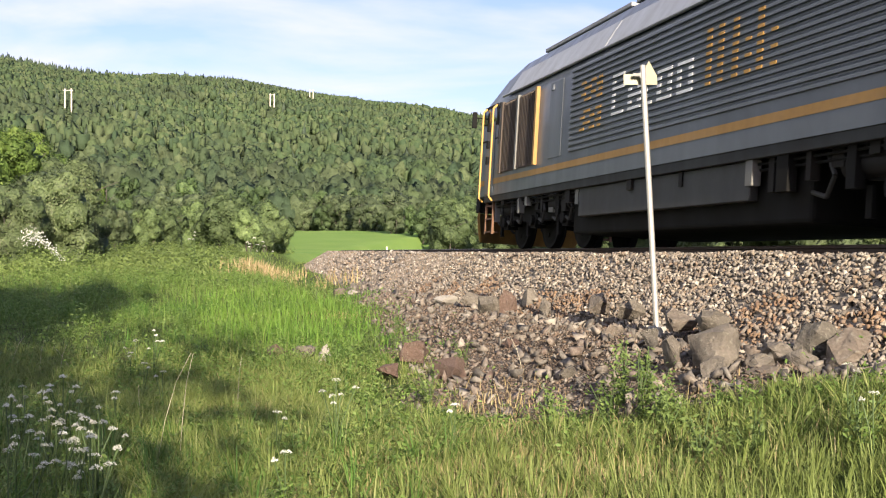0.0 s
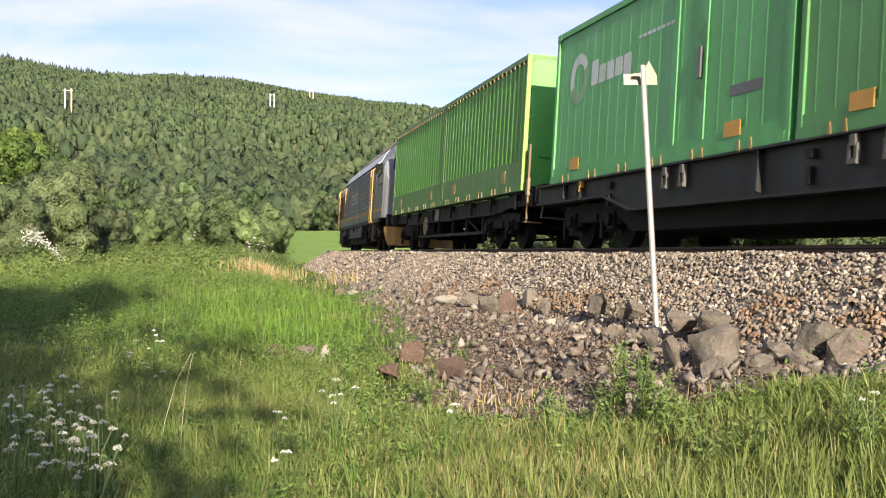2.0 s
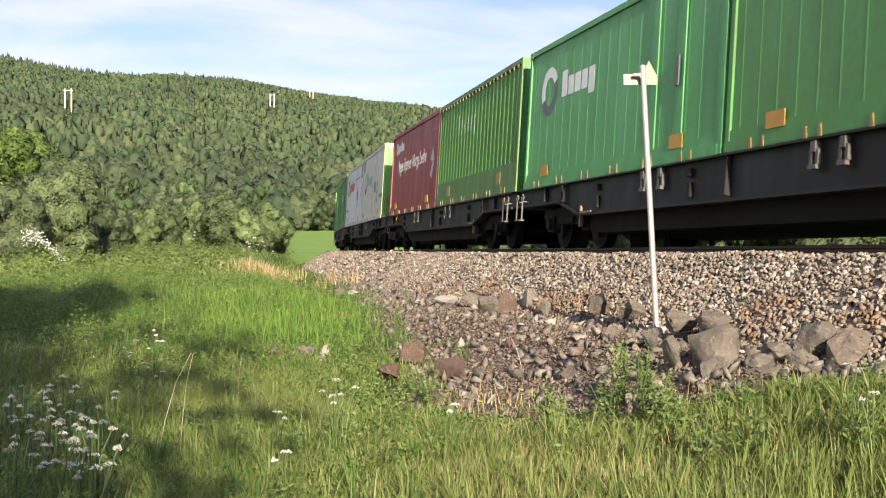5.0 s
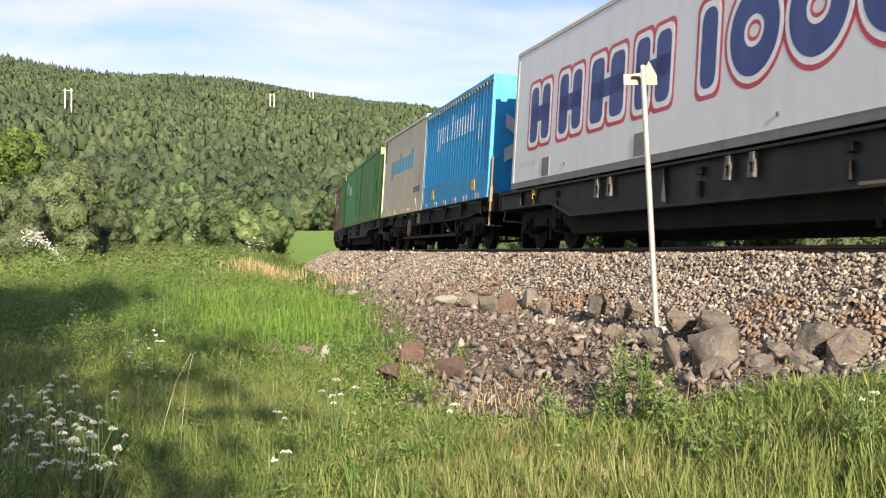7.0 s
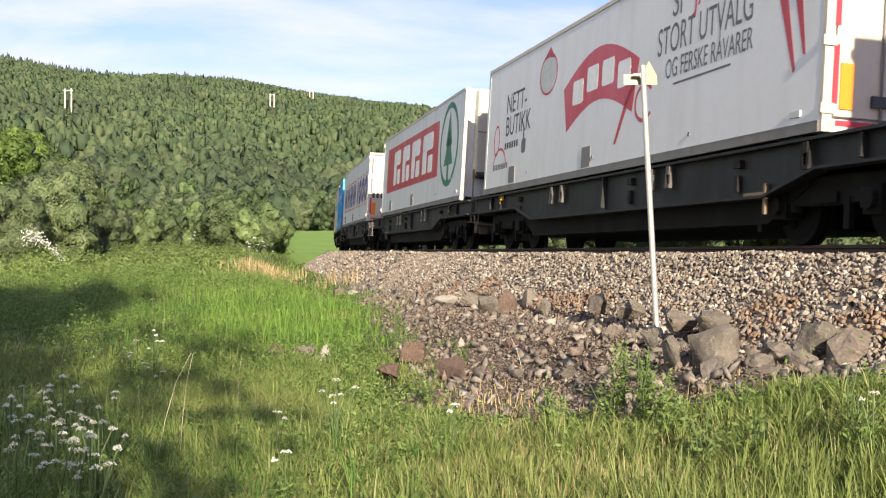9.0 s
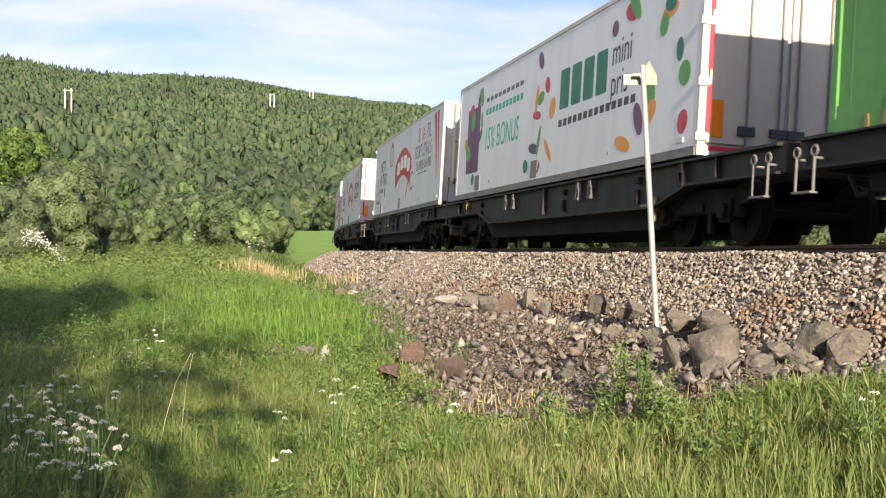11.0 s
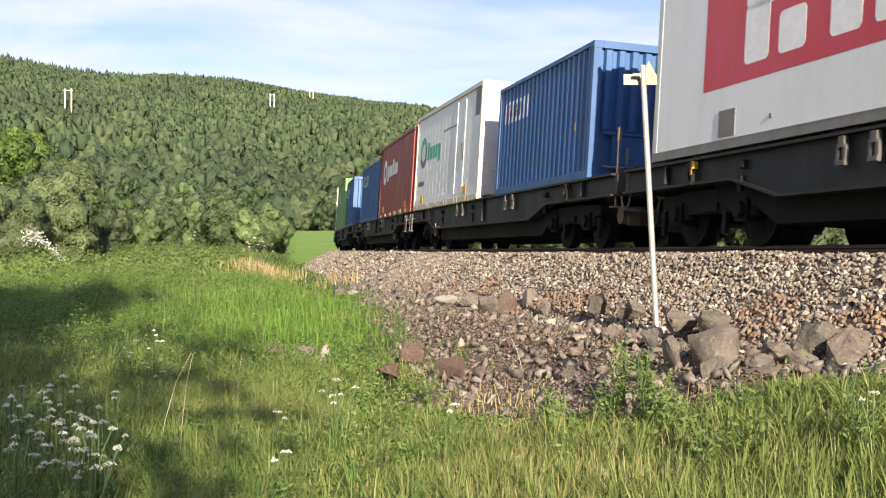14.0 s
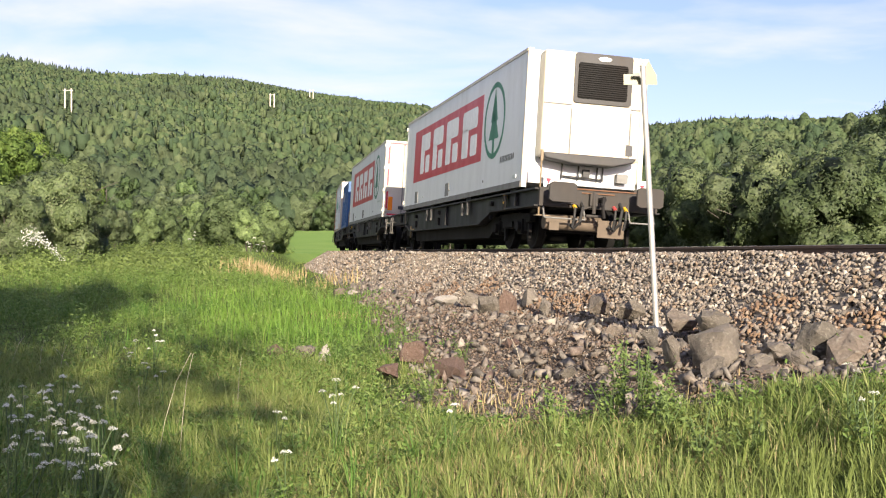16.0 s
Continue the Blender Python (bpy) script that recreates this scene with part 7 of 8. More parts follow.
def load(box, front, rear, height):
    """Sets a container on the wagon under it, by the places of its ends in the train."""
    c = (front + rear) / 2
    mid = min(MIDS, key=lambda m: abs(m - c))
    put(box.ob, mid, 5.7 if mid in (-4.45, -91.75) else 6.0, c - mid, height)


def ring_logo(box, u, z, r, upper, lower, wide=0.42):
    mark(box, "logo_ring", band(u, z, r, r, r * wide, 25, 205, 20), upper, "upper half of a plain ring mark", one=True)
    mark(box, "logo_ring", band(u, z, r, r, r * wide, 205, 385, 20), lower, "lower half of a plain ring mark", lift=0.0025, one=True)


def small_bars(box, u0, u1, z, h, n, mat, lift=0.0022):
    w = (u1 - u0) / n
    mark(box, "plain_bar", [rrect(u0 + i * w, z, u0 + (i + 0.7) * w, z + h, h * 0.1) for i in range(n)], mat, "small plain bar", lift)


def hazard(box, u, z, h, mat):
    """A column of three diamond plates."""
    mark(box, "diamond_plate", [[(u - h * 0.17, z + h * k), (u, z + h * (k - 0.17)), (u + h * 0.17, z + h * k), (u, z + h * (k + 0.17))] for k in (0.17, 0.5, 0.83)], mat, "grey diamond plate")


# wagon 1: two ribbed green bodies
for front, rear, lime in ((3.70, -4.40, False), (-4.46, -12.38, True)):
    bx1 = ribbed_box("swap_body", "green ribbed swap body with worn ochre patches", front - rear, 2.76, GREEN_RIB, GREEN_LIT, GREEN_FLAT if not lime else DOOR_GREEN, lime)
    load(bx1, front, rear, 1.14)
    ring_logo(bx1, 1.35, 1.85, 0.42, GREEN_WORN, GREEN_DARK)
    mark(bx1, "word_mark", word_blocks(2.0, 3.9, 1.65, 0.36, 5, tails=(1, 0, 0, 0, -1)), GREEN_WORN, "worn pale word mark of plain blocks")
    hazard(bx1, 6.55, 1.0, 1.1, GREEN_DARK)
# wagon 2: two smooth green bodies
for front, rear, mat, dark in ((-14.20, -22.40, GREEN_BRIGHT, False), (-22.55, -30.45, GREEN_FLAT, True)):
    b2 = seamed_box("swap_body", "smooth green swap body with a grey and white ring mark", front - rear, 2.76, mat, GREEN_FLAT, pitch=0.36, door_u=5.6, patches=SIGN_OCHRE, rear_edge=GREEN_LIME if dark else None)
    load(b2, front, rear, 1.14)
    ring_logo(b2, 1.15, 1.80, 0.44, SIGN_PALE, SIGN_GREY if dark else GREEN_WORN)
    mark(b2, "word_mark", word_blocks(1.75, 3.5, 1.58, 0.30, 5, tails=(1, 0, 0, 0, -1)), SIGN_PALE, "white word mark of plain blocks")
    small_bars(b2, 3.7, 5.0, 2.02, 0.05, 8, SIGN_PALE)
    hazard(b2, 5.9 if not dark else 5.4, 0.75, 1.1, SIGN_GREY if dark else GREEN_DARK)
    mark(b2, "grey_plate", [rrect(6.7, 0.72, 7.5, 0.86, 0.02)], SIGN_GREY, "grey plate")
# wagon 3: white bodies
e = seamed_box("swap_body", "dirty white swap body with a red word mark", 8.05, 2.78, WHITE_BOX, GREEN_FLAT, pitch=0.40, seam=0.008, door_u=5.75, edge_mat=CREAM_BOX)
load(e, -30.85, -38.90, 1.14)
ring_logo(e, 0.95, 1.90, 0.42, SIGN_GREY, SIGN_RED)
mark(e, "word_mark", word_blocks(1.50, 3.95, 1.66, 0.40, 6, tails=(-1, 0, 0, 1, 0, 0)), SIGN_RED, "dark red word mark of plain blocks")
small_bars(e, 4.1, 6.7, 2.10, 0.09, 14, SIGN_GREY)
small_bars(e, 4.1, 5.4, 1.92, 0.06, 9, SIGN_PALE)
hazard(e, 5.75, 0.75, 1.05, SIGN_GREY)
small_bars(e, 0.35, 1.2, 0.72, 0.13, 4, SIGN_GREY)
mark(e, "vent_opening", [rrect(7.25, 2.05, 7.75, 2.62, 0.02)], SIGN_DARK, "dark opening high in the side")
mark(e, "door_slot", [rrect(7.30, 1.20, 7.45, 1.65, 0.02)], SIGN_DARK)
f = seamed_box("swap_body", "dirty cream swap body with a faded green word mark", 8.00, 2.78, CREAM_BOX, DOOR_GREEN, pitch=0.36, seam=0.010, edge_mat=CREAM_BOX, rear_edge=GREEN_LIME, door_u=5.0)
load(f, -38.97, -46.97, 1.14)
ring_logo(f, 1.45, 1.66, 0.48, TEAL_WORN, SIGN_GREY)
mark(f, "word_mark", word_blocks(2.05, 4.0, 1.50, 0.34, 5, tails=(1, 0, 0, 0, -1)), TEAL_WORN, "faded green word mark of plain blocks")
small_bars(f, 4.2, 5.6, 2.10, 0.06, 9, SIGN_PALE)
hazard(f, 5.9, 0.6, 0.95, SIGN_GREY)
small_bars(f, 6.6, 7.7, 0.82, 0.15, 6, SIGN_GREY)
mark(f, "vent_opening", [rrect(0.25, 2.20, 0.70, 2.66, 0.02)], SIGN_DARK, "dark opening high in the side")
# wagon 4: a red curtain body and a ribbed green one
g = seamed_box("swap_body", "glossy red tarpaulin swap body with white lettering", 8.10, 2.75, RED_TARP, RED_BOX, pitch=1.6, seam=0.010, seam_w=0.05, patches=YELLOW)
load(g, -49.20, -57.30, 1.14)
ring_logo(g, 0.85, 2.25, 0.20, SIGN_WHITE, SIGN_WHITE, 0.6)
mark(g, "word_mark", word_blocks(1.12, 2.2, 2.12, 0.22, 6, tails=(-1, 0, 0, 1, 0, 0)), SIGN_WHITE, "white word mark of plain blocks")
words(g, "Ingen kjenner Norge bedre", 1.30, 1.42, 0.60, SIGN_WHITE, "white lettering", squeeze=0.75)
mark(g, "arrow_plate", [[(6.95, 1.42), (7.22, 1.80), (7.5, 1.38), (7.22, 1.36)], [(7.22, 1.34), (7.5, 1.36), (7.22, 0.86), (6.95, 0.98)]], SIGN_PALE, "pale chevron plate")
mark(g, "plate_edge", [rrect(6.85, 0.88, 6.9, 2.3, 0.01), rrect(6.85, 2.25, 7.6, 2.3, 0.01)], SIGN_RED)
for u in np.linspace(0.9, 7.2, 7):
    mark(g, "buckle", [rrect(u, 0.42, u + 0.05, 0.60, 0.01)], RED_BOX, "tarpaulin buckle")
h = ribbed_box("swap_body", "green ribbed swap body with a faded ring mark", 8.25, 2.76, GREEN_RIB, GREEN_LIT, GREEN_BRIGHT, False)
load(h, -57.42, -65.67, 1.14)
ring_logo(h, 1.55, 1.95, 0.46, SIGN_GREY, SIGN_GREY)
mark(h, "word_mark", word_blocks(2.3, 4.4, 1.72, 0.38, 5, tails=(1, 0, 0, 0, -1)), SIGN_PALE, "worn pale word mark of plain blocks")
# wagon 5: smooth green bodies
for front, rear, mat, edge in ((-66.20, -74.45, GREEN_BRIGHT, None), (-74.55, -82.40, GREEN_DARK, GREEN_LIME)):
    b5 = seamed_box("swap_body", "smooth green swap body with a pale ring mark", front - rear, 2.72, mat, GREEN_FLAT, pitch=0.40, door_u=6.6, patches=SIGN_OCHRE, rear_edge=edge)
    load(b5, front, rear, 1.14)
    if edge is None:
        ring_logo(b5, 1.2, 1.8, 0.46, SIGN_WHITE, SIGN_GREY)
        mark(b5, "word_mark", word_blocks(1.9, 3.6, 1.6, 0.34, 5, tails=(1, 0, 0, 0, -1)), SIGN_WHITE, "white word mark of plain blocks")
# wagon 6: a beige body and a ribbed blue one
k = seamed_box("swap_body", "dusty beige swap body with a blue word mark", 8.30, 2.86, BEIGE_BOX, BEIGE_BOX, pitch=2.0, seam=0.004, patches=BEIGE_BOX, top_mat=CREAM_BOX)
load(k, -83.50, -91.80, 1.14)
mark(k, "word_mark", word_blocks(1.8, 6.3, 1.42, 0.46, 8, lean=0.05, tails=(-1, 0, 0, 1, 0, 0, 0, 1)), SIGN_CYAN, "cyan word mark of plain blocks")
small_bars(k, 6.5, 7.6, 0.60, 0.18, 7, SIGN_GREY)
mark(k, "vent_opening", [rrect(0.15, 2.0, 0.5, 2.7, 0.02)], SIGN_DARK, "dark worn corner")
m_ = ribbed_box("swap_body", "bright blue ribbed swap body with white word mark", 8.00, 2.78, CYAN_BOX, CYAN_BOX, CYAN_BOX, False, patches=YELLOW, pitch=0.30)
load(m_, -91.86, -99.86, 1.14)
mark(m_, "word_mark", word_blocks(1.7, 6.3, 1.70, 0.46, 8, lean=0.05, tails=(-1, 0, 0, 1, 0, 0, 0, 1)), SIGN_WHITE, "white word mark of plain blocks")
mark(m_, "arrow_plate", [[(6.62, 1.60), (6.95, 2.05), (7.2, 1.65), (6.95, 1.2), (6.65, 0.72), (6.85, 1.22)]], SIGN_PALE, "pale chevron plate")
chev = Build()
for a, b_ in (((-0.95, 1.75), (-0.35, 1.35)), ((-0.95, 0.95), (-0.35, 1.35))):
    chev.add([(a[0], -4.06, a[1] + 0.16), (b_[0], -4.06, b_[1] + 0.16), (b_[0], -4.06, b_[1] - 0.16), (a[0], -4.06, a[1] - 0.16)], [(0, 1, 2, 3)])
part("end_chevron", chev, SIGN_PALE, m_.ob, "pale chevron on the end doors")


# insulated bodies
def white_unit(front, label, unit_rear, height=1.19):
    t = trailer_box("insulated_body", label, 13.716, 2.82, unit_rear)
    load(t, front, front - 13.716, height)
    return t


def grocer_panel(t, uc=11.25, grow=1.0, u0=1.46, u1=10.15):
    """A red panel with four white blocks, and a green tree in a ring."""
    mark(t, "red_panel", [rrect(u0, 0.80, u1, 2.36, 0.01)], SIGN_RED, "red panel")
    z0, z1 = 1.00, 2.16
    shapes = []
    for u, w in ((2.50, 1.35), (4.32, 1.35), (6.10, 1.45), (8.05, 1.60)):
        shapes += [rrect(u, 1.66, u + w, z1, 0.12), rrect(u, z0, u + w * 0.42, 1.72, 0.08), rrect(u + w * 0.58, z0, u + w, 1.5, 0.08)]
    mark(t, "white_block", shapes, SIGN_WHITE, "plain white block on the red panel", lift=0.0035)
    zc = 1.62 - 0.22 * (grow - 1)
    mark(t, "green_ring", band(uc, zc, 0.92 * grow, 0.86 * grow, 0.12 * grow, 0, 360, 40), SIGN_GREEN, "dark green ring")
    tiers = [[(uc, zc + 0.72 * grow), (uc - 0.30 * grow, zc - 0.02 * grow), (uc + 0.30 * grow, zc - 0.02 * grow)], [(uc, zc + 0.30 * grow), (uc - 0.44 * grow, zc - 0.42 * grow), (uc + 0.44 * grow, zc - 0.42 * grow)], rrect(uc - 0.09 * grow, zc - 0.76 * grow, uc + 0.09 * grow, zc - 0.40 * grow, 0.01)]
    mark(t, "tree_mark", tiers, SIGN_GREEN, "dark green fir tree mark", lift=0.003, one=True)
    small_bars(t, 11.9, 12.9, 0.60, 0.06, 9, SIGN_PALE)


rm = white_unit(-101.78, "white insulated body with a large blue and red word mark", False)
for lay, grow, mat in ((0.002, 0.15, SIGN_RED), (0.0035, 0.085, SIGN_WHITE), (0.005, 0.0, SIGN_BLUE)):
    z0, z1, g_ = 0.86 - grow, 1.94 + grow, grow
    # four blocks and four more after a gap
    blocks = []
    for u, w in ((1.05, 1.15), (2.75, 1.15), (4.35, 1.45), (6.25, 1.25)):
        blocks.append([rrect(u - g_, z0, u + w * 0.40 + g_, z1, 0.16), rrect(u + w * 0.60 - g_, z0 + 0.02, u + w + g_, z1 - 0.02, 0.16), rrect(u, 1.25 - g_, u + w, 1.55 + g_, 0.05)])
    blocks.append([rrect(8.45 - g_, z0, 8.89 + g_, z1, 0.18)])
    blocks += [band(u, 1.40, 0.60 + g_, 0.56 + g_, 0.36 + 2 * g_ * 0.9, 0, 360, 30) for u in (9.85, 11.25, 12.65)]
    for shapes in blocks:
        mark(rm, "word_mark", shapes, mat, "plain rounded block of a word mark", lift=lay, one=True)
small_bars(rm, 0.5, 1.5, 0.42, 0.10, 9, SIGN_PALE)
for i in range(6):
    part("door_bar", Build().cbox(-1.05 + i * 0.17, -6.93, 1.06, 0.11, 0.006, 0.22), SIGN_DARK, rm.ob, "plain dark bar on the door")
sp = white_unit(-120.44, "white insulated body with a red panel and green tree ring", True)
grocer_panel(sp, 11.95, 1.3, 1.0, 10.5)


def slogan_panel(t):
    top = [(5.2 + 3.45 * i / 14, 1.66 + 0.49 * math.sin(math.pi * i / 14)) for i in range(15)]
    foot = [(5.45 + 3.0 * i / 14, 0.86 + 0.39 * math.sin(math.pi * i / 14)) for i in range(15)]
    mark(t, "fan_badge", [top + foot[::-1]], SIGN_RED, "red fan-shaped badge")
    rise = [0.36 * math.sin(math.pi * (0.62 + 0.68 * i) / 3.3) for i in range(4)]
    mark(t, "white_block", [rrect(5.70 + 0.70 * i, 1.10 + rise[i], 6.22 + 0.70 * i, 1.53 + rise[i], 0.06) for i in range(4)], SIGN_WHITE, "plain white block on the badge", lift=0.0035)
    words(t, "NETT-", 1.50, 1.66, 0.60, SIGN_DARK, "dark grey lettering", squeeze=0.85)
    words(t, "BUTIKK", 1.50, 1.18, 0.60, SIGN_DARK, "dark grey lettering", squeeze=0.85)
    small_bars(t, 1.5, 2.5, 0.90, 0.14, 6, SIGN_DARK)
    mark(t, "pointer_mark", [rrect(2.72, 0.72, 3.0, 1.02, 0.08), rrect(2.80, 0.98, 2.88, 1.24, 0.03)], SIGN_GREY, "small drawn pointer", one=True)
    words(t, "SI", 9.75, 2.05, 0.62, SIGN_GREY, squeeze=0.8)
    words(t, "JA", 10.45, 2.05, 0.62, SIGN_RED, squeeze=0.8)
    words(t, "TIL", 11.25, 2.05, 0.62, SIGN_GREY, squeeze=0.8)
    words(t, "STORT UTVALG", 9.30, 1.55, 0.58, SIGN_GREY, "dark grey lettering", squeeze=0.68)
    words(t, "OG FERSKE RÅVARER", 9.62, 1.18, 0.40, SIGN_GREY, "thin grey lettering", squeeze=0.66)
    mark(t, "underline", [rrect(9.9, 1.06, 11.6, 1.09, 0.01)], SIGN_GREY)
    # fruit line drawings: berry, lemon, pepper and carrots
    mark(t, "berry_drawing", [oval(4.25, 2.10, 0.50, 0.36, 20, 0.4)], SIGN_PALE, "pale red berry drawing")
    mark(t, "berry_outline", band(4.25, 2.10, 0.52, 0.40, 0.045) + [[(3.9, 2.4), (4.3, 2.62), (4.6, 2.36), (4.25, 2.42)]], PINK_RED, "red outline of a berry", lift=0.003)
    mark(t, "lemon_drawing", band(1.15, 0.55, 0.50, 0.42, 0.05, 0, 180, 14) + band(0.85, 1.15, 0.22, 0.34, 0.045), PINK_RED, "red outline of fruit", one=True)
    mark(t, "pepper_drawing", [[(7.75, 0.42), (7.85, 0.42), (8.35, 1.10), (8.75, 1.42), (8.7, 1.46), (8.2, 1.12)], *band(8.9, 0.95, 0.36, 0.30, 0.06, 40, 320, 14)], PINK_RED, "red outline of a pepper", one=True)
    mark(t, "carrot_drawing", [[(12.35, 2.62), (12.65, 2.66), (13.15, 0.75), (13.1, 0.72)], [(12.75, 2.66), (13.05, 2.66), (13.35, 0.9), (13.3, 0.9)]], PINK_RED, "red drawn carrots")
    small_bars(t, 0.65, 1.8, 0.50, 0.12, 9, SIGN_GREY)


my = white_unit(-136.53, "white insulated body with a red fan badge and grey slogans", False)
slogan_panel(my)
my2 = white_unit(-155.50, "white insulated body with a red fan badge and grey slogans", True)
slogan_panel(my2)
ki = white_unit(-171.20, "white insulated body with a green word mark and painted fruit", False)
mark(ki, "green_blocks", [rrect(7.9 + 0.62 * i, 1.32, 8.40 + 0.62 * i, 2.05, 0.05) for i in range(4)], SIGN_GREEN, "green word mark of plain blocks")
words(ki, "mini", 10.45, 1.72, 0.62, SIGN_DARK, "black lettering", squeeze=0.8)
words(ki, "pris", 10.45, 1.22, 0.62, SIGN_DARK, "black lettering", squeeze=0.8)
words(ki, "15% BONUS", 2.60, 1.05, 0.72, SIGN_TEAL, "green lettering", squeeze=0.72)
small_bars(ki, 2.6, 5.6, 1.85, 0.14, 11, SIGN_TEAL)
small_bars(ki, 2.6, 5.6, 2.15, 0.10, 9, SIGN_GREY)
small_bars(ki, 7.9, 11.6, 1.0, 0.13, 14, SIGN_DARK)
mark(ki, "purple_panel", [rrect(0.95, 0.6, 2.1, 2.15, 0.02)], FRUIT_PURPLE, "dark panel of small print")
rng = random.Random(5)
for i in range(34):
    u = rng.choice([rng.uniform(11.6, 13.3), rng.uniform(5.9, 7.7), rng.uniform(0.6, 2.3), rng.uniform(9.8, 12.4)])
    z = rng.uniform(0.35, 2.5)
    if 7.7 < u < 12.0 and 0.85 < z < 2.25:
        z = rng.choice([rng.uniform(2.3, 2.55), rng.uniform(0.35, 0.75)])
    mark(ki, "fruit_drawing", [oval(u, z, rng.uniform(0.10, 0.34), rng.uniform(0.08, 0.20), 14, rng.uniform(0, 3.1))], rng.choice([PINK_RED, FRUIT_ORANGE, FRUIT_GREEN, FRUIT_PURPLE, SIGN_GREEN]), "painted fruit", lift=0.002 + 0.0001 * i)
# wagon 12: a moss-green body and a blue steel container
gb = seamed_box("swap_body", "moss-green swap body with a small side door", 8.20, 2.74, GREEN_MOSS, GREEN_FLAT, pitch=1.15, seam=0.006, patches=SIGN_OCHRE, rear_edge=GREEN_LIME)
load(gb, -188.02, -196.22, 1.14)
ring_logo(gb, 0.75, 1.80, 0.46, SIGN_PALE, GREEN_DARK)
mark(gb, "word_mark", word_blocks(1.35, 3.3, 1.60, 0.30, 5, tails=(1, 0, 0, 0, -1)), SIGN_PALE, "white word mark of plain blocks")
small_bars(gb, 3.5, 5.2, 2.05, 0.09, 8, GREEN_FLAT)
mark(gb, "side_door", [rrect(6.62, 0.75, 6.66, 2.1, 0.005), rrect(7.4, 0.75, 7.44, 2.1, 0.005), rrect(6.62, 2.08, 7.44, 2.12, 0.005)], GREEN_DARK, "outline of a small side door")
for u in (2.1, 3.5, 4.6, 5.8):
    mark(gb, "latch", [rrect(u, 0.40, u + 0.16, 0.62, 0.02)], GREEN_DARK, "side latch")
for front in (-197.12, -207.35, -232.15):
    bl = iso_box("steel_container", "blue corrugated steel container with a small red and white mark", 6.058, 2.36, BLUE_BOX, BLUE_END if front > -230 else BLUE_BOX)
    load(bl, front, front - 6.058, 1.15)
    mark(bl, "white_label", [rrect(0.50, 1.52, 2.20, 1.98, 0.03)], SIGN_WHITE, "white label plate")
    mark(bl, "red_label", [rrect(0.56, 1.58, 0.98, 1.92, 0.10)], SIGN_RED, "small red mark", lift=0.004)
    mark(bl, "dark_block", [rrect(1.10 + 0.21 * i, 1.62, 1.24 + 0.21 * i, 1.62 + (0.28 if i in (0, 1, 2) else 0.2), 0.03) for i in range(5)], SIGN_DARK, "plain dark block on the label", lift=0.004)
    mark(bl, "tank_plate", [rrect(5.2, 0.9, 5.28, 1.05, 0.01)], SIGN_OCHRE)
# wagon 13: a dull red body
rp = seamed_box("swap_body", "dull red swap body with a white ring mark", 8.00, 2.68, RED_BOX, RED_BOX, pitch=0.34, seam=0.005, rear_edge=RED_EDGE, patches=SIGN_OCHRE)
load(rp, -214.30, -222.30, 1.14)
ring_logo(rp, 1.15, 1.68, 0.46, SIGN_WHITE, SIGN_WHITE, 0.5)
mark(rp, "word_mark", word_blocks(1.80, 4.45, 1.45, 0.40, 6, tails=(-1, 0, 0, 1, 0, 0)), SIGN_WHITE, "white word mark of plain blocks")
small_bars(rp, 4.7, 6.6, 2.05, 0.06, 10, TAP_RED)
small_bars(rp, 4.7, 6.2, 1.88, 0.05, 9, TAP_RED)
mark(rp, "grey_plate", [rrect(0.75, 0.62, 1.6, 0.74, 0.02)], SIGN_GREY, "grey plate")
# wagon 14: a white body
wb = seamed_box("swap_body", "white swap body with a green and grey ring mark", 7.95, 2.82, WHITE_BOX, CREAM_BOX, pitch=0.42, seam=0.008, door_u=5.9, edge_mat=WHITE_PAINT, rear_edge=BEIGE_BOX)
load(wb, -222.74, -230.69, 1.14)
ring_logo(wb, 1.05, 1.68, 0.46, SIGN_TEAL, SIGN_GREY)
mark(wb, "word_mark", word_blocks(1.62, 3.45, 1.42, 0.36, 5, tails=(1, 0, 0, 0, -1)), SIGN_TEAL, "green word mark of plain blocks")
small_bars(wb, 3.7, 5.4, 2.02, 0.06, 9, SIGN_GREY)
mark(wb, "grey_plate", [rrect(0.45, 0.70, 1.3, 0.84, 0.02)], SIGN_GREY, "grey plate")
mark(wb, "vent_opening", [rrect(7.25, 2.05, 7.75, 2.70, 0.02)], SIGN_GREY, "dark opening high in the side")
# the last two wagons
sp2 = white_unit(-241.00, "white insulated body with a red panel and green tree ring", False)
grocer_panel(sp2)
sp3 = white_unit(-259.78, "white insulated body with a cooling unit at the train's end", True, 1.22)
grocer_panel(sp3)
small_bars(sp3, 11.95, 13.1, 0.62, 0.13, 9, SIGN_GREY, 0.003)
# tail plates at the train's end
for x in (-0.75, 1.25):
    t_ob = part("tail_plate", Build().cbox(x, -7.02, 0.16, 0.20, 0.01, 0.26), SIGN_WHITE, sp3.ob, "white tail plate with a red triangle")
    part("red_triangle", Build().prism([(x - 0.06, 0.20), (x + 0.06, 0.20), (x, 0.08)], "y", -7.032, -7.025), SIGN_RED, t_ob)


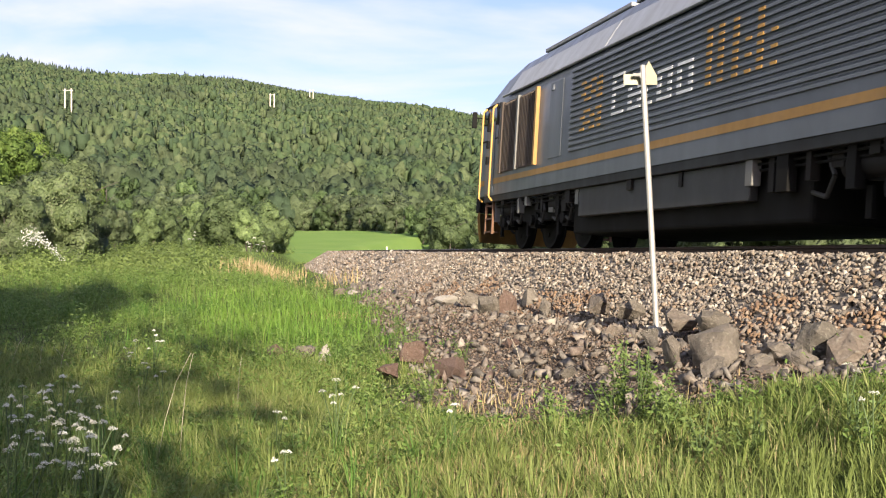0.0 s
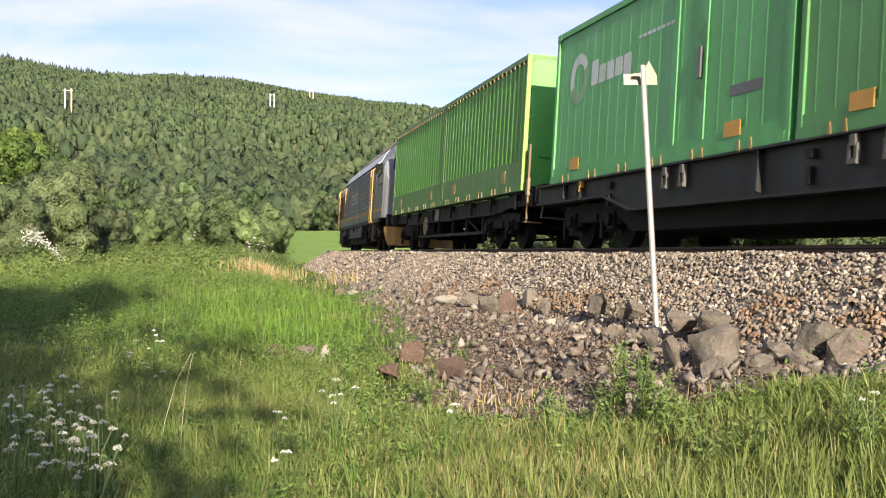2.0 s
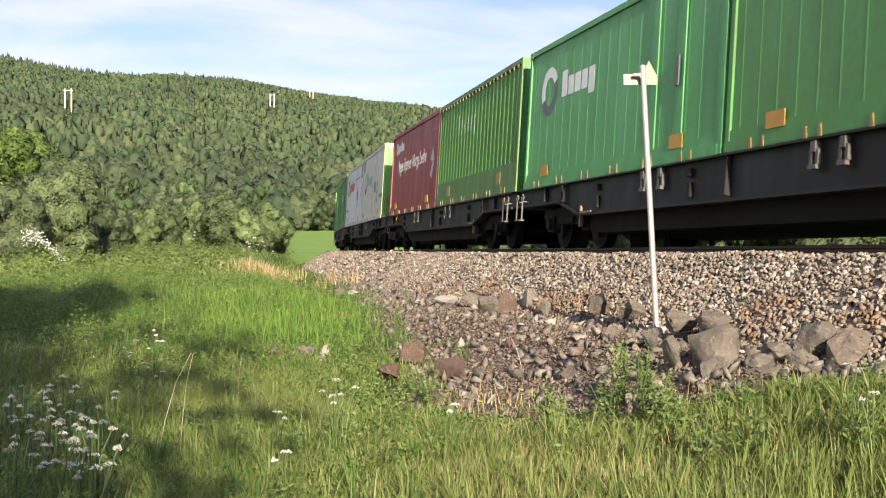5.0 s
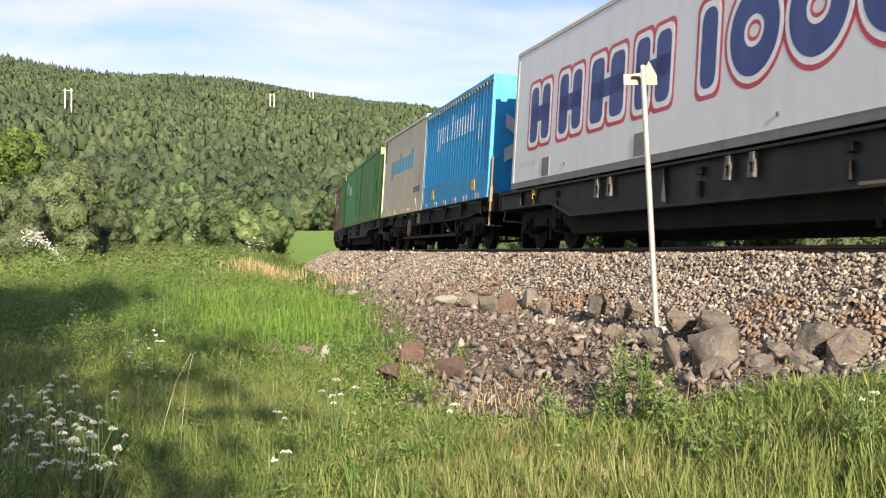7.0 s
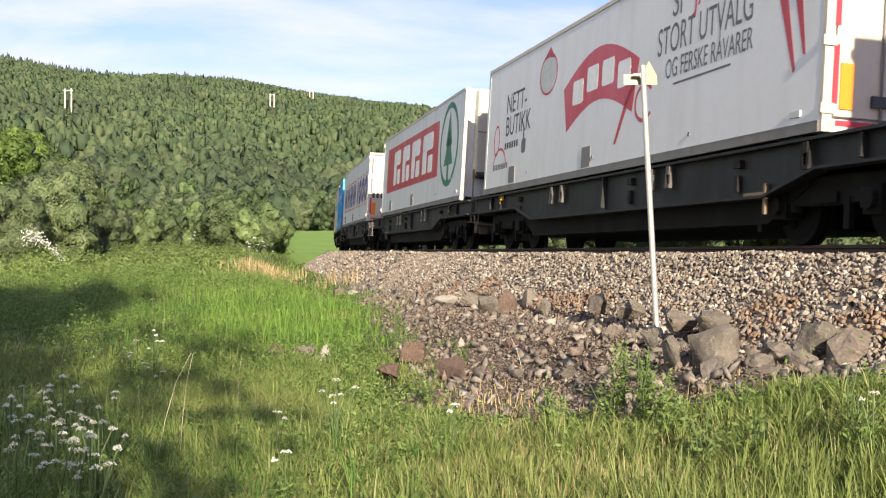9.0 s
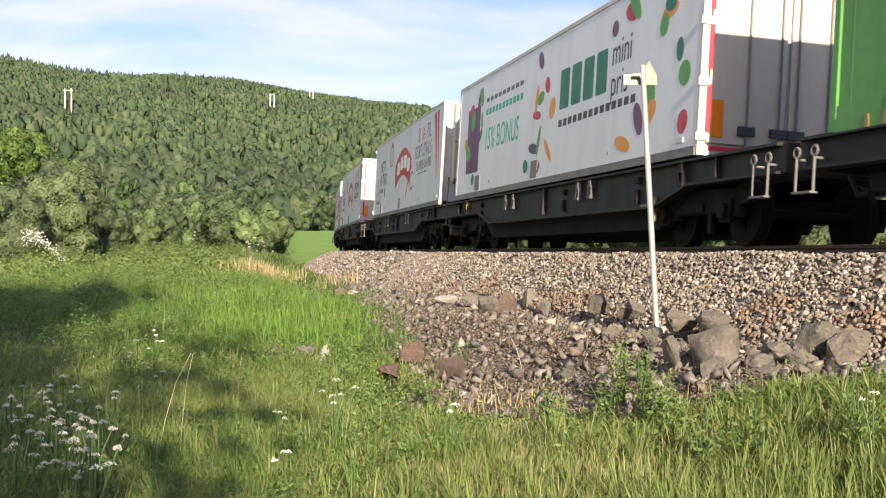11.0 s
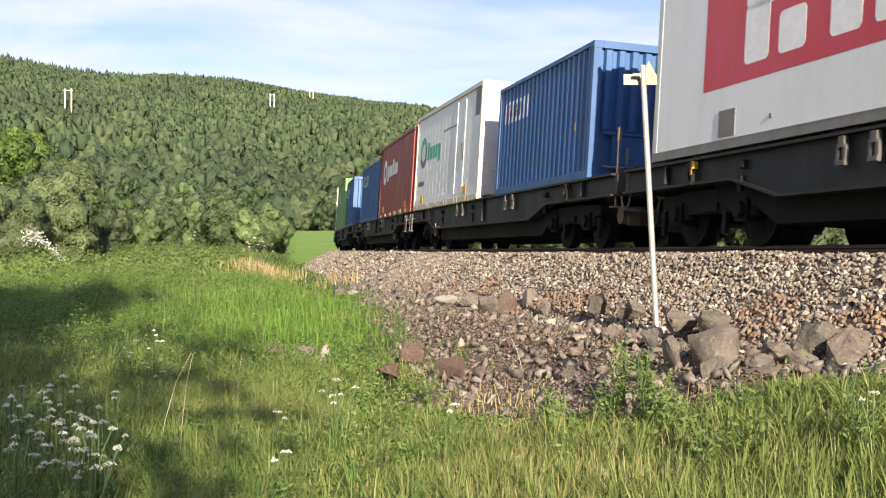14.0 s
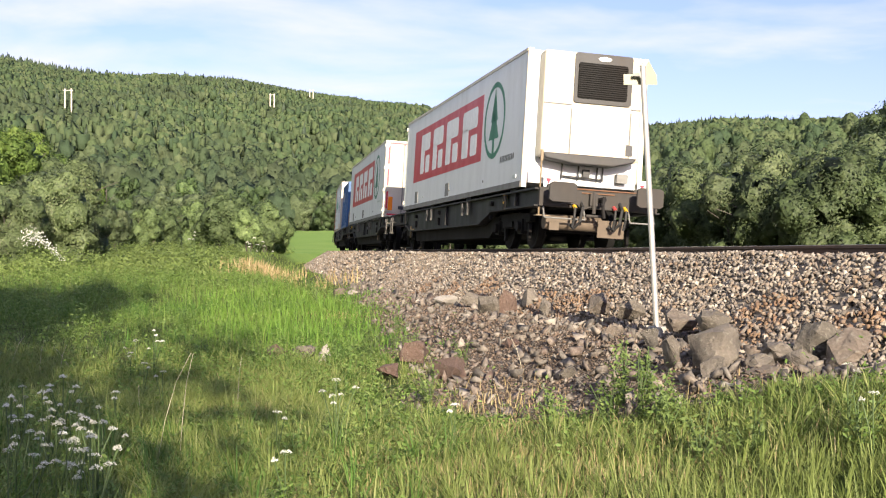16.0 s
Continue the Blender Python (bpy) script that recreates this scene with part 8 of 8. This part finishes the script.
# ---- stones, the post and other marks of the place ----
ROCK = stone("grey_rock", [(0.085, 0.075, 0.062), (0.114, 0.097, 0.079), (0.139, 0.121, 0.103), (0.116, 0.088, 0.069)], scale=2.6, bump=1.0, lichen=0.65)
ROCK_RED = stone("reddish_rock", [(0.078, 0.046, 0.036), (0.098, 0.064, 0.05)], scale=2.2, bump=0.9, lichen=0.4)
ROCK_PALE = stone("pale_rock", [(0.22, 0.20, 0.18), (0.27, 0.25, 0.22)], scale=2.2, bump=0.7)
RUBBLE = stone("rubble", [(0.048, 0.042, 0.038), (0.085, 0.068, 0.056), (0.115, 0.100, 0.088), (0.090, 0.058, 0.045), (0.24, 0.215, 0.185), (0.058, 0.052, 0.048), (0.140, 0.118, 0.100), (0.10, 0.078, 0.06)], scale=3.0, bump=0.6, island=True)
EARTHY = stone("earthy_rubble", [(0.085, 0.058, 0.042), (0.125, 0.084, 0.058), (0.165, 0.124, 0.094), (0.07, 0.050, 0.037), (0.21, 0.17, 0.14)], scale=3.0, bump=0.6, island=True)
STONES = stone("ballast_stone", BALLAST_TONES, scale=6.0, bump=0.4, island=True)
STONE_ONE = stone("single_ballast_stone", BALLAST_TONES, scale=6.0, bump=0.4)
STONES_RUST = stone("rusty_ballast_stone", [(0.12, 0.074, 0.045), (0.19, 0.116, 0.066), (0.24, 0.158, 0.098), (0.12, 0.096, 0.080), (0.155, 0.086, 0.048), (0.24, 0.19, 0.145)], scale=6.0, bump=0.4, island=True)


def rock_mesh(seed, points=16, flat=0.7, name="rock", jag=0.25):
    """A broken, angular stone: the hull of a few scattered points, about one metre across."""
    rng = np.random.default_rng(seed)
    bm = bmesh.new()
    for _ in range(points):
        d = rng.normal(0, 1, 3)
        d /= np.linalg.norm(d)
        d = d * rng.uniform(1 - jag, 1.0) * [0.5, 0.5 * rng.uniform(0.8, 1.0), 0.5 * flat]
        bm.verts.new(d)
    out = bmesh.ops.convex_hull(bm, input=bm.verts[:])
    for v in [v for v in bm.verts if not v.link_faces]:
        bm.verts.remove(v)
    bmesh.ops.recalc_face_normals(bm, faces=bm.faces[:])
    me = bpy.data.meshes.new(name)
    bm.to_mesh(me)
    bm.free()
    return me


def tri_arrays(me):
    v = np.empty(len(me.vertices) * 3)
    me.vertices.foreach_get("co", v)
    me.calc_loop_triangles()
    f = np.empty(len(me.loop_triangles) * 3, np.int32)
    me.loop_triangles.foreach_get("vertices", f)
    return v.reshape(-1, 3), f.reshape(-1, 3)


def scatter(protos_, place, size, rng):
    """Joined copies of stones at the places, turned at random."""
    vs, fs, k = [], [], 0
    which = rng.integers(0, len(protos_), len(place))
    for j, (pv, pf) in enumerate(protos_):
        i = np.nonzero(which == j)[0]
        if not len(i):
            continue
        q = rng.normal(0, 1, (len(i), 4))
        q /= np.linalg.norm(q, axis=1, keepdims=True)
        w, x, y, z = q.T
        R = np.stack([1 - 2 * (y * y + z * z), 2 * (x * y - z * w), 2 * (x * z + y * w), 2 * (x * y + z * w), 1 - 2 * (x * x + z * z), 2 * (y * z - x * w), 2 * (x * z - y * w), 2 * (y * z + x * w), 1 - 2 * (x * x + y * y)], -1).reshape(-1, 3, 3)
        v = np.einsum("nij,vj->nvi", R, pv) * size[i][:, None, None] + place[i][:, None, :]
        vs.append(v.reshape(-1, 3))
        fs.append((pf[None] + (np.arange(len(i)) * len(pv))[:, None, None] + k).reshape(-1, 3))
        k += v.shape[0] * v.shape[1]
    return np.concatenate(vs), np.concatenate(fs)


small = [tri_arrays(rock_mesh(100 + i, 8, 0.75)) for i in range(8)]
srng = np.random.default_rng(77)


def ballast_stones():
    out = []
    # near stretch of small stones, farther ones a little coarser
    for s0, s1, n, a, b in ((4.5, 16, 13000, 0.05, 0.10), (16, 32, 9000, 0.065, 0.11), (32, 95, 6000, 0.11, 0.19)):
        s = srng.uniform(s0, s1, n)
        d = 0.95 + 2.25 * srng.random(n)
        size = srng.uniform(a, b, n)
        x, y, z = on_track(s, -d, bed_z(d))
        out.append(np.stack([x, y, z + size * 0.12 + 0.03 * wave(x, y, 0.5, 3.0), size, d], -1))
    return np.concatenate(out)


bst = ballast_stones()
toe = (bst[:, 4] > 2.55 + 0.3 * wave(bst[:, 0], bst[:, 1], 0.8, 1.0)) & (wave(bst[:, 0], bst[:, 1], 0.9, 8.0) > 0.0) & (bst[:, 1] < 24) & (srng.random(len(bst)) < 0.8)
for name, label, who, mat in (("ballast_stones", "broken grey and buff ballast stones", ~toe, STONES), ("rusty_ballast_stones", "rust-stained ballast stones along the foot of the bed", toe, STONES_RUST)):
    v, f = scatter(small, bst[who, :3], bst[who, 3], srng)
    tagged(sheet(name, v, f, mat, bed), label, kind="stuff")

# the rubble bank beside the ballast
big = [tri_arrays(rock_mesh(200 + i, 9, 0.42, jag=0.6)) for i in range(14)]


def rubble():
    n = 26000
    s = 6 + 34 * srng.random(n) ** 1.25
    d = 2.75 + 3.3 * srng.random(n) ** 0.9
    x, y, _ = on_track(s, -d, 0 * s)
    k = d < rubble_edge(y) + 0.2 * wave(x, y, 0.9, 5.0) + 0.15 * srng.normal(0, 1, n)
    s, d, x, y, _ = s[k], d[k], x[k], y[k], _[k]
    z = np.maximum(ground_z(x, y), _ + bed_z(np.minimum(d, 3.2)) - 0.02 * (d < 3.2) - 9 * (d > 3.2))
    size = 0.018 + 0.042 * srng.random(len(x)) ** 2.2 + 0.26 * srng.random(len(x)) ** 13 + 0.022 * (s > 20)
    return np.stack([x, y, z + size * 0.10], -1), size


rp_, rs_ = rubble()
v, f = scatter(big, rp_, rs_, srng)
tagged(sheet("rubble_bank", v, f, RUBBLE), "bank of broken dark and reddish rubble beside the ballast", "rubble", kind="stuff")
# earth and chippings between the larger stones
chip = [tri_arrays(rock_mesh(260 + i, 6, 0.6, jag=0.5)) for i in range(8)]
cs = 6 + 20 * srng.random(26000) ** 1.15
cd = 2.7 + 3.2 * srng.random(26000)
cx, cy, cg = on_track(cs, -cd, 0 * cs)
ck = cd < rubble_edge(cy) + 0.3 * wave(cx, cy, 0.9, 5.0) + 0.2 * srng.normal(0, 1, len(cx))
cx, cy, cd, cg, cs = cx[ck], cy[ck], cd[ck], cg[ck], cs[ck]
cz = np.maximum(ground_z(cx, cy), cg + bed_z(np.minimum(cd, 3.2)) - 0.02 - 9 * (cd > 3.2))
cq = (0.024 + 0.05 * srng.random(len(cx)) ** 2) * np.interp(cs, [6, 26], [0.85, 1.6])
v, f = scatter(chip, np.stack([cx, cy, cz + cq * 0.1], -1), cq, srng)
tagged(sheet("earthy_rubble", v, f, EARTHY), "earthy brown stone chippings along the bank", "rubble", kind="stuff")


def boulder(px, py, dep, wide, tall, deep, seed, mat, turn=0.0, tip=0.0):
    """A boulder whose middle shows at (px, py)."""
    me = rock_mesh(seed, 14, 1.0, "boulder", 0.2)
    bm = bmesh.new()
    bm.from_mesh(me)
    bmesh.ops.triangulate(bm, faces=bm.faces[:])
    bmesh.ops.subdivide_edges(bm, edges=bm.edges[:], cuts=4, use_grid_fill=True)
    bm.normal_update()
    for v_ in bm.verts:
        p_ = v_.co * 3.1 + Vector((seed, 0, 0))
        v_.co += v_.normal * (0.045 * noise.noise(p_) + 0.035 * noise.noise(p_ * 2.7) + 0.024 * noise.noise(p_ * 6.1))
    bm.to_mesh(me)
    bm.free()
    me.polygons.foreach_set("use_smooth", [True] * len(me.polygons))
    me.set_sharp_from_angle(angle=radians(32))
    me.materials.append(mat)
    ob = new("boulder", me)
    x, y = sight(px, dep)
    z = -0.044 - (py - 448.7) / 1971.2 * dep
    ob.location, ob.rotation_euler, ob.scale = (x, y, z), (tip, 0, turn), (wide, deep, tall)
    tone = {ROCK.name: "rough grey", ROCK_RED.name: "reddish brown", ROCK_PALE.name: "pale"}[mat.name]
    return tagged(ob, f"{tone} broken boulder at the foot of the bank", "boulder", "boulders along the bank")


for px, py, dep, pw, ph, seed, mat, tip in (
        (1268, 622, 8.9, 118, 92, 301, ROCK, 0.1), (1442, 610, 8.8, 92, 82, 302, ROCK, 0.5), (1520, 632, 8.5, 125, 86, 303, ROCK, 0.0), (1366, 672, 8.3, 120, 46, 304, ROCK, 0.2),
        (1280, 658, 8.5, 84, 52, 305, ROCK, 0.3), (1192, 632, 8.9, 56, 72, 306, ROCK, 0.6), (1448, 678, 8.1, 70, 32, 307, ROCK, 0.0), (1232, 692, 8.2, 56, 34, 308, ROCK, 0.0),
        (1375, 628, 8.9, 80, 44, 309, ROCK, 0.2), (1345, 648, 8.6, 66, 40, 310, ROCK, 0.4), (1300, 686, 8.1, 52, 24, 311, ROCK_PALE, 0.0), (1540, 672, 8.0, 70, 40, 312, ROCK, 0.1),
        (1062, 538, 13.2, 48, 54, 313, ROCK, 0.7), (1118, 552, 12.4, 46, 40, 314, ROCK, 0.2), (1205, 566, 11.0, 96, 40, 315, ROCK, 0.1), (1262, 572, 10.4, 60, 42, 316, ROCK, 0.4),
        (733, 626, 12.6, 56, 50, 317, ROCK_RED, 0.2), (795, 656, 11.4, 76, 52, 318, ROCK_RED, 0.3), (690, 656, 11.4, 46, 28, 319, ROCK_RED, 0.0), (865, 545, 16.0, 44, 52, 320, ROCK, 0.5),
        (895, 540, 16.0, 40, 46, 321, ROCK_RED, 0.2), (935, 532, 16.4, 38, 40, 322, ROCK, 0.3), (838, 532, 17.5, 46, 34, 323, ROCK, 0.1), (790, 535, 18.5, 56, 26, 324, ROCK_PALE, 0.0),
        (540, 630, 13.4, 50, 42, 325, ROCK, 0.6), (487, 628, 13.4, 50, 36, 326, ROCK_RED, 0.4), (573, 632, 13.2, 30, 40, 327, ROCK_PALE, 0.2), (1050, 640, 10.6, 42, 36, 328, ROCK_PALE, 0.2), (965, 548, 15.0, 40, 34, 329, ROCK, 0.1),
        (905, 612, 12.4, 36, 26, 330, ROCK_RED, 0.0), (600, 518, 27.0, 46, 16, 331, ROCK, 0.0), (625, 519, 26.0, 20, 12, 332, ROCK_PALE, 0.0), (1005, 660, 10.0, 40, 30, 333, ROCK, 0.2), (1420, 640, 8.6, 60, 40, 334, ROCK, 0.1), (1080, 590, 11.6, 40, 34, 335, ROCK, 0.2), (1150, 600, 10.2, 50, 40, 336, ROCK, 0.1)):
    k = dep / 1971.2
    boulder(px, py, dep, pw * k * 1.25, ph * k * 1.25, pw * k * 1.0, seed, mat, (seed * 1.37) % 6.28, tip * 0.4)

# ---- the leaning marker post ----
post = thing("marker_post", "leaning galvanised steel post with two pale yellow boards", "marker post")
PD = 11.6
bx0, by0 = sight(1164, PD)
foot_z = -0.044 - (578 - 448.7) / 1971.2 * PD
tx0, _ = sight(1137, PD)
top_z = -0.044 + (448.7 - 119) / 1971.2 * PD
low_, high_ = Vector((bx0, by0, foot_z - 0.25)), Vector((tx0, by0 - 0.02, top_z))
way_ = (high_ - low_).normalized()
pole = Build().cyl(low_, high_, 0.031, 20, 0.029)
part("pole", pole, STEEL, post, smooth=50)
part("pole_cap", Build().cyl(high_, high_ + way_ * 0.015, 0.031, 20), STEEL, post, smooth=40)
kk = PD / 1971.2


def board(name, outline, dy):
    pts = [((px - 784) * kk, -0.044 + (448.7 - py) * kk) for px, py in outline]
    return part(name, Build().prism(pts, "y", by0 + dy, by0 + dy + 0.004), SIGN_BOARD, post, "pale yellow sheet metal board", bevel=0.0012)


board("square_board", [(1105, 130), (1139, 130), (1139, 149), (1105, 149)], 0.045)
board("arrow_board", [(1141, 149), (1165, 149), (1164, 132), (1150, 106), (1143, 120)], 0.045)
part("clamp", Build().cyl((tx0 + 0.004, by0 + 0.04, -0.044 + (448.7 - 134) * kk), (tx0 + 0.004, by0 - 0.035, -0.044 + (448.7 - 134) * kk), 0.042, 12).cbox(tx0 - 0.06, by0 - 0.02, -0.044 + (448.7 - 133) * kk, 0.08, 0.02, 0.03), GREY_METAL, post)
part("concrete_foot", Build().cyl((bx0, by0, foot_z - 0.25), (bx0, by0, foot_z + 0.0), 0.13, 16, 0.10), CONCRETE, post, "low concrete foot")

# ---- power poles on the hill, marker posts in the field ----
WOOD_POLE = plain("sun_bleached_timber", (0.55, 0.50, 0.45), 0.8)


for (pxs, ytop, ybase), (cx, dep) in zip(POLES, POLE_PLACES):
    pole_thing = thing("power_pole", "pale timber twin power pole on the wooded hill", "power pole", "power poles on the hill")
    high = (ybase + 2 - ytop) / 1971.2 * dep
    gz0 = float(ground_z(cx, dep)[0])
    for px in pxs:
        x = (px - 784) / 1971.2 * dep
        part("pole", Build().cyl((x, dep, gz0 - 1), (x, dep, gz0 + high), 0.36 if pxs[0] < 200 else 0.45, 8), WOOD_POLE, pole_thing)
    w = (pxs[1] - pxs[0]) / 1971.2 * dep
    part("crossarm", Build().cbox(cx, dep, gz0 + high - 0.8, w * 1.5, 0.3, 0.3), WOOD_POLE, pole_thing)
for px in (684.5, 690):
    x, y = sight(px, 165)
    z = float(ground_z(x, y)[0])
    t_ob = part("field_post", Build().cbox(x, y, z + 0.55, 0.26, 0.10, 1.3), WHITE_PAINT, bevel=0.02)
    tagged(t_ob, "white painted post standing in the mown field", "post", "white posts in the field")

# ---- sleepers, and the ballast stones nearest the camera one by one ----
sl = Build().prism([(-1.25, -0.34), (1.25, -0.34), (1.22, -0.16), (0.55, -0.18), (-0.55, -0.18), (-1.22, -0.16)], "y", -0.12, 0.12).mesh("sleeper")
sl.materials.append(CONCRETE)
for i in range(290):
    s = -10 + 0.6 * i
    a, b_ = Vector(canted(s + 0.3, 0, 0)), Vector(canted(s - 0.3, 0, 0))
    ob = new("sleeper", sl)
    ob.parent = track
    turn_ = math.atan2(-(a - b_).x, (a - b_).y)
    ob.matrix_basis = Matrix.Translation((a + b_) / 2) @ Matrix.Rotation(turn_, 4, "Z") @ Matrix.Rotation(CANT, 4, "Y")
stone_meshes = []
for i in range(6):
    me = rock_mesh(400 + i, 10, 0.75, "ballast_stone")
    me.materials.append(STONE_ONE)
    stone_meshes.append(me)
for i in range(290):
    s, d = srng.uniform(7.2, 10.2), srng.uniform(1.3, 3.1)
    x, y, z = on_track(s, -d, float(bed_z(d)))
    ob = new("ballast_stone", stone_meshes[i % 6])
    ob.parent = bed
    q = srng.uniform(0.055, 0.085)
    ob.location, ob.rotation_euler, ob.scale = (float(x), float(y), float(z) + 0.025), tuple(srng.uniform(0, 6.28, 3)), (q, q, q)


def motions():
    """The whole train rolls past and away, and its wheels turn."""
    for ob, middle, pivot, place in MOVERS:
        walk(ob, [(t, vehicle_pose(middle, pivot, t) @ place) for t in ROWS_AT])
        way = -1 if place.to_3x3()[1][1] > 0 else 1
        for wheel in ob.children_recursive:
            if wheel.name.startswith("wheelset"):
                r, hub = wheel["radius"], Matrix.Translation(wheel.location)
                walk(wheel, [(i / FPS, hub @ Matrix.Rotation(way * (train_s(i / FPS) / r % (2 * math.pi)), 4, "X")) for i in range(481)])


motions()
